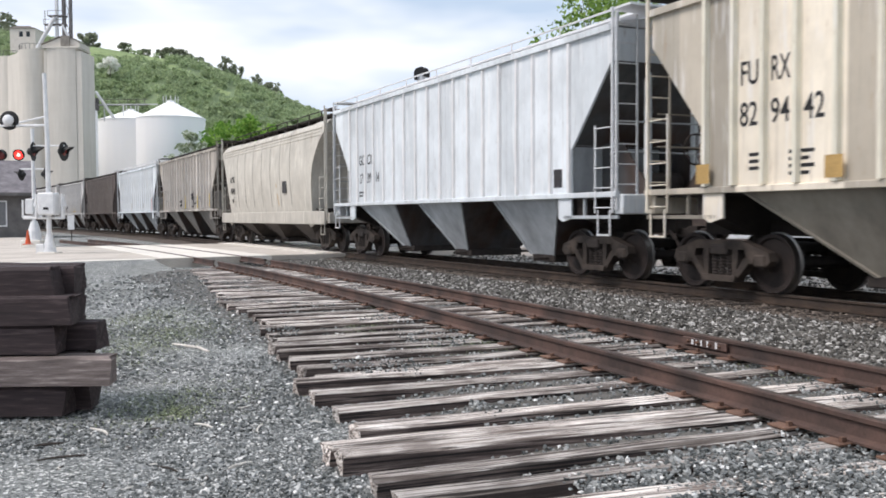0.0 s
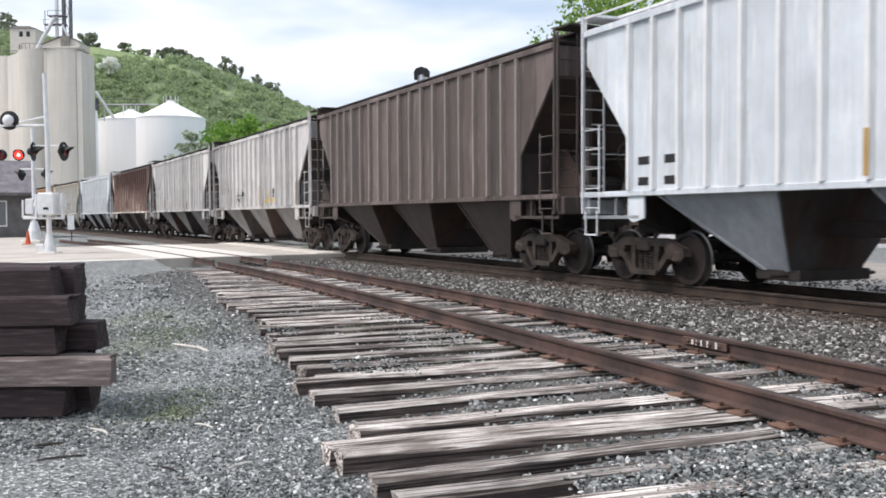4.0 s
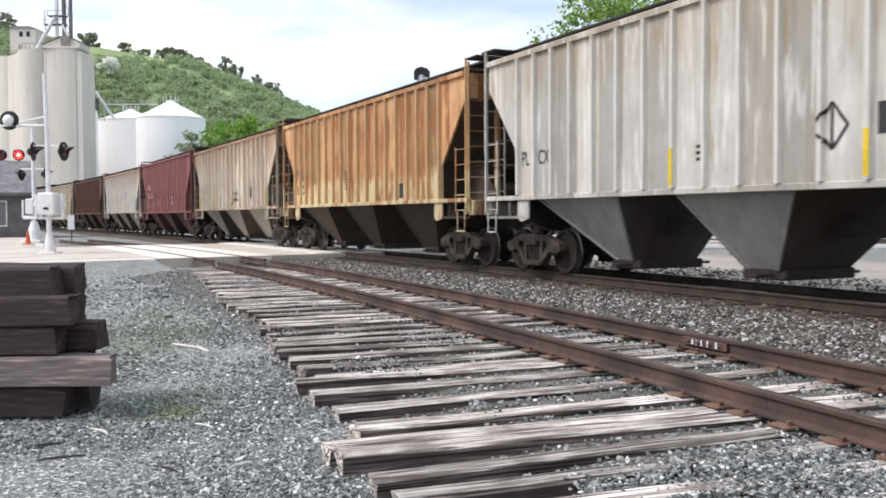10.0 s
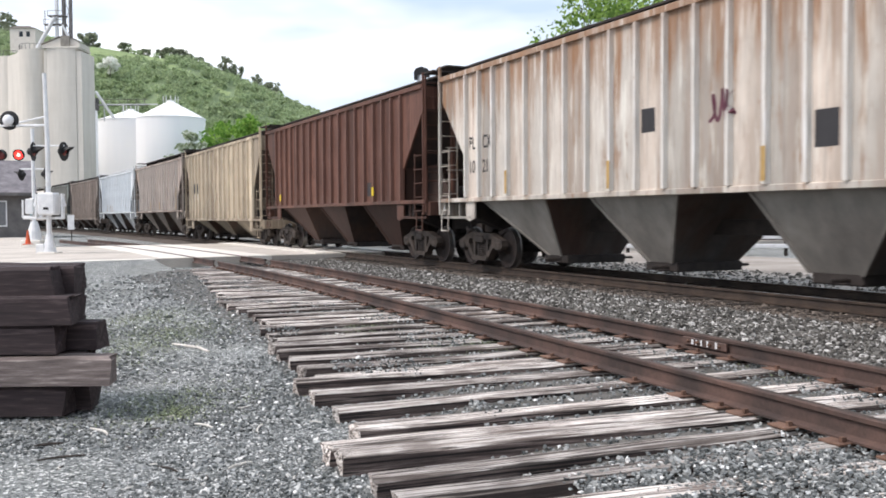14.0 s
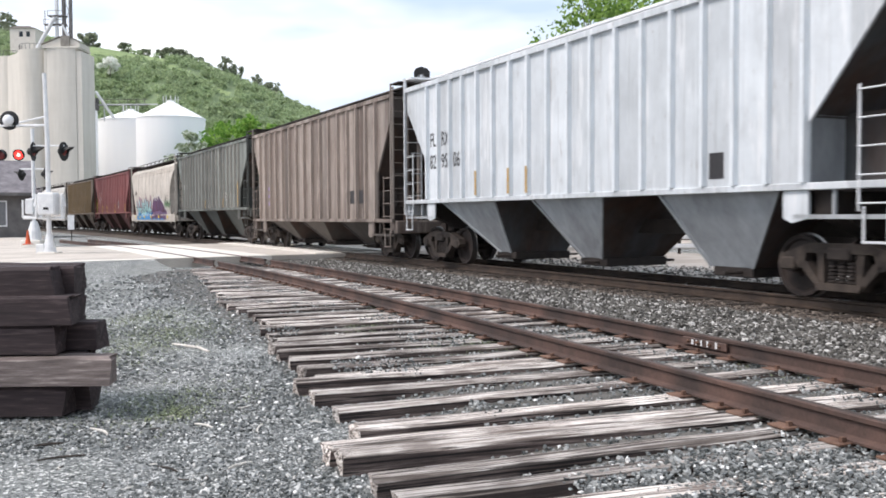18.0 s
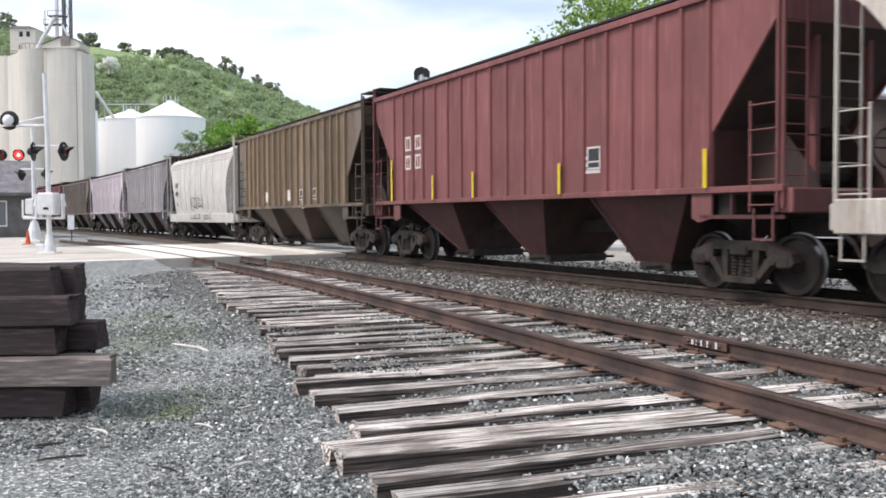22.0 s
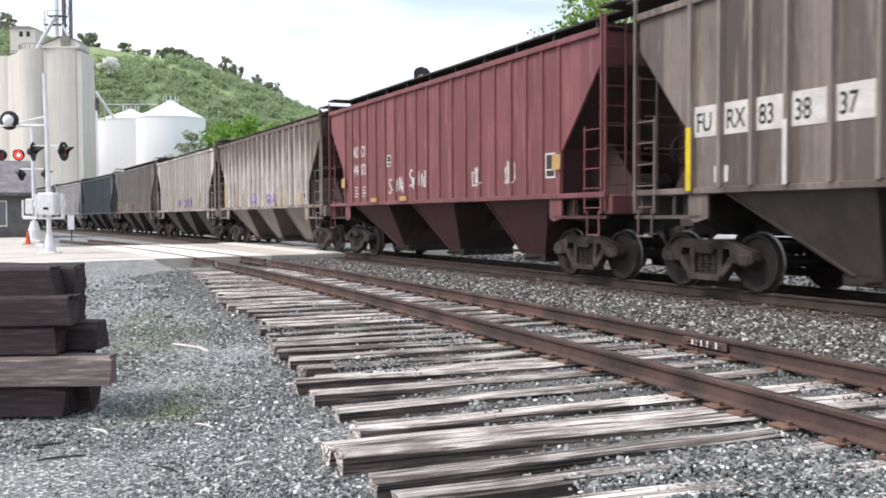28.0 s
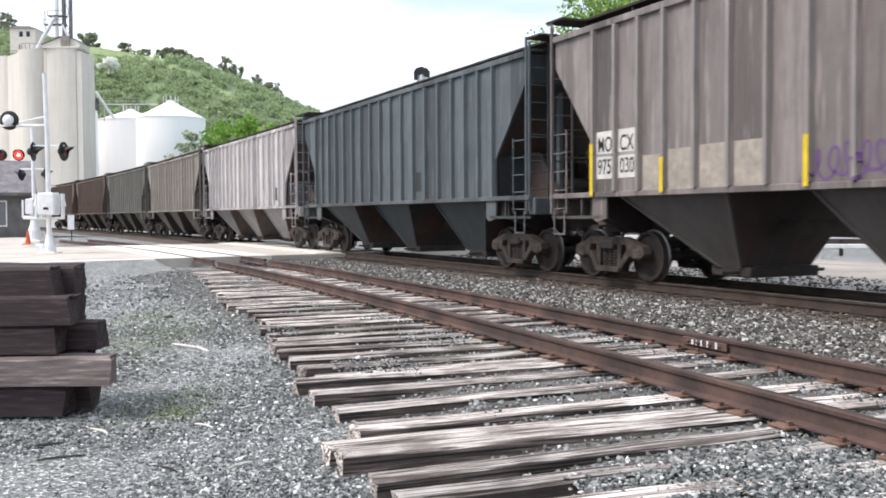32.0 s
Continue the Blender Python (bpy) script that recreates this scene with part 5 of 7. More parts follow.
def ends_and_ladders(car, E, zs, zt, paint, key, ladder_mat, half=1.5):
    zl = zt + 0.3
    for k in (-1, 1):
        part("end_sill", shared(("end_sill", key, zs), lambda: Form().bevel_box(-0.12, 0.12, -1.45, 1.45, zs - 0.38, zs - 0.02, 0.02).mesh("end_sill"), paint), None, car, at=pose(k * (E - 0.45), 0, 0))
        part("end_deck", shared(("end_deck", zs), lambda: Form().box(-0.8, 0.8, -1.4, 1.4, zs - 0.1, zs - 0.06).mesh("end_deck"), STEEL_DARK), None, car, at=pose(k * (E - 1.35), 0, 0))
        for y in (-0.55, 0.55):
            part("end_post", shared(("end_post", key, zs, zt), lambda: Form().bevel_box(-0.06, 0.06, -0.05, 0.05, zs - 0.1, zt - 0.35, 0.01).mesh("end_post"), paint), None, car, at=pose(k * (E - 0.78), y, 0))
        part("coupler", COUPLER, None, car, at=pose(k * E, 0, 0, 0, 0, 0 if k > 0 else 180))
        for side in (-1, 1):
            y = side * (half + 0.045)
            me = shared(("ladder", key, zs, zt, half), lambda: ladder_mesh("side_ladder", -0.52, 0.0, zs - 0.36, zs + 1.25, zl), ladder_mat)
            part("side_ladder", me, None, car, at=pose(k * (E - 0.52), y, 0, 0, 0, 0 if k > 0 else 180))
            me = shared(("end_ladder", key, zs, zt), lambda: ladder_mesh("end_ladder", -0.46, 0.0, zs - 0.3, zl - 0.1, zl - 0.1), ladder_mat)
            part("end_ladder", me, None, car, at=pose(k * (E - 0.46), side * (half + 0.0), 0, 0, 0, 90 if side > 0 else -90))
            part("bolster_web", shared(("web", key, zs), lambda: Form().prism([(-0.25, zs), (0.2, zs), (0.2, zs - 0.45), (-0.1, zs - 0.52), (-0.25, zs - 0.45)], -0.02, 0.02).mesh("bolster_web"), paint), None, car, at=pose(k * (E - 2.1), side * (half - 0.02), 0))
            st = shared(("step", key, zs), lambda: Form().box(-0.2, -0.17, -0.01, 0.01, zs - 0.75, zs - 0.3).box(0.17, 0.2, -0.01, 0.01, zs - 0.75, zs - 0.3).box(-0.2, 0.2, -0.02, 0.02, zs - 0.77, zs - 0.74).mesh("step"), ladder_mat)
            part("step", st, None, car, at=pose(k * (E - 0.78), side * (half + 0.04), 0))
    part("brake_wheel", BRAKE_WHEEL, None, car, at=pose(-(E - 0.32), -0.35, zs + 0.75))
    part("brake_cylinder", shared("cyl", lambda: Form().lathe([(0.05, -0.3), (0.14, -0.28), (0.14, 0.2), (0.08, 0.25), (0.03, 0.6)], 12, pose(0, 0, 0, 0, 90, 0)).mesh("brake_cylinder"), STEEL_DARK), None, car, at=pose(-(E - 1.1), 0.5, zs + 0.25))
    part("air_reservoir", shared("res", lambda: Form().lathe([(0.08, -0.5), (0.2, -0.44), (0.2, 0.44), (0.08, 0.5)], 12, pose(0, 0, 0, 90, 0, 0)).mesh("air_reservoir"), STEEL_DARK), None, car, at=pose(E - 1.15, 0, zs + 0.22))
    part("centre_sill", Form().box(-(E - 0.42), E - 0.42, -0.2, 0.2, 0.86, 1.12), STEEL_DARK, car)


def end_bracing(car, E, zs, zt, paint, dark, key):
    """What shows under the end slope: a cross bulkhead, two upright gussets, the shelf and the deep side frame below it."""
    def bulkhead():
        return Form().box(-0.02, 0.02, -1.38, 1.38, zs - 0.08, zs + 0.95).box(-0.02, 0.05, -1.38, 1.38, zs + 0.95, zs + 1.02).mesh("end_bulkhead")
    def gusset():
        return Form().prism([(-0.75, zs - 0.06), (0.75, zs - 0.06), (0.62, zs + 0.2), (-0.1, zs + 1.0), (-0.75, zs + 1.0)], -0.02, 0.02).mesh("gusset")
    def frame_rail():
        return Form().box(-0.86, 0.86, -0.03, 0.03, zs - 0.46, zs - 0.4).box(-0.2, -0.16, -0.025, 0.025, zs - 0.4, zs - 0.07).mesh("end_frame_rail")
    for k in (-1, 1):
        turn = 0 if k > 0 else 180
        part("end_bulkhead", shared(("bulk", key), bulkhead, paint), None, car, at=pose(k * (E - 2.0), 0, 0, 0, 0, turn))
        for y in (-0.7, 0.7):
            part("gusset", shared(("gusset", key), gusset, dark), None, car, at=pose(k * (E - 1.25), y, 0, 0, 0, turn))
        for y in (-1.47, 1.47):
            part("end_frame_rail", shared(("frail", key), frame_rail, paint), None, car, at=pose(k * (E - 1.3), y, 0, 0, 0, turn))
        part("grab_rail", shared(("grab", key, zs), lambda: Form().tube((0, -1.4, 0), (0, 1.4, 0), 0.016, 6).tube((0, -1.4, 0.55), (0, 1.4, 0.55), 0.016, 6).mesh("grab_rail"), paint), None, car, at=pose(k * (E - 0.6), 0, zs + 0.75))
        part("air_hose", shared("hose", lambda: Form().tube((0, 0, 0.75), (0.12, 0.05, 0.45), 0.03, 6).tube((0.12, 0.05, 0.45), (0.3, 0, 0.38), 0.03, 6).tube((0, 0, 0.75), (-0.2, 0, 0.9), 0.04, 6).mesh("air_hose"), STEEL_DARK), None, car, at=pose(k * (E - 0.2), -0.35 * k, 0, 0, 0, turn))


def roof_walk(car, E, zt, rail_mat, rail=False, up=0.30):
    for y in (-0.62, 0.62):
        fm = Form().box(-(E - 0.35), E - 0.35, y - 0.24, y + 0.24, zt + up, zt + up + 0.045)
        x = -(E - 0.6)
        while x < E - 0.9:
            fm.box(x - 0.03, x + 0.03, y - 0.2, y + 0.2, zt + 0.08, zt + up)
            x += 1.55
        part("running_board", fm, rail_mat, car)
    hatch = Form()
    x = -(E - 2.0)
    while x < E - 3.2:
        hatch.bevel_box(x, x + 1.5, -0.3, 0.3, zt + 0.2, zt + 0.36, 0.04)
        x += 1.62
    part("roof_hatch", hatch, rail_mat, car)
    for k in (-1, 1):
        part("crossover_board", shared(("cross", rail_mat.name, zt, up), lambda: Form().box(-0.3, 0.3, -1.45, 1.45, zt + up - 0.02, zt + up + 0.02).mesh("crossover_board"), rail_mat), None, car, at=pose(k * (E - 0.42), 0, 0))
    if rail:
        fm = Form()
        for y in (-1.4,):
            fm.tube((-(E - 0.4), y, zt + 0.3), (E - 0.4, y, zt + 0.3), 0.02, 6)
            x = -(E - 0.4)
            while x < E - 0.3:
                fm.tube((x, y, zt), (x, y, zt + 0.3), 0.018, 6)
                x += 1.9
        part("roof_rail", fm, GALV, car, "white tubular roof rail")


def hopper_bays(car, E, zs, paint, n=3, slope=None, bottom=0.36):
    """Three discharge bays: leaning outer sheets with flanged edges, steep cross slopes and an outlet gate each."""
    q = E / 8.2
    gate = shared("gate", lambda: Form().bevel_box(-0.45, 0.45, -0.74, 0.74, 0.2, 0.37, 0.02).tube((0.2, -1.1, 0.28), (0.2, 1.1, 0.28), 0.03, 6).mesh("outlet_gate"), STEEL_DARK)
    y0, y1 = 1.44, 0.74
    for t0, t1, b0, b1 in ((-5.65, -2.8, -3.8, -3.25), (-1.25, 1.4, -0.3, 0.4), (2.95, 5.75, 3.5, 4.5)):
        c = (b0 + b1) / 2
        t0, t1, b0, b1 = [(k - c) * q for k in (t0, t1, b0, b1)]
        v = [(t0, -y0, zs), (t1, -y0, zs), (t1, y0, zs), (t0, y0, zs), (b0, -y1, bottom), (b1, -y1, bottom), (b1, y1, bottom), (b0, y1, bottom)]
        fm = Form().add(v, [(0, 1, 5, 4), (1, 2, 6, 5), (2, 3, 7, 6), (3, 0, 4, 7), (4, 5, 6, 7), (0, 3, 2, 1)])
        mesh = fm.mesh("hopper_bay")
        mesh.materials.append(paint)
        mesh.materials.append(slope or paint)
        # cross slopes take the darker material, which carries their shade
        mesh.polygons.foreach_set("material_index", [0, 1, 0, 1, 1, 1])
        bay = part("hopper_bay", mesh, None, car, at=pose(c * q, 0, 0))
        for a, b, w in ((0, 4, 1), (1, 5, -1)):
            p, e = Vector(v[a]), Vector(v[b])
            o, x = Vector((0, -0.035, -0.015)), Vector((w * 0.07, 0, 0))
            part("edge_flange", Form().add([p, e, e + o, p + o, p + x, e + x, e + x + o, p + x + o], [(0, 1, 2, 3), (4, 7, 6, 5), (3, 2, 6, 7), (0, 4, 5, 1), (0, 3, 7, 4), (1, 5, 6, 2)]), paint, bay)
        part("outlet_gate", gate, None, bay)


def rib_x(half, ribs, k):
    """Where the k-th post stands: the three panels at either end are a little narrower than those between."""
    n = ribs - 1
    wide = (n - 6 * 0.92) / (n - 6)
    at = min(k, 3) * 0.92 + max(0, min(k, n - 3) - 3) * wide + max(0, k - (n - 3)) * 0.92
    return -half + 2 * half * at / n


def ribbed_car(car, L, paint, key, zs=1.6, zt=4.6, cut=1.9, zk=2.45, ribs=18, ladder_mat=None, roof_mat=None, under=None, rail=False, rib_mat=None, up=0.30, grime=None, proud=0.09):
    """A covered hopper with outside posts; zs is the foot of its sides, zt their top."""
    E = L / 2
    ladder_mat, roof_mat, under = ladder_mat or paint, roof_mat or STEEL_DARK, under or paint
    inner = [(-(E - cut - 1.0), zs), (E - cut - 1.0, zs), (E - 0.6, zt - 0.62), (E - 0.6, zt - 0.02), (-(E - 0.6), zt - 0.02), (-(E - 0.6), zt - 0.62)]
    part("body", Form().prism(inner, -1.45, 1.45), paint, car)
    for k in (-1, 1):
        a, b = (E - cut - 0.99, zs + 0.01), (E - 0.595, zt - 0.62)
        sheet = [(k * a[0], a[1]), (k * b[0], b[1]), (k * (b[0] + 0.012), b[1] - 0.012), (k * (a[0] + 0.012), a[1] - 0.012)]
        part("end_slope_sheet", Form().prism(sheet, -1.445, 1.445), grime or paint, car, "grimy end slope sheet with its shade in the paint")
    edge = [(-(E - cut), zs), (E - cut, zs), (E - cut, zk), (E - 0.58, zt - 0.6), (E - 0.58, zt), (-(E - 0.58), zt), (-(E - 0.58), zt - 0.6), (-(E - cut), zk)]
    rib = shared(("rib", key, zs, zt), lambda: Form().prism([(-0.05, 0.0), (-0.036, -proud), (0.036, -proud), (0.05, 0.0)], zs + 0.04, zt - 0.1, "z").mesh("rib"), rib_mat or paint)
    for side in (-1, 1):
        panel = part("side_panel", Form().prism(edge, side * 1.45, side * 1.5), paint, car)
        for k in range(ribs):
            x = rib_x(E - cut - 0.05, ribs, k)
            part("rib", rib, None, panel, at=pose(x, side * 1.5, 0, 0, 0, 0 if side < 0 else 180))
        part("top_chord", Form().bevel_box(-(E - 0.57), E - 0.57, side * 1.53 - 0.04, side * 1.53 + 0.04, zt - 0.1, zt + 0.02, 0.01), paint, car)
        part("side_sill", Form().bevel_box(-(E - 0.42), E - 0.42, side * 1.50 - 0.05, side * 1.50 + 0.05, zs - 0.07, zs + 0.03, 0.01), paint, car)
    part("roof", Form().prism([(-1.52, zt), (1.52, zt), (1.3, zt + 0.1), (0.4, zt + 0.2), (-0.4, zt + 0.2), (-1.3, zt + 0.1)], -(E - 0.55), E - 0.55, "x"), roof_mat, car)
    roof_walk(car, E, zt, roof_mat, rail, up)
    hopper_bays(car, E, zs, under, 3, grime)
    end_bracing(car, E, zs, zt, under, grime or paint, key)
    ends_and_ladders(car, E, zs, zt, paint, key, ladder_mat)
    for k in (-1, 1):
        truck(car, k * (E - 1.75))


def rounded_car(car, L, paint, key, seam_mat, zs=0.94, zt=4.62, ladder_mat=None, roof_mat=None):
    """A smooth-sided covered hopper with bulging welded sides and a deep side sill."""
    E = L / 2
    ladder_mat, roof_mat = ladder_mat or paint, roof_mat or STEEL_DARK
    curve = [(1.05, 1.44), (1.6, 1.50), (2.3, 1.57), (3.0, 1.60), (3.7, 1.57), (4.25, 1.49), (4.5, 1.25), (4.68, 0.6), (4.72, 0.0)]
    def width(z):
        for (z0, w0), (z1, w1) in zip(curve, curve[1:]):
            if z0 <= z <= z1:
                return w0 + (w1 - w0) * (z - z0) / (z1 - z0)
        return 1.4
    ends = [(0.0, 1.06), (E - 2.5, 1.06), (E - 2.05, 1.25), (E - 1.95, 1.9), (E - 1.86, 2.4), (E - 1.66, 2.95), (E - 1.36, 3.4), (E - 0.98, 3.8), (E - 0.6, 4.08)]
    xs = [(-x, z) for x, z in ends[::-1][:-1]] + ends
    rings = []
    for x, zm in xs:
        zz = [zm + (4.72 - zm) * (i / 11) ** 0.85 for i in range(12)]
        half = [(width(z), z) for z in zz]
        rings.append([(x, -w, z) for w, z in half] + [(x, w, z) for w, z in half[::-1][1:]])
    m = len(rings[0])
    v = [p for r in rings for p in r]
    f = [(k * m + i, k * m + (i + 1) % m, k * m + m + (i + 1) % m, k * m + m + i) for k in range(len(rings) - 1) for i in range(m)]
    f += [tuple(range(m)), tuple(range((len(rings) - 1) * m, len(rings) * m))]
    part("body", Form().add(v, f), paint, car, smooth=True)
    def seam_mesh():
        seam = Form()
        for (z0, w0), (z1, w1) in zip(curve[1:6], curve[2:7]):
            seam.add([(-0.03, -w0 - 0.001, z0), (0.03, -w0 - 0.001, z0), (0.03, -w1 - 0.001, z1), (-0.03, -w1 - 0.001, z1), (0, -w0 - 0.012, z0), (0, -w1 - 0.012, z1)], [(0, 4, 5, 3), (4, 1, 2, 5)])
        return seam.mesh("weld_seam")
    for x in (-4.2, -2.9, -1.6, -0.3, 1.0, 2.3, 3.6):
        part("weld_seam", shared(("seam", key), seam_mesh, seam_mat), None, car, at=pose(x, 0, 0))
    for side in (-1, 1):
        part("side_sill", Form().bevel_box(-(E - 0.5), E - 0.5, side * 1.52 - 0.05, side * 1.52 + 0.05, zs, zs + 0.46, 0.02), paint, car, "deep flat side sill")
    for z in (3.98, 4.1, 4.22):
        for side in (-1, 1):
            w = width(z)
            part("eave_bead", Form().bevel_box(-(E - 0.9), E - 0.9, side * w - 0.02, side * w + 0.02, z - 0.025, z + 0.025, 0.008), paint, car)
    handrail = Form().tube((-(E - 0.9), -0.98, zt + 0.32), (E - 0.9, -0.98, zt + 0.32), 0.02, 6)
    for k in range(11):
        x = -(E - 0.95) + 2 * (E - 0.95) * k / 10
        handrail.tube((x, -0.98, zt + 0.0), (x, -0.98, zt + 0.32), 0.025, 6)
    part("roof_handrail", handrail, roof_mat, car, "dark roof-walk handrail")
    roof_walk(car, E, zt - 0.06, roof_mat, False, 0.2)
    hopper_bays(car, E, zs + 0.15, STEEL_DARK, 3)
    ends_and_ladders(car, E, zs + 0.42, zt, paint, key, ladder_mat, 1.48)
    for k in (-1, 1):
        truck(car, k * (E - 1.75))


C = lin
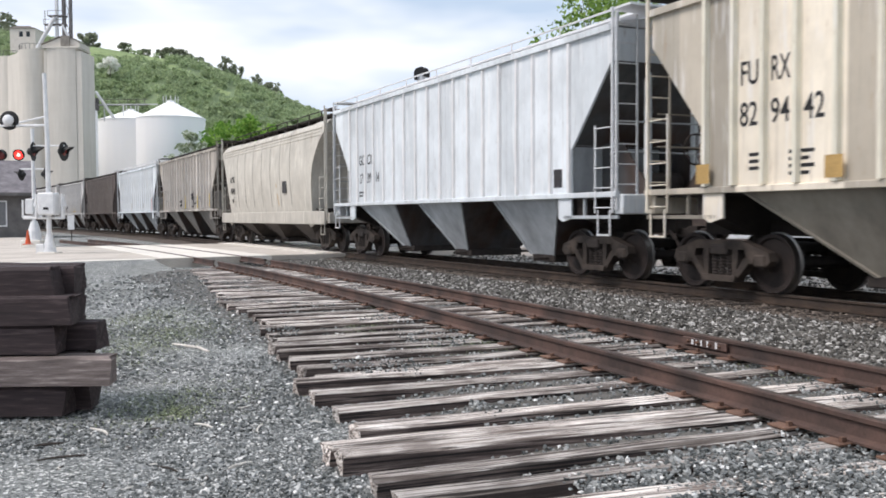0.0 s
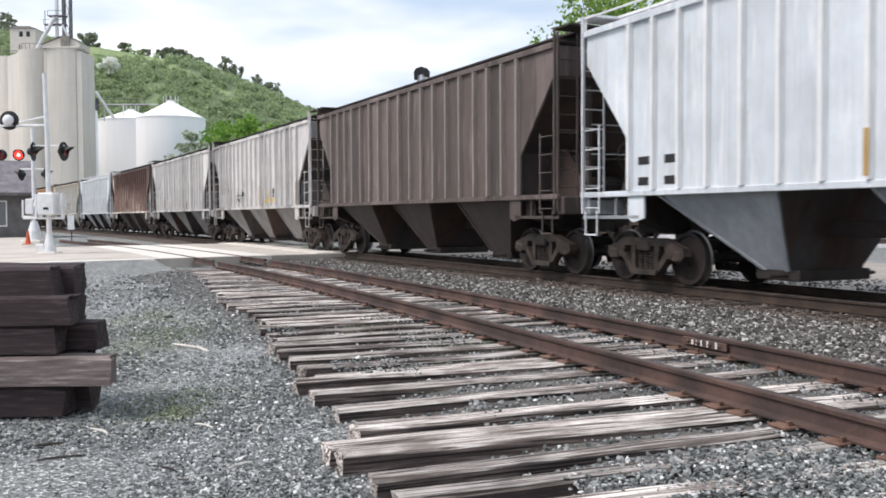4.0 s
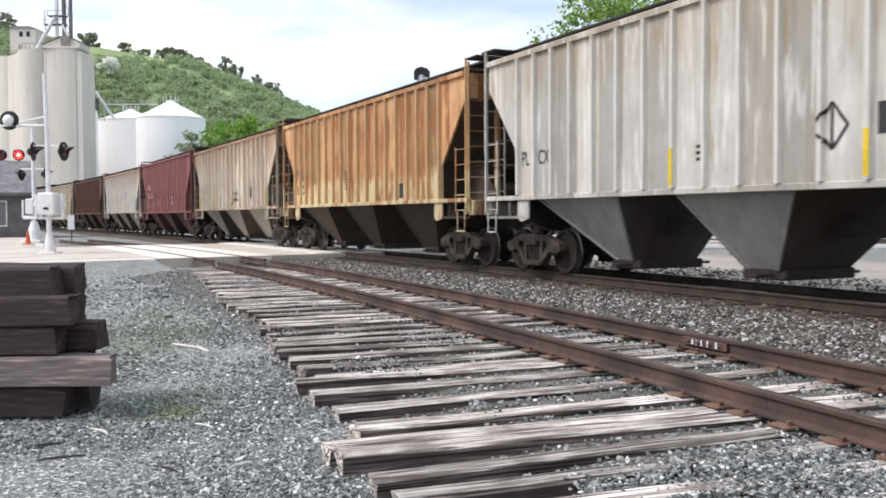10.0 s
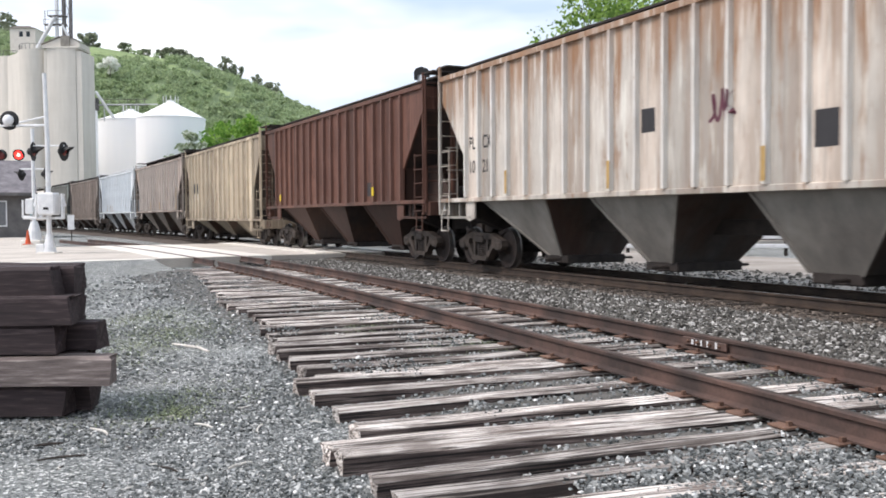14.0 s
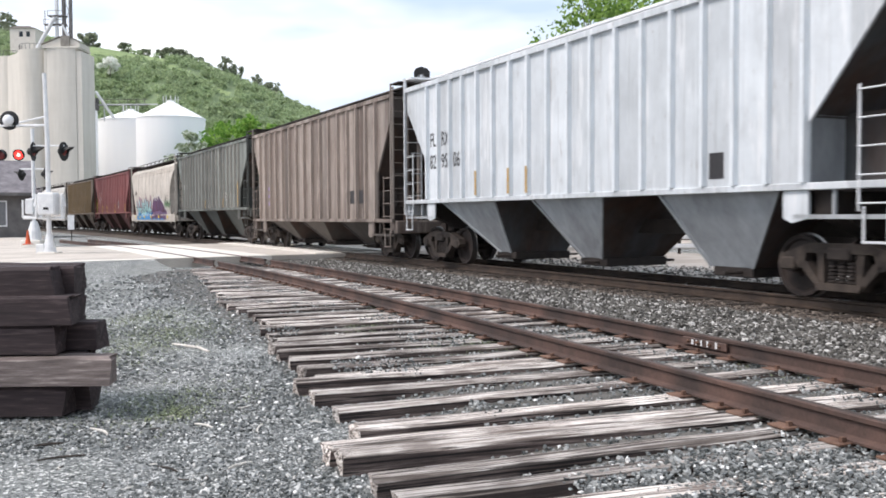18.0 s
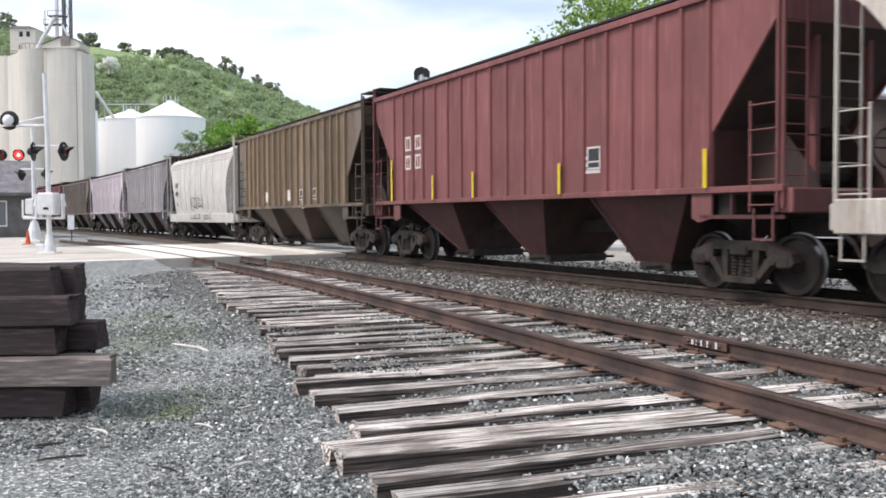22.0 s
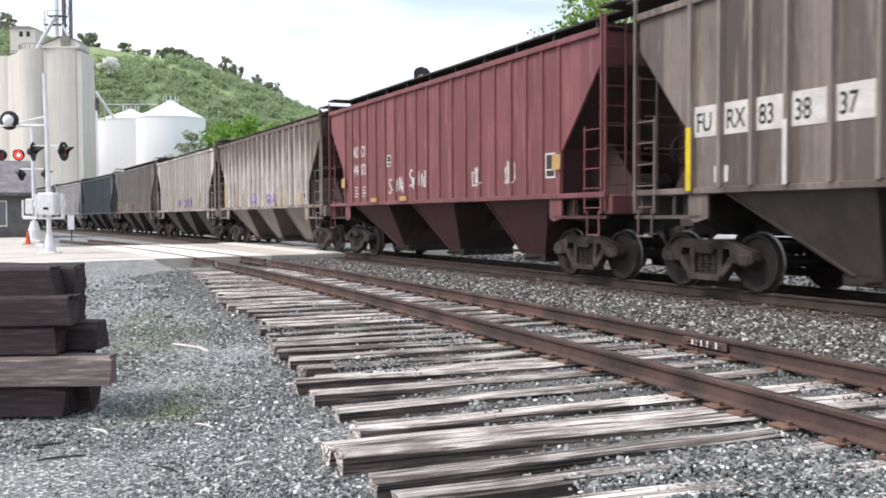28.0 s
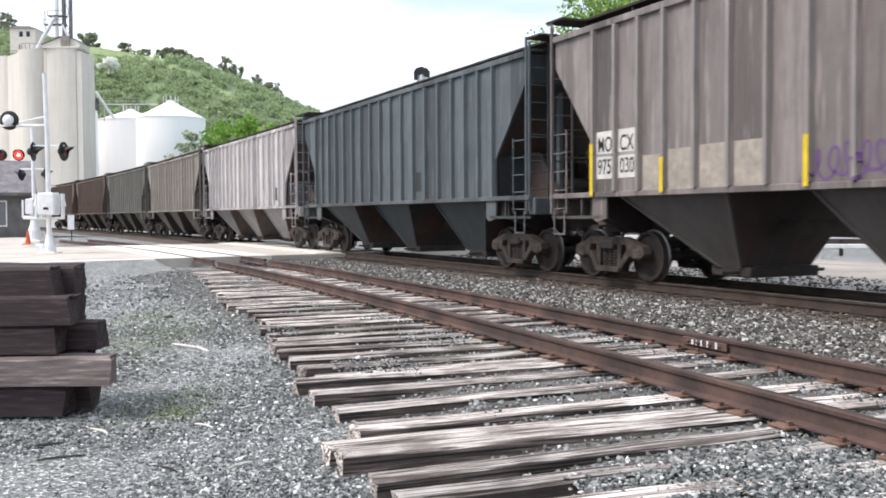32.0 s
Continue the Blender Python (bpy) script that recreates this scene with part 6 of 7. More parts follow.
# style, paint, label, extra options: one row per car, leading car first.
CARS = [
    ("rib", dict(base=C(228, 219, 202), rust=0.08, dirt=0.25, streak=0.12, rust_col=(160, 130, 96)), "cream covered hopper railcar with black lettering and light rust", dict(ribs=20, bay=0.42)),
    ("rib", dict(base=C(226, 233, 237), rust=0.03, dirt=0.1, streak=0.06), "clean white covered hopper railcar with white ladders", dict(bright=True, bay=0.7, rail=True, proud=0.05)),
    ("round", dict(base=C(200, 196, 186), rust=0.1, dirt=0.25, streak=0.2, rust_col=(156, 130, 104)), "dusty cream smooth-sided covered hopper railcar", {}),
    ("rib", dict(seam=0.45, base=C(202, 197, 190), rust=0.22, dirt=0.3, streak=0.35, rust_col=(150, 136, 118), top=0.3), "grey covered hopper railcar streaked with grime", dict(rib=C(206, 200, 194), bay=0.5)),
    ("rib", dict(base=C(222, 230, 236), rust=0.08, dirt=0.12, streak=0.1, rust_col=(176, 160, 128)), "pale blue-white covered hopper railcar", dict(bright=True, rail=True)),
    ("rib", dict(base=C(112, 100, 96), rust=0.3, dirt=0.35, streak=0.4, rust_col=(84, 72, 68)), "dark brown-grey ribbed covered hopper railcar", dict(rib=C(150, 140, 134))),
    ("rib", dict(base=C(198, 196, 194), rust=0.12, dirt=0.3, streak=0.4), "light grey covered hopper railcar with scrawled graffiti", {}),
    ("rib", dict(base=C(208, 205, 202), rust=0.1, dirt=0.25, streak=0.2, rust_col=(150, 140, 130)), "light grey ribbed covered hopper railcar with rust at the top", dict(ribs=19, bay=0.36, rib=C(214, 211, 208))),
    ("rib", dict(seam=0.35, base=C(236, 227, 217), rust=0.2, dirt=0.1, streak=0.25, rust_col=(66, 42, 36), top=0.95, drip=(0.53, 0.66), lean=0.034), "dark rusty brown covered hopper railcar with worn white patches", dict(bay=0.08, rib=C(150, 120, 108))),
    ("rib", dict(base=C(223, 230, 234), rust=0.02, dirt=0.12, streak=0.06), "white covered hopper railcar with a rusty vertical stripe", dict(bright=True, rail=True)),
    ("rib", dict(seam=0.3, base=C(204, 202, 195), rust=0.25, dirt=0.25, streak=0.2, rust_col=(158, 134, 98), top=0.45), "off-white covered hopper railcar with rust streaks", {}),
    ("rib", dict(base=C(192, 152, 108), rust=0.7, dirt=0.2, streak=0.3, rust_col=(148, 92, 56), low=(C(206, 192, 150), 2.3)), "orange-rusted covered hopper railcar", dict(bay=0.08)),
    ("rib", dict(seam=0.55, base=C(200, 190, 174), rust=0.5, dirt=0.28, streak=0.35, rust_col=(138, 98, 64), top=0.8), "grey-white covered hopper railcar stained with rust", {}),
    ("rib", dict(base=C(134, 80, 80), rust=0.08, dirt=0.3, streak=0.12, rust_col=(92, 46, 42)), "dull red covered hopper railcar with white lettering", dict(ribs=19, rib=C(133, 79, 79), proud=0.045, patch=0.92, bay=0.42, size=dict(zs=1.53, zt=4.72))),
    ("rib", dict(seam=0.5, base=C(206, 199, 189), rust=0.34, dirt=0.25, streak=0.3, rust_col=(144, 104, 72), top=0.8), "off-white ribbed covered hopper railcar with rusty ribs", dict(rib=C(222, 218, 211))),
    ("rib", dict(base=C(102, 68, 56), rust=0.5, dirt=0.3, streak=0.5, rust_col=(78, 46, 36)), "rusty brown covered hopper railcar", {}),
    ("tall", dict(seam=0.5, base=C(192, 178, 156), rust=0.3, dirt=0.35, streak=0.4), "tan covered hopper railcar with deep sides", {}),
    ("rib", dict(seam=0.6, base=C(176, 164, 154), rust=0.42, dirt=0.3, streak=0.45, rust_col=(116, 90, 80)), "mauve-grey covered hopper railcar blotched with rust", dict(walk=0.42, bay=0.4, rib=C(202, 192, 184))),
    ("rib", dict(base=C(212, 218, 222), rust=0.05, dirt=0.15, streak=0.12), "white ribbed covered hopper railcar", dict(bright=True, bay=0.7)),
    ("tall", dict(seam=0.75, base=C(156, 145, 137), rust=0.3, dirt=0.35, streak=0.45, rust_col=(104, 84, 74)), "dusty brown-grey covered hopper railcar with deep sides", dict(patch=0.4, rib=C(168, 154, 144), bay=0.3)),
    ("rib", dict(seam=0.6, base=C(122, 126, 122), rust=0.25, dirt=0.35, streak=0.4, rust_col=(78, 84, 78), fade=C(106, 112, 108)), "dark green-grey covered hopper railcar with pale ribs", dict(rib=C(158, 155, 148), patch=0.42)),
    ("round", dict(base=C(200, 192, 182), rust=0.24, dirt=0.28, streak=0.25, rust_col=(150, 122, 106)), "smooth-sided cream hopper railcar with large blue and purple graffiti", {}),
    ("rib", dict(base=C(133, 81, 81), rust=0.08, dirt=0.3, streak=0.12, rust_col=(92, 44, 40)), "red covered hopper railcar with faded white lettering", dict(ribs=19, rib=C(133, 79, 79), proud=0.045, patch=0.92, bay=0.42)),
    ("rib", dict(seam=0.5, base=C(116, 102, 90), rust=0.35, dirt=0.35, streak=0.35, rust_col=(92, 70, 58)), "olive-brown covered hopper railcar with yellowed ribs", dict(rib=C(140, 119, 90))),
    ("round", dict(base=C(205, 201, 195), rust=0.1, dirt=0.22, streak=0.12, rust_col=(164, 140, 118)), "off-white smooth-sided covered hopper railcar with scrawled graffiti", {}),
    ("rib", dict(seam=0.5, base=C(166, 160, 162), rust=0.2, dirt=0.3, streak=0.4, rust_col=(118, 104, 100)), "mid-grey ribbed covered hopper railcar", dict(bay=0.36, rib=C(196, 190, 192))),
    ("rib", dict(seam=0.3, base=C(224, 212, 216), rust=0.15, dirt=0.25, streak=0.35), "pinkish white ribbed covered hopper railcar", {}),
    ("rib", dict(seam=0.5, base=C(128, 116, 109), rust=0.3, dirt=0.35, streak=0.45, rust_col=(82, 68, 60)), "dark brown-grey covered hopper railcar with white number panels", {}),
    ("rib", dict(base=C(131, 79, 81), rust=0.08, dirt=0.35, streak=0.12, rust_col=(96, 50, 48)), "red covered hopper railcar with white scrawls", dict(ribs=19, rib=C(133, 79, 79), proud=0.045, walk=0.42, patch=0.92, bay=0.42)),
    ("rib", dict(seam=0.75, base=C(172, 162, 152), rust=0.6, dirt=0.35, streak=0.7, rust_col=(88, 72, 64), top=0.9, drip=(0.58, 0.76)), "grey-white covered hopper railcar with dark streaks", dict(rib=C(226, 219, 212))),
    ("rib", dict(seam=0.45, base=C(194, 186, 178), rust=0.28, dirt=0.35, streak=0.35, rust_col=(134, 116, 104)), "light grey ribbed covered hopper railcar with small purple graffiti", dict(ribs=19, bay=0.22, rib=C(208, 200, 192))),
    ("rib", dict(seam=0.6, base=C(132, 125, 122), rust=0.3, dirt=0.3, streak=0.4, rust_col=(106, 95, 92)), "grey covered hopper railcar with yellow reflectors and number panels", dict(walk=0.38, bay=0.36, size=dict(zt=4.68))),
    ("rib", dict(base=C(84, 94, 98), rust=0.2, dirt=0.35, streak=0.4, rust_col=(62, 58, 60)), "dark slate-green covered hopper railcar", {}),
    ("rib", dict(seam=0.4, base=C(180, 177, 177), rust=0.15, dirt=0.35, streak=0.4), "light grey ribbed covered hopper railcar", {}),
    ("rib", dict(base=C(142, 136, 128), rust=0.3, dirt=0.4, streak=0.5), "grey-brown ribbed covered hopper railcar", {}),
    ("rib", dict(base=C(116, 116, 110), rust=0.3, dirt=0.4, streak=0.5), "dark grey ribbed covered hopper railcar", {}),
    ("rib", dict(base=C(104, 88, 78), rust=0.4, dirt=0.4, streak=0.5), "brown ribbed covered hopper railcar", {}),
    ("rib", dict(base=C(98, 82, 74), rust=0.4, dirt=0.4, streak=0.5), "dark brown ribbed covered hopper railcar", {}),
]
TRAIN = []
for index, (style, coat, label, opt) in enumerate(CARS):
    front, rear = JOINTS[index], JOINTS[index + 1]
    L = front - rear
    car = thing("hopper_car", label, "railcar", group="freight train")
    if style != "round":
        bays = 2 * (L / 2 - (1.95 if style == "rib" else 1.65))
        coat = dict(coat, panel=(bays / 2, bays / (opt.get("ribs", 18 if style == "rib" else 16) - 1), 3.1 * index, opt.get("patch", 0.95 if opt.get("bright") else 0.6)))
    paint = car_paint("car_paint", **coat)
    key = index
    lad = WHITE if opt.get("bright") else None
    # posts: cleaner paint, lightened for the sun they catch where no colour is given
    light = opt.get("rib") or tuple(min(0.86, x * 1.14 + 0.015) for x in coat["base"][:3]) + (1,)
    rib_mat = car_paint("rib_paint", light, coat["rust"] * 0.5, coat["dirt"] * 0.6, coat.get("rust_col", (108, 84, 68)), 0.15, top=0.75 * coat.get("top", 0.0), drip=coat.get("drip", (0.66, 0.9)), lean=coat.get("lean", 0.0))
    # bay darkens the body colour for the shade underneath as well as dirt
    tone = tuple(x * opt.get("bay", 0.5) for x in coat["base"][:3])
    under = mottled("shaded_underside_paint", tone + (1,), tuple(0.6 * x + 0.32 * d for x, d in zip(tone, lin(70, 58, 50))) + (1,), 0.9, 0.8, 0.0, 0.1, (1, 1, 0.5), 3.0, mid=(0.4, 0.7))
    # end sheets, gussets, cross slopes: brown dust, with their shade painted in
    grime = mottled("grimy_shaded_paint", tuple(0.1 * x + 0.02 for x in coat["base"][:3]) + (1,), lin(76, 56, 47), 1.1, 0.85, 0.0, 0.1, (1, 1, 0.4), 4.0)
    if style == "round":
        rounded_car(car, L, paint, key, car_paint("seam_paint", tuple(x * 0.6 for x in coat["base"][:3]) + (1,), 0.4, 0.5, (96, 76, 64), 0.6))
    elif style == "tall":
        ribbed_car(car, L, paint, key, zs=1.1, cut=1.6, zk=2.45, ribs=opt.get("ribs", 16), under=under, rib_mat=rib_mat, grime=grime)
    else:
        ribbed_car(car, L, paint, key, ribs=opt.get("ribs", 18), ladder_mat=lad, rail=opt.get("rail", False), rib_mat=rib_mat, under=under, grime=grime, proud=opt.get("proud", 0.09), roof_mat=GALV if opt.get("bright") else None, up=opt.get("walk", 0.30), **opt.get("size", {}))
    TRAIN.append((car, (front + rear) / 2, L / 2 - 1.85))


# ---- markings on the cars ----
INK = plain("black_lettering", lin(34, 34, 36), 0.7)
CHALK = plain("white_lettering", lin(224, 220, 216), 0.7)
PANEL_WHITE = plain("white_number_panel", lin(222, 218, 212), 0.7)
PLATE_DARK = plain("dark_data_plate", lin(52, 50, 52), 0.6)
SPRAY = {"cyan": plain("pale_cyan_spray", lin(168, 216, 218), 0.6), "blue": plain("blue_spray", lin(66, 142, 200), 0.6), "purple": mottled("purple_spray", lin(72, 48, 80), lin(104, 68, 104), 1.5, 0.6),
         "violet": plain("violet_spray", lin(112, 82, 128), 0.6), "maroon": plain("maroon_spray", lin(104, 52, 68), 0.6), "black": plain("black_spray", lin(30, 28, 34), 0.6), "white": plain("white_spray", lin(236, 234, 232), 0.6),
         "lilac": plain("lilac_spray", lin(150, 128, 176), 0.6), "green": plain("green_spray", lin(92, 132, 92), 0.6), "mauve": plain("mauve_haze_spray", lin(166, 138, 146), 0.7), "yellow": plain("yellow_spray", lin(226, 192, 40), 0.6)}


def flat_side(z, x=0.0):
    return -1.5045


def bulged_side(z, x=0.0):
    pts = [(1.41, 1.478), (1.6, 1.50), (2.3, 1.57), (3.0, 1.60), (3.7, 1.57), (4.25, 1.49)]
    if z <= 1.41:
        return -1.5755
    for (z0, w0), (z1, w1) in zip(pts, pts[1:]):
        if z <= z1:
            return -(w0 + (w1 - w0) * (z - z0) / (z1 - z0)) - 0.006
    return -1.36


def ribbon(points, width, depth=0.0, side=flat_side):
    """A painted stroke along points (x, z) of the car's side."""
    fm = Form()
    v, f = [], []
    for i, (x, z) in enumerate(points):
        a, b = points[max(0, i - 1)], points[min(len(points) - 1, i + 1)]
        dx, dz = b[0] - a[0], b[1] - a[1]
        d = math.hypot(dx, dz) or 1
        w = width * (0.55 if i in (0, len(points) - 1) else 1.0) / 2
        for k in (-1, 1):
            px, pz = x - k * w * dz / d, z + k * w * dx / d
            v.append((px, side(pz, px) - depth, pz))
    f = [(2 * i, 2 * i + 1, 2 * i + 3, 2 * i + 2) for i in range(len(points) - 1)]
    return fm.add(v, f)


def band(x0, x1, low, high, depth=0.0, side=flat_side, n=40, m=5):
    """A painted field between two edges low(x) and high(x)."""
    v, f = [], []
    for i in range(n + 1):
        x = x0 + (x1 - x0) * i / n
        for j in range(m + 1):
            z = low(x) + (high(x) - low(x)) * j / m
            v.append((x, side(z, x) - depth, z))
    w = m + 1
    f = [(i * w + j, i * w + j + 1, (i + 1) * w + j + 1, (i + 1) * w + j) for i in range(n) for j in range(m)]
    return Form().add(v, f)


def curl(rng, x, z, w, h, turns=5):
    """A loose looping pen line that fits a box."""
    high = [rng.uniform(0.35, 1.0) for _ in range(turns + 2)]
    roll = [rng.choice((0.12, 0.35, 0.5, 0.62)) for _ in range(turns + 2)]
    pts, n = [], turns * 40
    for i in range(n + 1):
        t = turns * i / n
        k, q = int(t), t - int(t)
        q = q * q * (3 - 2 * q)
        tall, loop = high[k] * (1 - q) + high[k + 1] * q, roll[k] * (1 - q) + roll[k + 1] * q
        pts.append((x + w * i / n + loop * w / turns * math.sin(6.2832 * t), z + 0.25 * h * (1 - tall) + h * tall * (0.5 - 0.5 * math.cos(6.2832 * t)) + 0.12 * h * i / n))
    return pts


def tail(index):
    """x of the foot of the side's trailing edge."""
    return -((JOINTS[index] - JOINTS[index + 1]) / 2 - (1.6 if CARS[index][0] == "tall" else 1.9))


def rib_count(index):
    return CARS[index][3].get("ribs", 16 if CARS[index][0] == "tall" else 18)


def post_x(index, k):
    """x of the k-th post from the trailing edge."""
    return rib_x(-tail(index) - 0.05, rib_count(index), k)


def rib_gap(index):
    return 2 * (-tail(index) - 0.05) / 16


def near_post(index, x):
    """The post nearest to x."""
    return min((post_x(index, k) for k in range(rib_count(index))), key=lambda p: abs(p - x))


def panel_at(index, x):
    """Where a plate starts in the panel that holds x, and how wide it may be."""
    k = max(q for q in range(rib_count(index) - 1) if post_x(index, q) <= x + 0.2 or q == 0)
    return post_x(index, k) + 0.1, post_x(index, k + 1) - post_x(index, k) - 0.24


def posted_side(index):
    """The side with its outside posts, so that paint runs over them."""
    def side(z, x=0.0):
        return -1.5935 if abs(near_post(index, x) - x) < 0.052 else -1.5045
    return side


def mark(index, rows, mat, size=0.36, start=0.14, panels=None):
    """Rows of lettering, each (z, groups); every group sits between two ribs."""
    car = TRAIN[index][0]
    for z, groups in rows:
        for k, text in enumerate(groups):
            if not text:
                continue
            step = post_x(index, k + 1) - post_x(index, k)
            x = post_x(index, k) + 0.09
            if panels:
                part("number_panel", Form().bevel_box(x - 0.06, x + step - 0.2, -1.508, -1.501, z - 0.09, z + size + 0.09, 0.002), panels, car, "white painted number panel")
            letters(text, size, mat, car, pose(x, -1.5095 if panels else -1.503, z, 90, 0, 0), 0.74, step - 0.24)


def bars(index, x, z, rows, length, mat, h=0.05, gap=0.1):
    """Small lines of writing that cannot be read."""
    fm = Form()
    for k in range(rows):
        fm.box(x, x + length * (1.0 if k % 2 == 0 else 0.8), -1.5045, -1.501, z - k * gap - h, z - k * gap)
    part("small_print", fm, mat, TRAIN[index][0], "small unreadable lettering")


def reflectors(index, places, mat, h=0.55, z=1.68, w=0.09, y=-1.594):
    """Upright reflector strips on the ribs; places count ribs from the trailing edge."""
    for k in places:
        x = near_post(index, tail(index) + 0.05 + rib_gap(index) * k)
        part("reflector", Form().box(x - w / 2, x + w / 2, y - 0.003, y, z, z + h), mat, TRAIN[index][0], "upright yellow reflector strip")


def data_plate(index, k, z=1.95, w=0.42, h=0.42, framed=True):
    car = TRAIN[index][0]
    x, room = panel_at(index, tail(index) + 0.12 + rib_gap(index) * k)
    w = min(w, room)
    p = part("data_plate", Form().box(x, x + w, -1.505, -1.501, z, z + h), PLATE_DARK, car, "dark data plate")
    if framed:
        fr = Form()
        for a, b, c, d in ((0, w, 0, 0.035), (0, w, h - 0.035, h), (0, 0.035, 0, h), (w - 0.035, w, 0, h), (0, w, h * 0.3, h * 0.3 + 0.03)):
            fr.box(x + a, x + b, -1.5075, -1.5045, z + c, z + d)
        part("plate_border", fr, CHALK, car, "white plate border")
    return p


mark(0, [(3.1, ["", "FU", "RX"]), (2.5, ["", "82", "94", "42"])], INK, 0.36)
bars(0, tail(0) + 0.95, 2.1, 3, 0.35, INK), bars(0, tail(0) + 1.72, 2.1, 4, 0.45, INK)
reflectors(0, [0, 3, 5], AMBER, 0.3, 1.68, 0.3)
mark(1, [(2.75, ["", "GC", "CX"]), (2.2, ["", "17", "39", "14"])], INK, 0.3)
bars(1, tail(1) + 0.8, 1.95, 2, 0.35, INK)
data_plate(1, 17, 1.75, 0.3, 0.36, False)
mark(3, [(2.55, ["PL", "CX"]), (2.05, ["180", "434"])], INK, 0.34)
reflectors(3, [0], AMBER, 1.0, 1.66)
reflectors(3, [8.5, 12, 15.6], YELLOW, 0.7)
data_plate(3, 11, 1.85, 0.42, 0.5, False), data_plate(3, 12.2, 1.95)
bars(4, tail(4) + 0.25, 2.2, 2, 0.35, INK, 0.14, 0.35), bars(4, tail(4) + 0.95, 2.2, 2, 0.35, INK, 0.14, 0.35)
data_plate(4, 11.2, 1.85, 0.34, 0.4), bars(4, tail(4) + 8.3, 2.2, 4, 0.45, INK, 0.03, 0.09)
reflectors(4, [7], AMBER, 0.6), reflectors(4, [16], plain("red_reflector", lin(214, 60, 50), 0.5), 0.9, 1.6, 0.07)
mark(6, [(2.75, ["PR", "OX"]), (2.3, ["82", "70", "68"])], INK, 0.32)
reflectors(6, [3, 9, 15.8], AMBER, 0.8), data_plate(6, 11.2, 1.95)
mark(7, [(2.95, ["FU", "RX"]), (2.45, ["82", "61", "14"])], INK, 0.34)
reflectors(7, [0, 3.8, 9], AMBER, 0.6), data_plate(7, 11, 1.7, 0.3, 0.36, False)
mark(8, [(2.2, ["PL", "X"]), (1.8, ["14", "85"])], INK, 0.3)
data_plate(8, 6, 2.0, 0.4, 0.4, False), data_plate(8, 7, 1.9, 0.42, 0.6, False), data_plate(8, 13.5, 1.7, 0.3, 0.45)
for _k, _w in enumerate((0.5, 0.42, 0.5, 0.4, 0.5, 0.45)):
    part("worn_lettering", Form().box(tail(8) + 2.3 + rib_gap(8) * _k, tail(8) + 2.36 + rib_gap(8) * _k, -1.5045, -1.501, 3.62, 4.02).box(tail(8) + 2.36 + rib_gap(8) * _k, tail(8) + 2.3 + _w * 0.6 + rib_gap(8) * _k, -1.5045, -1.501, 3.95 - 0.15 * (_k % 2), 4.02 - 0.15 * (_k % 2)), INK, TRAIN[8][0], "worn dark letter strokes")
mark(9, [(2.6, ["M", "PX"]), (1.75, ["14", "10"])], INK, 0.34)
data_plate(9, 2.1, 2.55, 0.36, 0.5, False), data_plate(9, 12.5, 1.8, 0.34, 0.4)
reflectors(9, [4.5, 7], AMBER, 0.14, 1.68, 0.4)
part("rust_stripe", Form().box(tail(9) + 5.3, tail(9) + 5.52, -1.5045, -1.501, 1.62, 4.3), mottled("rusty_stripe", lin(150, 104, 74), lin(178, 132, 100), 3.0), TRAIN[9][0], "long rusty vertical stripe")
mark(10, [(2.25, ["PL", "CX"])], INK, 0.3), reflectors(10, [6.5, 11], YELLOW, 0.6), data_plate(10, 11.8, 2.2, 0.36, 0.4, False)
bars(10, tail(10) + 5.6, 2.3, 3, 0.25, INK)
mark(11, [(2.55, ["PT", "LX"]), (2.0, ["154", "27"])], INK, 0.34), data_plate(11, 13, 1.7, 0.28, 0.4, False), bars(11, tail(11) + 5.2, 2.6, 6, 0.45, INK, 0.035, 0.1)
mark(12, [(2.4, ["PL", "CX"]), (1.95, ["21", "97", "4"])], INK, 0.32), reflectors(12, [0, 4.5, 15.8], YELLOW, 0.7), data_plate(12, 13, 2.0, 0.5, 0.5, False)
mark(13, [(3.0, ["", "FU", "RX"]), (2.45, ["", "82", "62", "55"])], CHALK, 0.34)
bars(13, tail(13) + 0.95, 2.15, 3, 0.3, CHALK), bars(13, tail(13) + 1.7, 2.15, 3, 0.3, CHALK), bars(13, tail(13) + 3.0, 2.2, 4, 0.35, CHALK, 0.03, 0.06), bars(13, tail(13) + 4.6, 2.2, 4, 0.35, CHALK, 0.03, 0.06)
reflectors(13, [0, 2, 4, 6.5, 9.5], AMBER, 0.62, 1.75), data_plate(13, 10.6, 2.0)
mark(14, [(2.75, ["PL", "CX"]), (2.2, ["10", "21"])], INK, 0.3), reflectors(14, [3, 7.5, 12], AMBER, 0.5), data_plate(14, 8.4, 2.6, 0.36, 0.4, False), data_plate(14, 13.6, 2.1, 0.4, 0.5, False)
reflectors(15, [1, 13.6], YELLOW, 0.25, 1.8, 0.16), data_plate(15, 12.6, 1.8, 0.3, 0.4, False)
mark(16, [(2.55, ["", "IT", "FX"])], INK, 0.34, panels=PLATE_DARK), mark(16, [(2.1, ["", "348", "002"])], CHALK, 0.32)
data_plate(17, 14.5, 1.9, 0.34, 0.5, False), data_plate(17, 10.5, 1.8, 0.4, 0.34, False), reflectors(17, [6, 9], AMBER, 0.5), reflectors(17, [16], AMBER, 1.3, 1.66)
mark(18, [(2.95, ["FU", "RX"]), (2.4, ["82", "95", "06"])], INK, 0.36), reflectors(18, [3.5, 5.8, 7], AMBER, 0.55), data_plate(18, 13.2, 1.75, 0.32, 0.4, False)
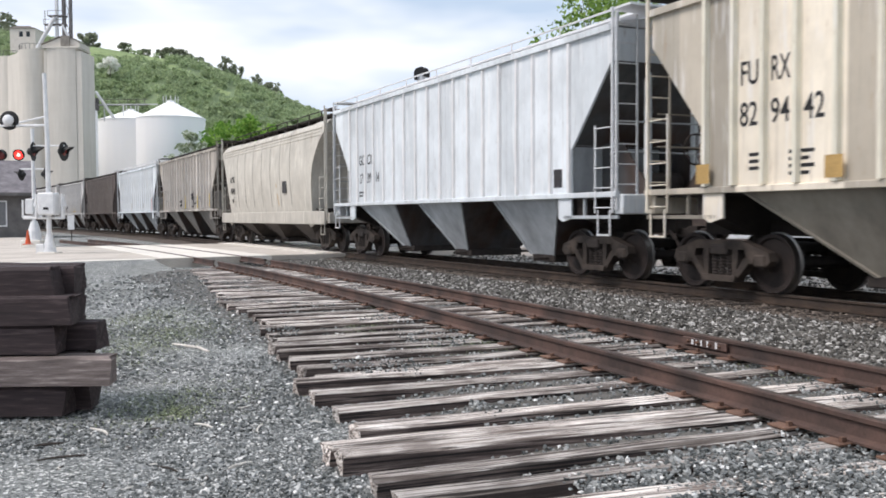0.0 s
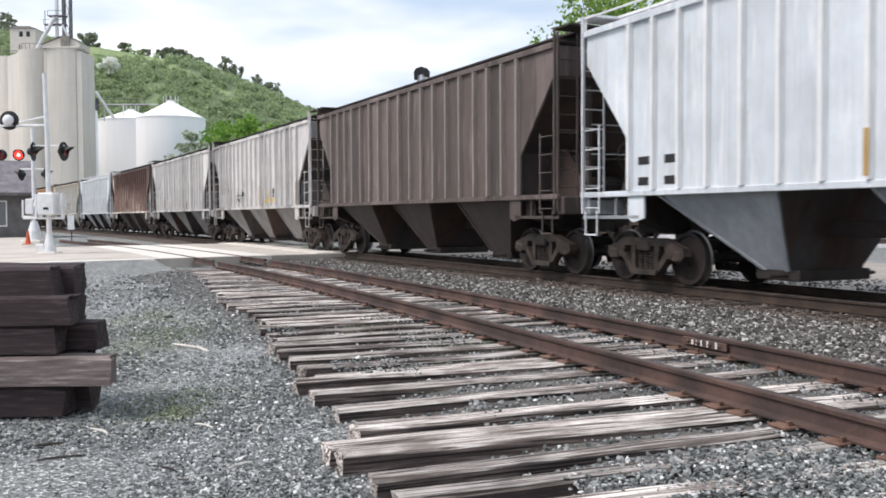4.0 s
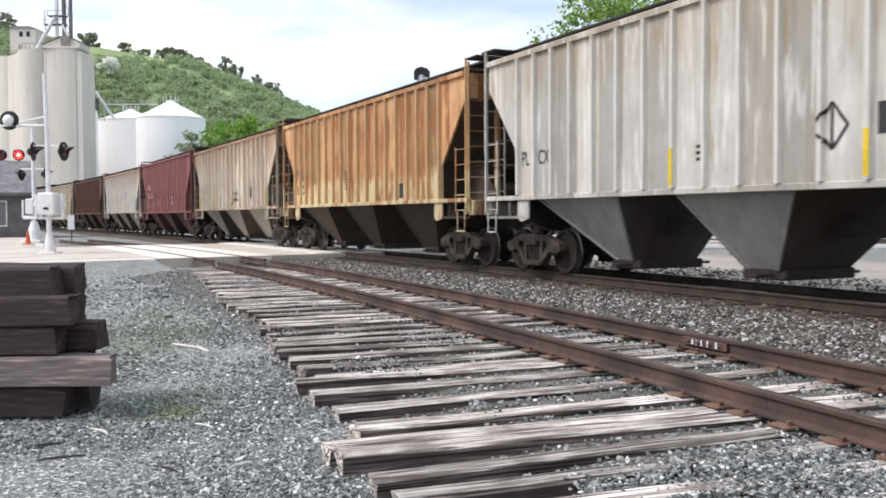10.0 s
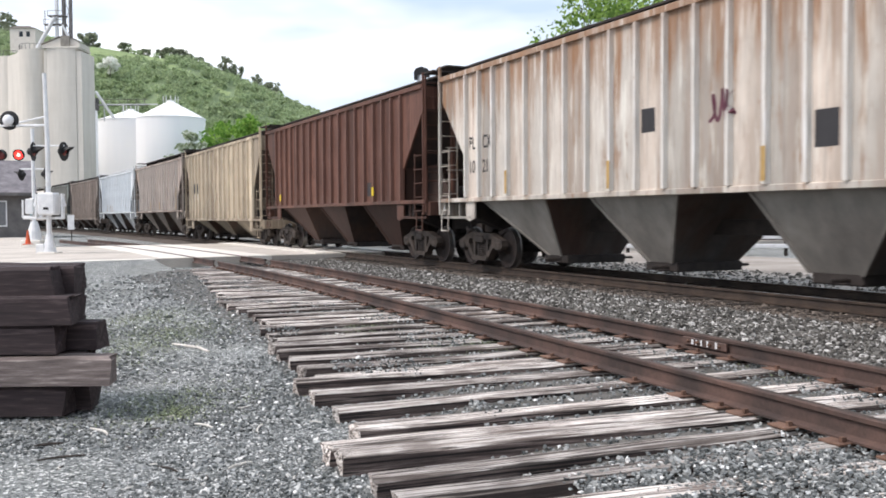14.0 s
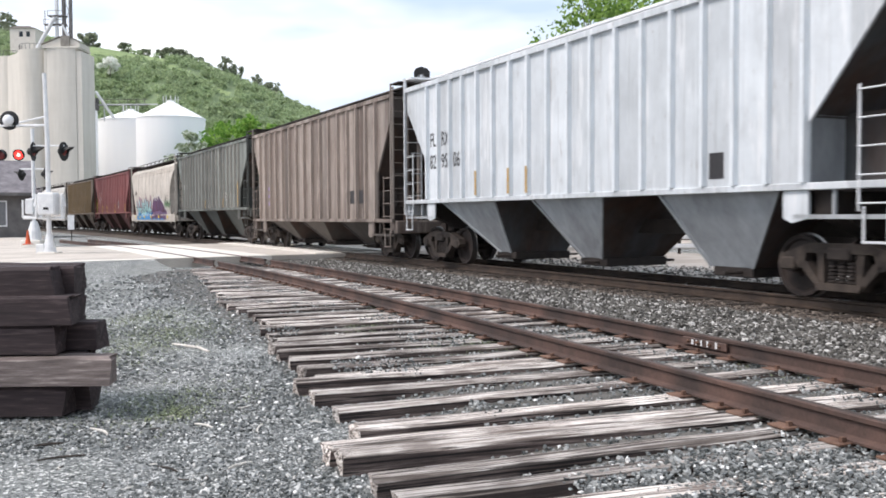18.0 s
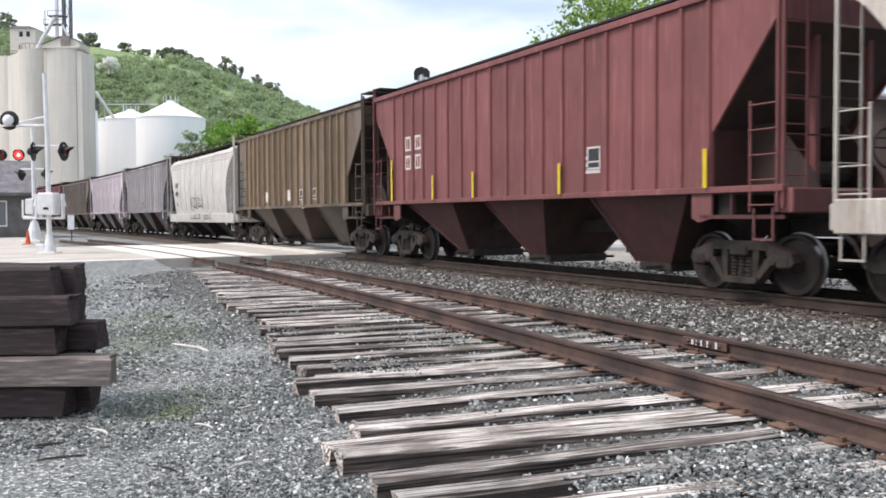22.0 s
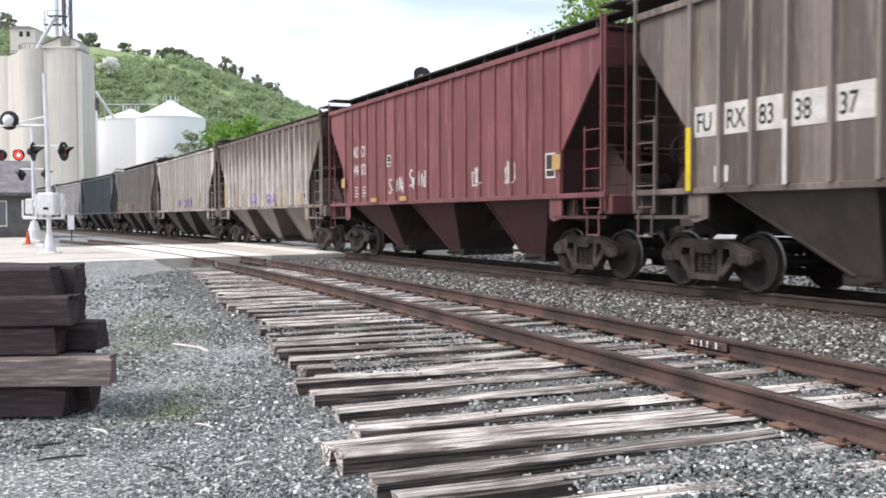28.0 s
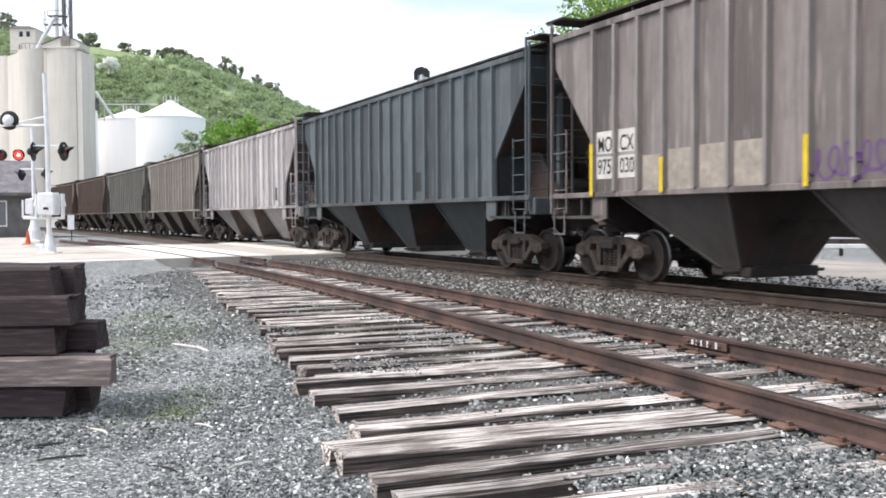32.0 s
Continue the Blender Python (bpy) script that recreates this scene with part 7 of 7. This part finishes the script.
bars(19, tail(19) + 0.5, 2.6, 3, 0.3, CHALK, 0.12, 0.3), bars(19, tail(19) + 1.1, 2.4, 3, 0.2, SPRAY["lilac"], 0.14, 0.3), data_plate(19, 12.8, 1.6, 0.34, 0.4, False), data_plate(19, 14, 1.6, 0.34, 0.4, False)
mark(20, [(2.75, ["MO", "CX"])], CHALK, 0.28), reflectors(20, [8, 12.2], AMBER, 0.4), reflectors(20, [16], AMBER, 1.15, 1.66), data_plate(20, 12.8, 2.0, 0.2, 0.36)
for _r in (2.95, 2.45):
    for _k in (1, 2):
        _x = post_x(22, _k) + 0.1
        part("number_panel", Form().box(_x, _x + 0.36, -1.5045, -1.501, _r, _r + 0.38), PANEL_WHITE, TRAIN[22][0], "white painted number panel")
        part("small_print", Form().box(_x + 0.06, _x + 0.15, -1.507, -1.5045, _r + 0.05, _r + 0.32).box(_x + 0.2, _x + 0.3, -1.507, -1.5045, _r + 0.05, _r + 0.32), plain("red_lettering", lin(140, 66, 64), 0.7), TRAIN[22][0], "unreadable figures")
reflectors(22, [0, 3, 6.2, 10.5, 16], YELLOW, 0.6, 1.62), data_plate(22, 11.6, 2.05), bars(22, tail(22) + 9.3, 2.3, 3, 0.5, CHALK, 0.06, 0.13)
for _k in (4, 8):
    _x, _w = panel_at(23, tail(23) + 0.14 + rib_gap(23) * _k)
    part("placard", Form().box(_x, _x + _w, -1.5045, -1.501, 1.8, 2.2), PANEL_WHITE, TRAIN[23][0], "small white placard")
for _k in (10, 11.4):
    data_plate(23, _k, 1.8, 0.34, 0.4)
bars(23, tail(23) + 7.6, 1.75, 3, 0.3, CHALK)
part("reflector", Form().box(tail(22) - 0.02, tail(22) + 0.07, -1.598, -1.594, 1.62, 2.75), YELLOW, TRAIN[22][0], "tall yellow reflector strip")
mark(25, [(2.35, ["", "", "", "24"])], INK, 0.34), bars(25, tail(25) + 0.3, 2.6, 1, 0.4, INK, 0.2), bars(25, tail(25) + 0.95, 2.6, 1, 0.4, INK, 0.2), reflectors(25, [8, 12], AMBER, 0.6), data_plate(25, 12.3, 2.0), data_plate(25, 14, 2.0, 0.2, 0.36, False)
data_plate(26, 12.6, 1.85, 0.3, 0.42, False), data_plate(26, 13.7, 1.85, 0.3, 0.42, False)
mark(27, [(2.5, ["FU", "RX", "83", "38", "37"])], INK, 0.3, panels=PANEL_WHITE), reflectors(27, [0, 16], YELLOW, 1.0, 1.58, 0.12), reflectors(27, [3], CHALK, 0.9, 1.62, 0.08)
part("placard", Form().box(tail(27) + 0.55, tail(27) + 0.85, -1.505, -1.5015, 1.7, 1.95), PANEL_WHITE, TRAIN[27][0], "small white placard with a red mark")
mark(28, [(3.0, ["", "MO", "CX"]), (2.45, ["", "494", "073"])], CHALK, 0.34)
bars(28, tail(28) + 0.85, 2.1, 4, 0.3, CHALK, 0.03, 0.09), bars(28, tail(28) + 1.5, 2.1, 4, 0.3, CHALK, 0.03, 0.09), data_plate(28, 4.6, 2.6, 0.28, 0.32), data_plate(28, 15.2, 1.95, 0.36, 0.5)
STROKES = {"S": [[(1, 0.9), (0.4, 1), (0, 0.72), (0.9, 0.36), (0.6, 0), (0, 0.1)]], "H": [[(0.1, 1), (0, 0)], [(0.9, 1), (0.8, 0)], [(0, 0.45), (0.9, 0.55)]], "I": [[(0.5, 1), (0.4, 0)]],
           "N": [[(0, 0), (0.15, 1), (0.8, 0), (0.95, 1)]], "E": [[(0.9, 1), (0.1, 0.95), (0, 0.05), (0.9, 0)], [(0.05, 0.5), (0.75, 0.52)]]}


def sprayed_word(index, text, x, z, h, w, seed):
    """Hand-sprayed capitals that run over the posts of the side."""
    rng = random.Random(seed)
    for k, ch in enumerate(text):
        fm = Form()
        dz, dh = rng.uniform(-0.05, 0.05), rng.uniform(0.85, 1.25)
        for line in STROKES[ch]:
            pts = []
            for (a, b), (c, d) in zip(line, line[1:]):
                pts += [(tail(index) + x + (k * 1.22 + a + (c - a) * i / 12) * w, z + dz + h * dh * (b + (d - b) * i / 12)) for i in range(12)]
            pts.append((tail(index) + x + (k * 1.22 + line[-1][0]) * w, z + dz + h * dh * line[-1][1]))
            s = ribbon(pts, 0.045, 0.0, posted_side(index))
            fm.add(s.v, s.f)
        part("graffiti", fm, SPRAY["white"], TRAIN[index][0], "white hand-sprayed letter")


sprayed_word(28, "SHINE", 3.6, 1.88, 0.34, 0.2, 1), sprayed_word(28, "SHINE", 5.05, 1.95, 0.36, 0.21, 2)
reflectors(28, [0.3, 15.6], AMBER, 0.3, 2.1, 0.3), reflectors(28, [3, 6.4], AMBER, 0.12, 1.62, 0.45)
for _q, _h in ((11.2, 1.2), (13.2, 1.3)):
    part("chalk_figure", ribbon(curl(random.Random(int(_q)), tail(28) + rib_gap(28) * _q, 1.85, 0.5, _h * 0.42, 4), 0.03, 0.0, posted_side(28)), CHALK, TRAIN[28][0], "pale scrawled figure")
mark(29, [(2.4, ["", "02", "84"])], INK, 0.34), reflectors(29, [0], YELLOW, 1.1, 1.62), reflectors(29, [2.4, 4.6], AMBER, 0.7), reflectors(29, [12.2, 15], YELLOW, 0.4), data_plate(29, 15.2, 1.7, 0.4, 0.4), bars(29, tail(29) + 0.9, 2.45, 1, 0.3, INK, 0.24)
mark(30, [(2.75, ["", "ND", "YX"]), (2.2, ["", "82", "37", "64"])], INK, 0.32), reflectors(30, [5, 10, 13.6], AMBER, 0.6), data_plate(30, 14, 2.0, 0.42, 0.5, False), data_plate(30, 11, 1.8, 0.3, 0.34, False)
mark(31, [(2.35, ["MO", "CX"]), (1.95, ["975", "030"])], INK, 0.28, panels=PANEL_WHITE), reflectors(31, [0, 16], YELLOW, 0.95, 1.56, 0.1), reflectors(31, [9, 12.2], YELLOW, 0.6, 1.58), data_plate(31, 12.6, 1.8, 0.36, 0.4), data_plate(31, 12.6, 2.3, 0.36, 0.3)
for _k, _z in ((3, 0.58), (7, 0.7)):
    part("reflector", Form().box(post_x(31, _k) - 0.045, post_x(31, _k) + 0.045, -1.597, -1.594, 1.58, 1.58 + _z), YELLOW, TRAIN[31][0], "upright yellow reflector strip")
TOUCH_UP = mottled("touch_up_paint", lin(156, 148, 138), lin(178, 168, 154), 2.4, 0.7, fine=9)
for _k, _z in ((2, 2.22), (3, 2.28), (4, 2.3), (5, 2.3)):
    part("painted_patch", Form().box(post_x(31, _k) + 0.07, post_x(31, _k + 1) - 0.08, -1.5035, -1.501, 1.6, _z), TOUCH_UP, TRAIN[31][0], "paler square of newer paint")
data_plate(32, 10.5, 1.85, 0.3, 0.5, False), data_plate(33, 14, 1.85, 0.3, 0.5, False)


def smooth_marks(index, rows, start):
    car = TRAIN[index][0]
    for z, text in rows:
        letters(text, 0.27, INK, car, pose(tail(index) + start, bulged_side(z + 0.15) - 0.014, z, 90, 0, 0), 0.85)


smooth_marks(2, [(2.75, "ACFX"), (2.25, "48640")], 0.5)
smooth_marks(24, [(2.9, "ACFX"), (2.4, "49530")], 0.5)
smooth_marks(21, [(2.75, "ACFX")], 0.5)
for _i in (2, 24, 21):
    part("emblem", Form().lathe([(0.1, 0), (0.1, 0.01)], 6, pose(tail(_i) + 0.8, bulged_side(1.95) - 0.012, 1.95, 90)), INK, TRAIN[_i][0], "small dark emblem")
part("data_plate", Form().box(tail(2) + 8.6, tail(2) + 9.1, -1.60, -1.585, 2.1, 2.55), PLATE_DARK, TRAIN[2][0], "dark data plate")
for _x, _z in ((1.1, 1.65), (2.9, 1.7), (5.0, 1.75)):
    part("scuff", ribbon([(tail(2) + _x, _z + 0.45), (tail(2) + _x + 0.08, _z)], 0.04, 0.0, bulged_side), INK, TRAIN[2][0], "short dark scuff")
part("reflector", ribbon([(tail(2) + 7.7, 2.5), (tail(2) + 7.9, 1.65)], 0.14, 0.0, bulged_side), AMBER, TRAIN[2][0], "amber paint streak")


# graffiti
def scrawl(index, x, z, w, h, colour, seed, width=0.05, turns=5, side=None, depth=0.0):
    side = side or posted_side(index)
    part("graffiti", ribbon(curl(random.Random(seed), tail(index) + x, z, w, h, turns), width, depth, side), SPRAY[colour], TRAIN[index][0], colour + " spray-painted scrawl")


scrawl(3, 4.6, 1.75, 0.9, 0.7, "black", 1, 0.04, 4), scrawl(3, 8.0, 1.75, 1.5, 0.85, "black", 2, 0.05, 4)
def zigzag(index, x, z, w, h, line, colour="black", width=0.045):
    """A jagged sprayed line; the points of line are fractions of its box."""
    pts = [(tail(index) + x + w * (a + (c - a) * i / 10), z + h * (b + (d - b) * i / 10)) for (a, b), (c, d) in zip(line, line[1:]) for i in range(10)]
    part("graffiti", ribbon(pts, width, 0.0, posted_side(index)), SPRAY[colour], TRAIN[index][0], colour + " spray-painted scrawl")


zigzag(6, 2.9, 1.72, 1.9, 1.05, [(0.0, 0.0), (0.14, 0.85), (0.22, 0.95), (0.33, 0.15), (0.42, 0.1), (0.5, 0.75), (0.56, 0.3), (0.64, 0.1), (0.8, 0.9), (0.86, 1.0), (1.0, 0.95)])
zigzag(6, 3.1, 1.75, 1.7, 0.9, [(0.0, 0.25), (0.3, 0.5), (0.55, 0.15), (0.6, 0.9), (0.75, 0.2), (0.95, 0.85)], "black", 0.035)
zigzag(10, 8.0, 2.05, 0.5, 0.62, [(0.5, 0.0), (0.0, 0.5), (0.5, 1.0), (1.0, 0.5), (0.5, 0.0), (0.5, 1.0)], "black", 0.05)
scrawl(6, 7.5, 1.75, 1.5, 0.5, "yellow", 5, 0.05, 5)
scrawl(12, 6.2, 1.75, 1.6, 0.8, "black", 6, 0.06, 5), scrawl(12, 6.8, 1.75, 0.5, 0.8, "yellow", 7, 0.12, 2)
scrawl(24, 4.2, 1.55, 3.2, 0.9, "black", 8, 0.045, 6, bulged_side), scrawl(24, 4.2, 1.06, 2.6, 0.36, "black", 9, 0.045, 4, bulged_side), scrawl(24, 7.4, 1.06, 1.8, 0.36, "black", 10, 0.04, 5, bulged_side)
scrawl(29, 4.4, 1.7, 0.9, 0.55, "lilac", 11, 0.09, 5), scrawl(29, 6.6, 1.7, 1.5, 0.5, "lilac", 12, 0.08, 6), scrawl(30, 5.2, 1.7, 0.8, 0.5, "lilac", 13, 0.07, 5), scrawl(30, 6.9, 1.7, 1.6, 0.6, "lilac", 14, 0.08, 7)
scrawl(31, 4.9, 1.62, 2.0, 0.6, "violet", 15, 0.045, 8), scrawl(31, 8.3, 1.7, 0.9, 0.55, "lilac", 16, 0.07, 5), scrawl(14, 8.3, 2.6, 0.6, 0.5, "maroon", 17, 0.06, 3)
scrawl(25, 4.5, 1.75, 2.2, 0.7, "mauve", 19, 0.07, 6)


def mural(index):
    """The big two-part piece on the smooth-sided car."""
    car, x0 = TRAIN[index][0], tail(index)
    rng = random.Random(5)
    def put(fm, colour, label):
        part("graffiti", fm, SPRAY[colour], car, label)
    wave = lambda x, a, b, c: a * math.sin(b * x + c)
    put(band(x0 + 0.8, x0 + 6.4, lambda x: 1.5, lambda x: 2.45 + wave(x, 0.18, 3.1, 0.4) + wave(x, 0.1, 7.7, 1.0), 0.0, bulged_side), "mauve", "faded mauve spray haze")
    put(band(x0 + 1.0, x0 + 6.3, lambda x: 1.06, lambda x: 1.55 + wave(x, 0.12, 4.0, 0.0), 0.002, bulged_side), "blue", "bright blue spray-painted base")
    # interlocked angular letters: dark outline, pale fill, darker facets
    lettering = []
    for k in range(11):
        cx, h = x0 + 1.2 + 0.45 * k, rng.uniform(0.8, 1.25)
        pts = [(cx, 1.28)]
        for q in range(1, 5):
            pts.append((pts[-1][0] + rng.choice((-0.22, -0.1, 0.12, 0.3)) * rng.uniform(0.7, 1.3), 1.28 + h * q / 4))
        lettering.append((pts, rng.uniform(0.16, 0.26)))
        a = rng.uniform(0.3, 0.9)
        lettering.append(([(cx - 0.18, 1.3 + h * a), (cx + 0.1, 1.36 + h * a * 0.9), (cx + 0.42, 1.28 + h * a)], rng.uniform(0.1, 0.18)))
    for pts, w in lettering:
        put(ribbon(pts, w + 0.11, 0.004, bulged_side), "black", "dark graffiti outline")
    for n, (pts, w) in enumerate(lettering):
        put(ribbon(pts, w, 0.006 + 0.0004 * n, bulged_side), "cyan", "pale cyan graffiti lettering")
    for n, (pts, w) in enumerate(lettering[::2]):
        put(ribbon([(x + 0.04, z - 0.05) for x, z in pts[1:4]], 0.045, 0.016, bulged_side), "black" if n % 3 else "maroon", "thin dark graffiti facet line")
        put(ribbon([(x - 0.1, z) for x, z in pts[:2]], 0.1, 0.0155, bulged_side), "blue", "blue graffiti shading")
    peaks = [rng.uniform(-0.16, 0.2) for _ in range(20)]
    def hump(x):
        u = (x - x0 - 6.2) / 4.8
        k = min(18.99, max(0.0, u * 19))
        a, f = int(k), k - int(k)
        return 1.5 + 0.9 * min(1.0, u / 0.15) * min(1.0, max(0.0, (1 - u) / 0.35)) + (peaks[a] * (1 - f) + peaks[a + 1] * f) * min(1.0, max(0.0, (1 - u) / 0.2))
    put(band(x0 + 6.2, x0 + 11.0, lambda x: 1.45, lambda x: hump(x) + 0.05, 0.002, bulged_side, 90), "white", "white graffiti outline")
    put(band(x0 + 6.2, x0 + 10.95, lambda x: 1.06, lambda x: hump(x), 0.005, bulged_side, 90), "purple", "dark purple graffiti field")
    for k in range(26):
        cx, cz = x0 + rng.uniform(6.4, 10.3), rng.uniform(1.2, 1.85)
        pts = [(cx, cz)]
        for q in range(4):
            pts.append((pts[-1][0] + rng.uniform(-0.16, 0.2), min(pts[-1][1] + rng.uniform(0.03, 0.16), hump(cx) - 0.08)))
        put(ribbon(pts, rng.uniform(0.05, 0.13), 0.008 + 0.0003 * k, bulged_side), rng.choice(("maroon", "black", "violet", "maroon")), "dark angular graffiti stroke")
    put(band(x0 + 6.5, x0 + 10.8, lambda x: 1.06, lambda x: 1.13 + wave(x, 0.05, 5.0, 1.0), 0.018, bulged_side), "blue", "blue graffiti edge")
    for k in range(5):
        put(band(x0 + 10.4 + 0.35 * k, x0 + 10.7 + 0.35 * k, lambda x: 1.85 + wave(x, 0.08, 7.0, k), lambda x: 2.15 + wave(x, 0.12, 9.0, k), 0.001, bulged_side, 8), "green", "green spray shading")
    for k in range(9):
        cx, cz = x0 + 10.7 + rng.uniform(0, 1.5), rng.uniform(1.5, 2.45)
        pts = [(cx, cz)]
        for q in range(5):
            pts.append((pts[-1][0] + rng.uniform(-0.12, 0.25), pts[-1][1] + rng.uniform(-0.2, 0.2)))
        put(ribbon(pts, 0.035, 0.005 + 0.0004 * k, bulged_side), "black", "black scribbled tag")
    for x in (0.4, 2.0, 3.7, 6.0, 8.6, 11.3):
        part("reflector", Form().box(x0 + x, x0 + x + 0.32, -1.597, -1.594, 1.17, 1.32), YELLOW, car, "yellow reflector patch")


mural(21)


# ---- beyond the line: guard rail and a dark shed that close the view under and between the cars ----
def guard_rail():
    a, b = Vector((-2.5, 37.5, -0.33)), Vector((34.0, 29.0, -0.33))
    g = thing("guard_rail", "white two-bar guard rail beyond the main line", "guard rail", Matrix.Translation(a))
    d = b - a
    q = math.degrees(math.atan2(d.y, d.x))
    for z in (0.28, 0.62):
        part("beam", Form().bevel_box(0, d.length, -0.04, 0.04, z, z + 0.16, 0.02), WHITE, g, at=pose(0, 0, 0, 0, 0, q))
    post = Form().bevel_box(-0.06, 0.06, 0.04, 0.16, 0, 0.8, 0.01).mesh("post")
    post.materials.append(STEEL_DARK)
    k = 0.3
    while k < d.length:
        p = d * (k / d.length)
        part("post", post, None, g, at=pose(p.x, p.y, 0, 0, 0, q))
        k += 1.9


guard_rail()
SHED_WALL = mottled("dark_brick_wall", lin(66, 56, 52), lin(88, 76, 70), 1.2, 0.9, fine=14)


def trackside_shed():
    g = thing("trackside_shed", "long dark brick shed behind the railway line", "building", pose(-1.6, 48, -0.33, 0, 0, -12))
    part("wall", Form().box(-1.5, 46, 0, 10, 0, 6.9), SHED_WALL, g)
    part("roof", Form().prism([(-0.4, 6.8), (-0.4, 6.95), (5, 7.7), (10.4, 6.95), (10.4, 6.8)], -1.9, 46.4, "x"), ROOF_GREY, g)


trackside_shed()


# ---- what moves ----
def car_pose(s, half):
    a, b = main_at(s + half), main_at(s - half)
    c = (a + b) / 2
    return pose(c.x, c.y, 0.0, 0, 0, math.degrees(math.atan2(a.y - b.y, a.x - b.x)))


def motions():
    """The train rolls through at a steady speed; every wheel turns with it."""
    for car, s0, half in TRAIN:
        walk(car, [(t, car_pose(s0 + SPEED * t, half)) for t in range(33)])
    turn = math.degrees(SPEED / 0.457)
    lead = {}
    for wheel, x in WHEELS:
        if x in lead:
            # the same turning for every axle in this place on its truck
            keys = wheel.animation_data_create()
            keys.action = lead[x].action
            keys.action_slot = lead[x].action_slot
            wheel.rotation_mode = "QUATERNION"
            continue
        walk(wheel, [(k / 30, pose(x, 0, 0.457, 0, (turn * k / 30) % 360, 0)) for k in range(961)])
        lead[x] = wheel.animation_data


motions()
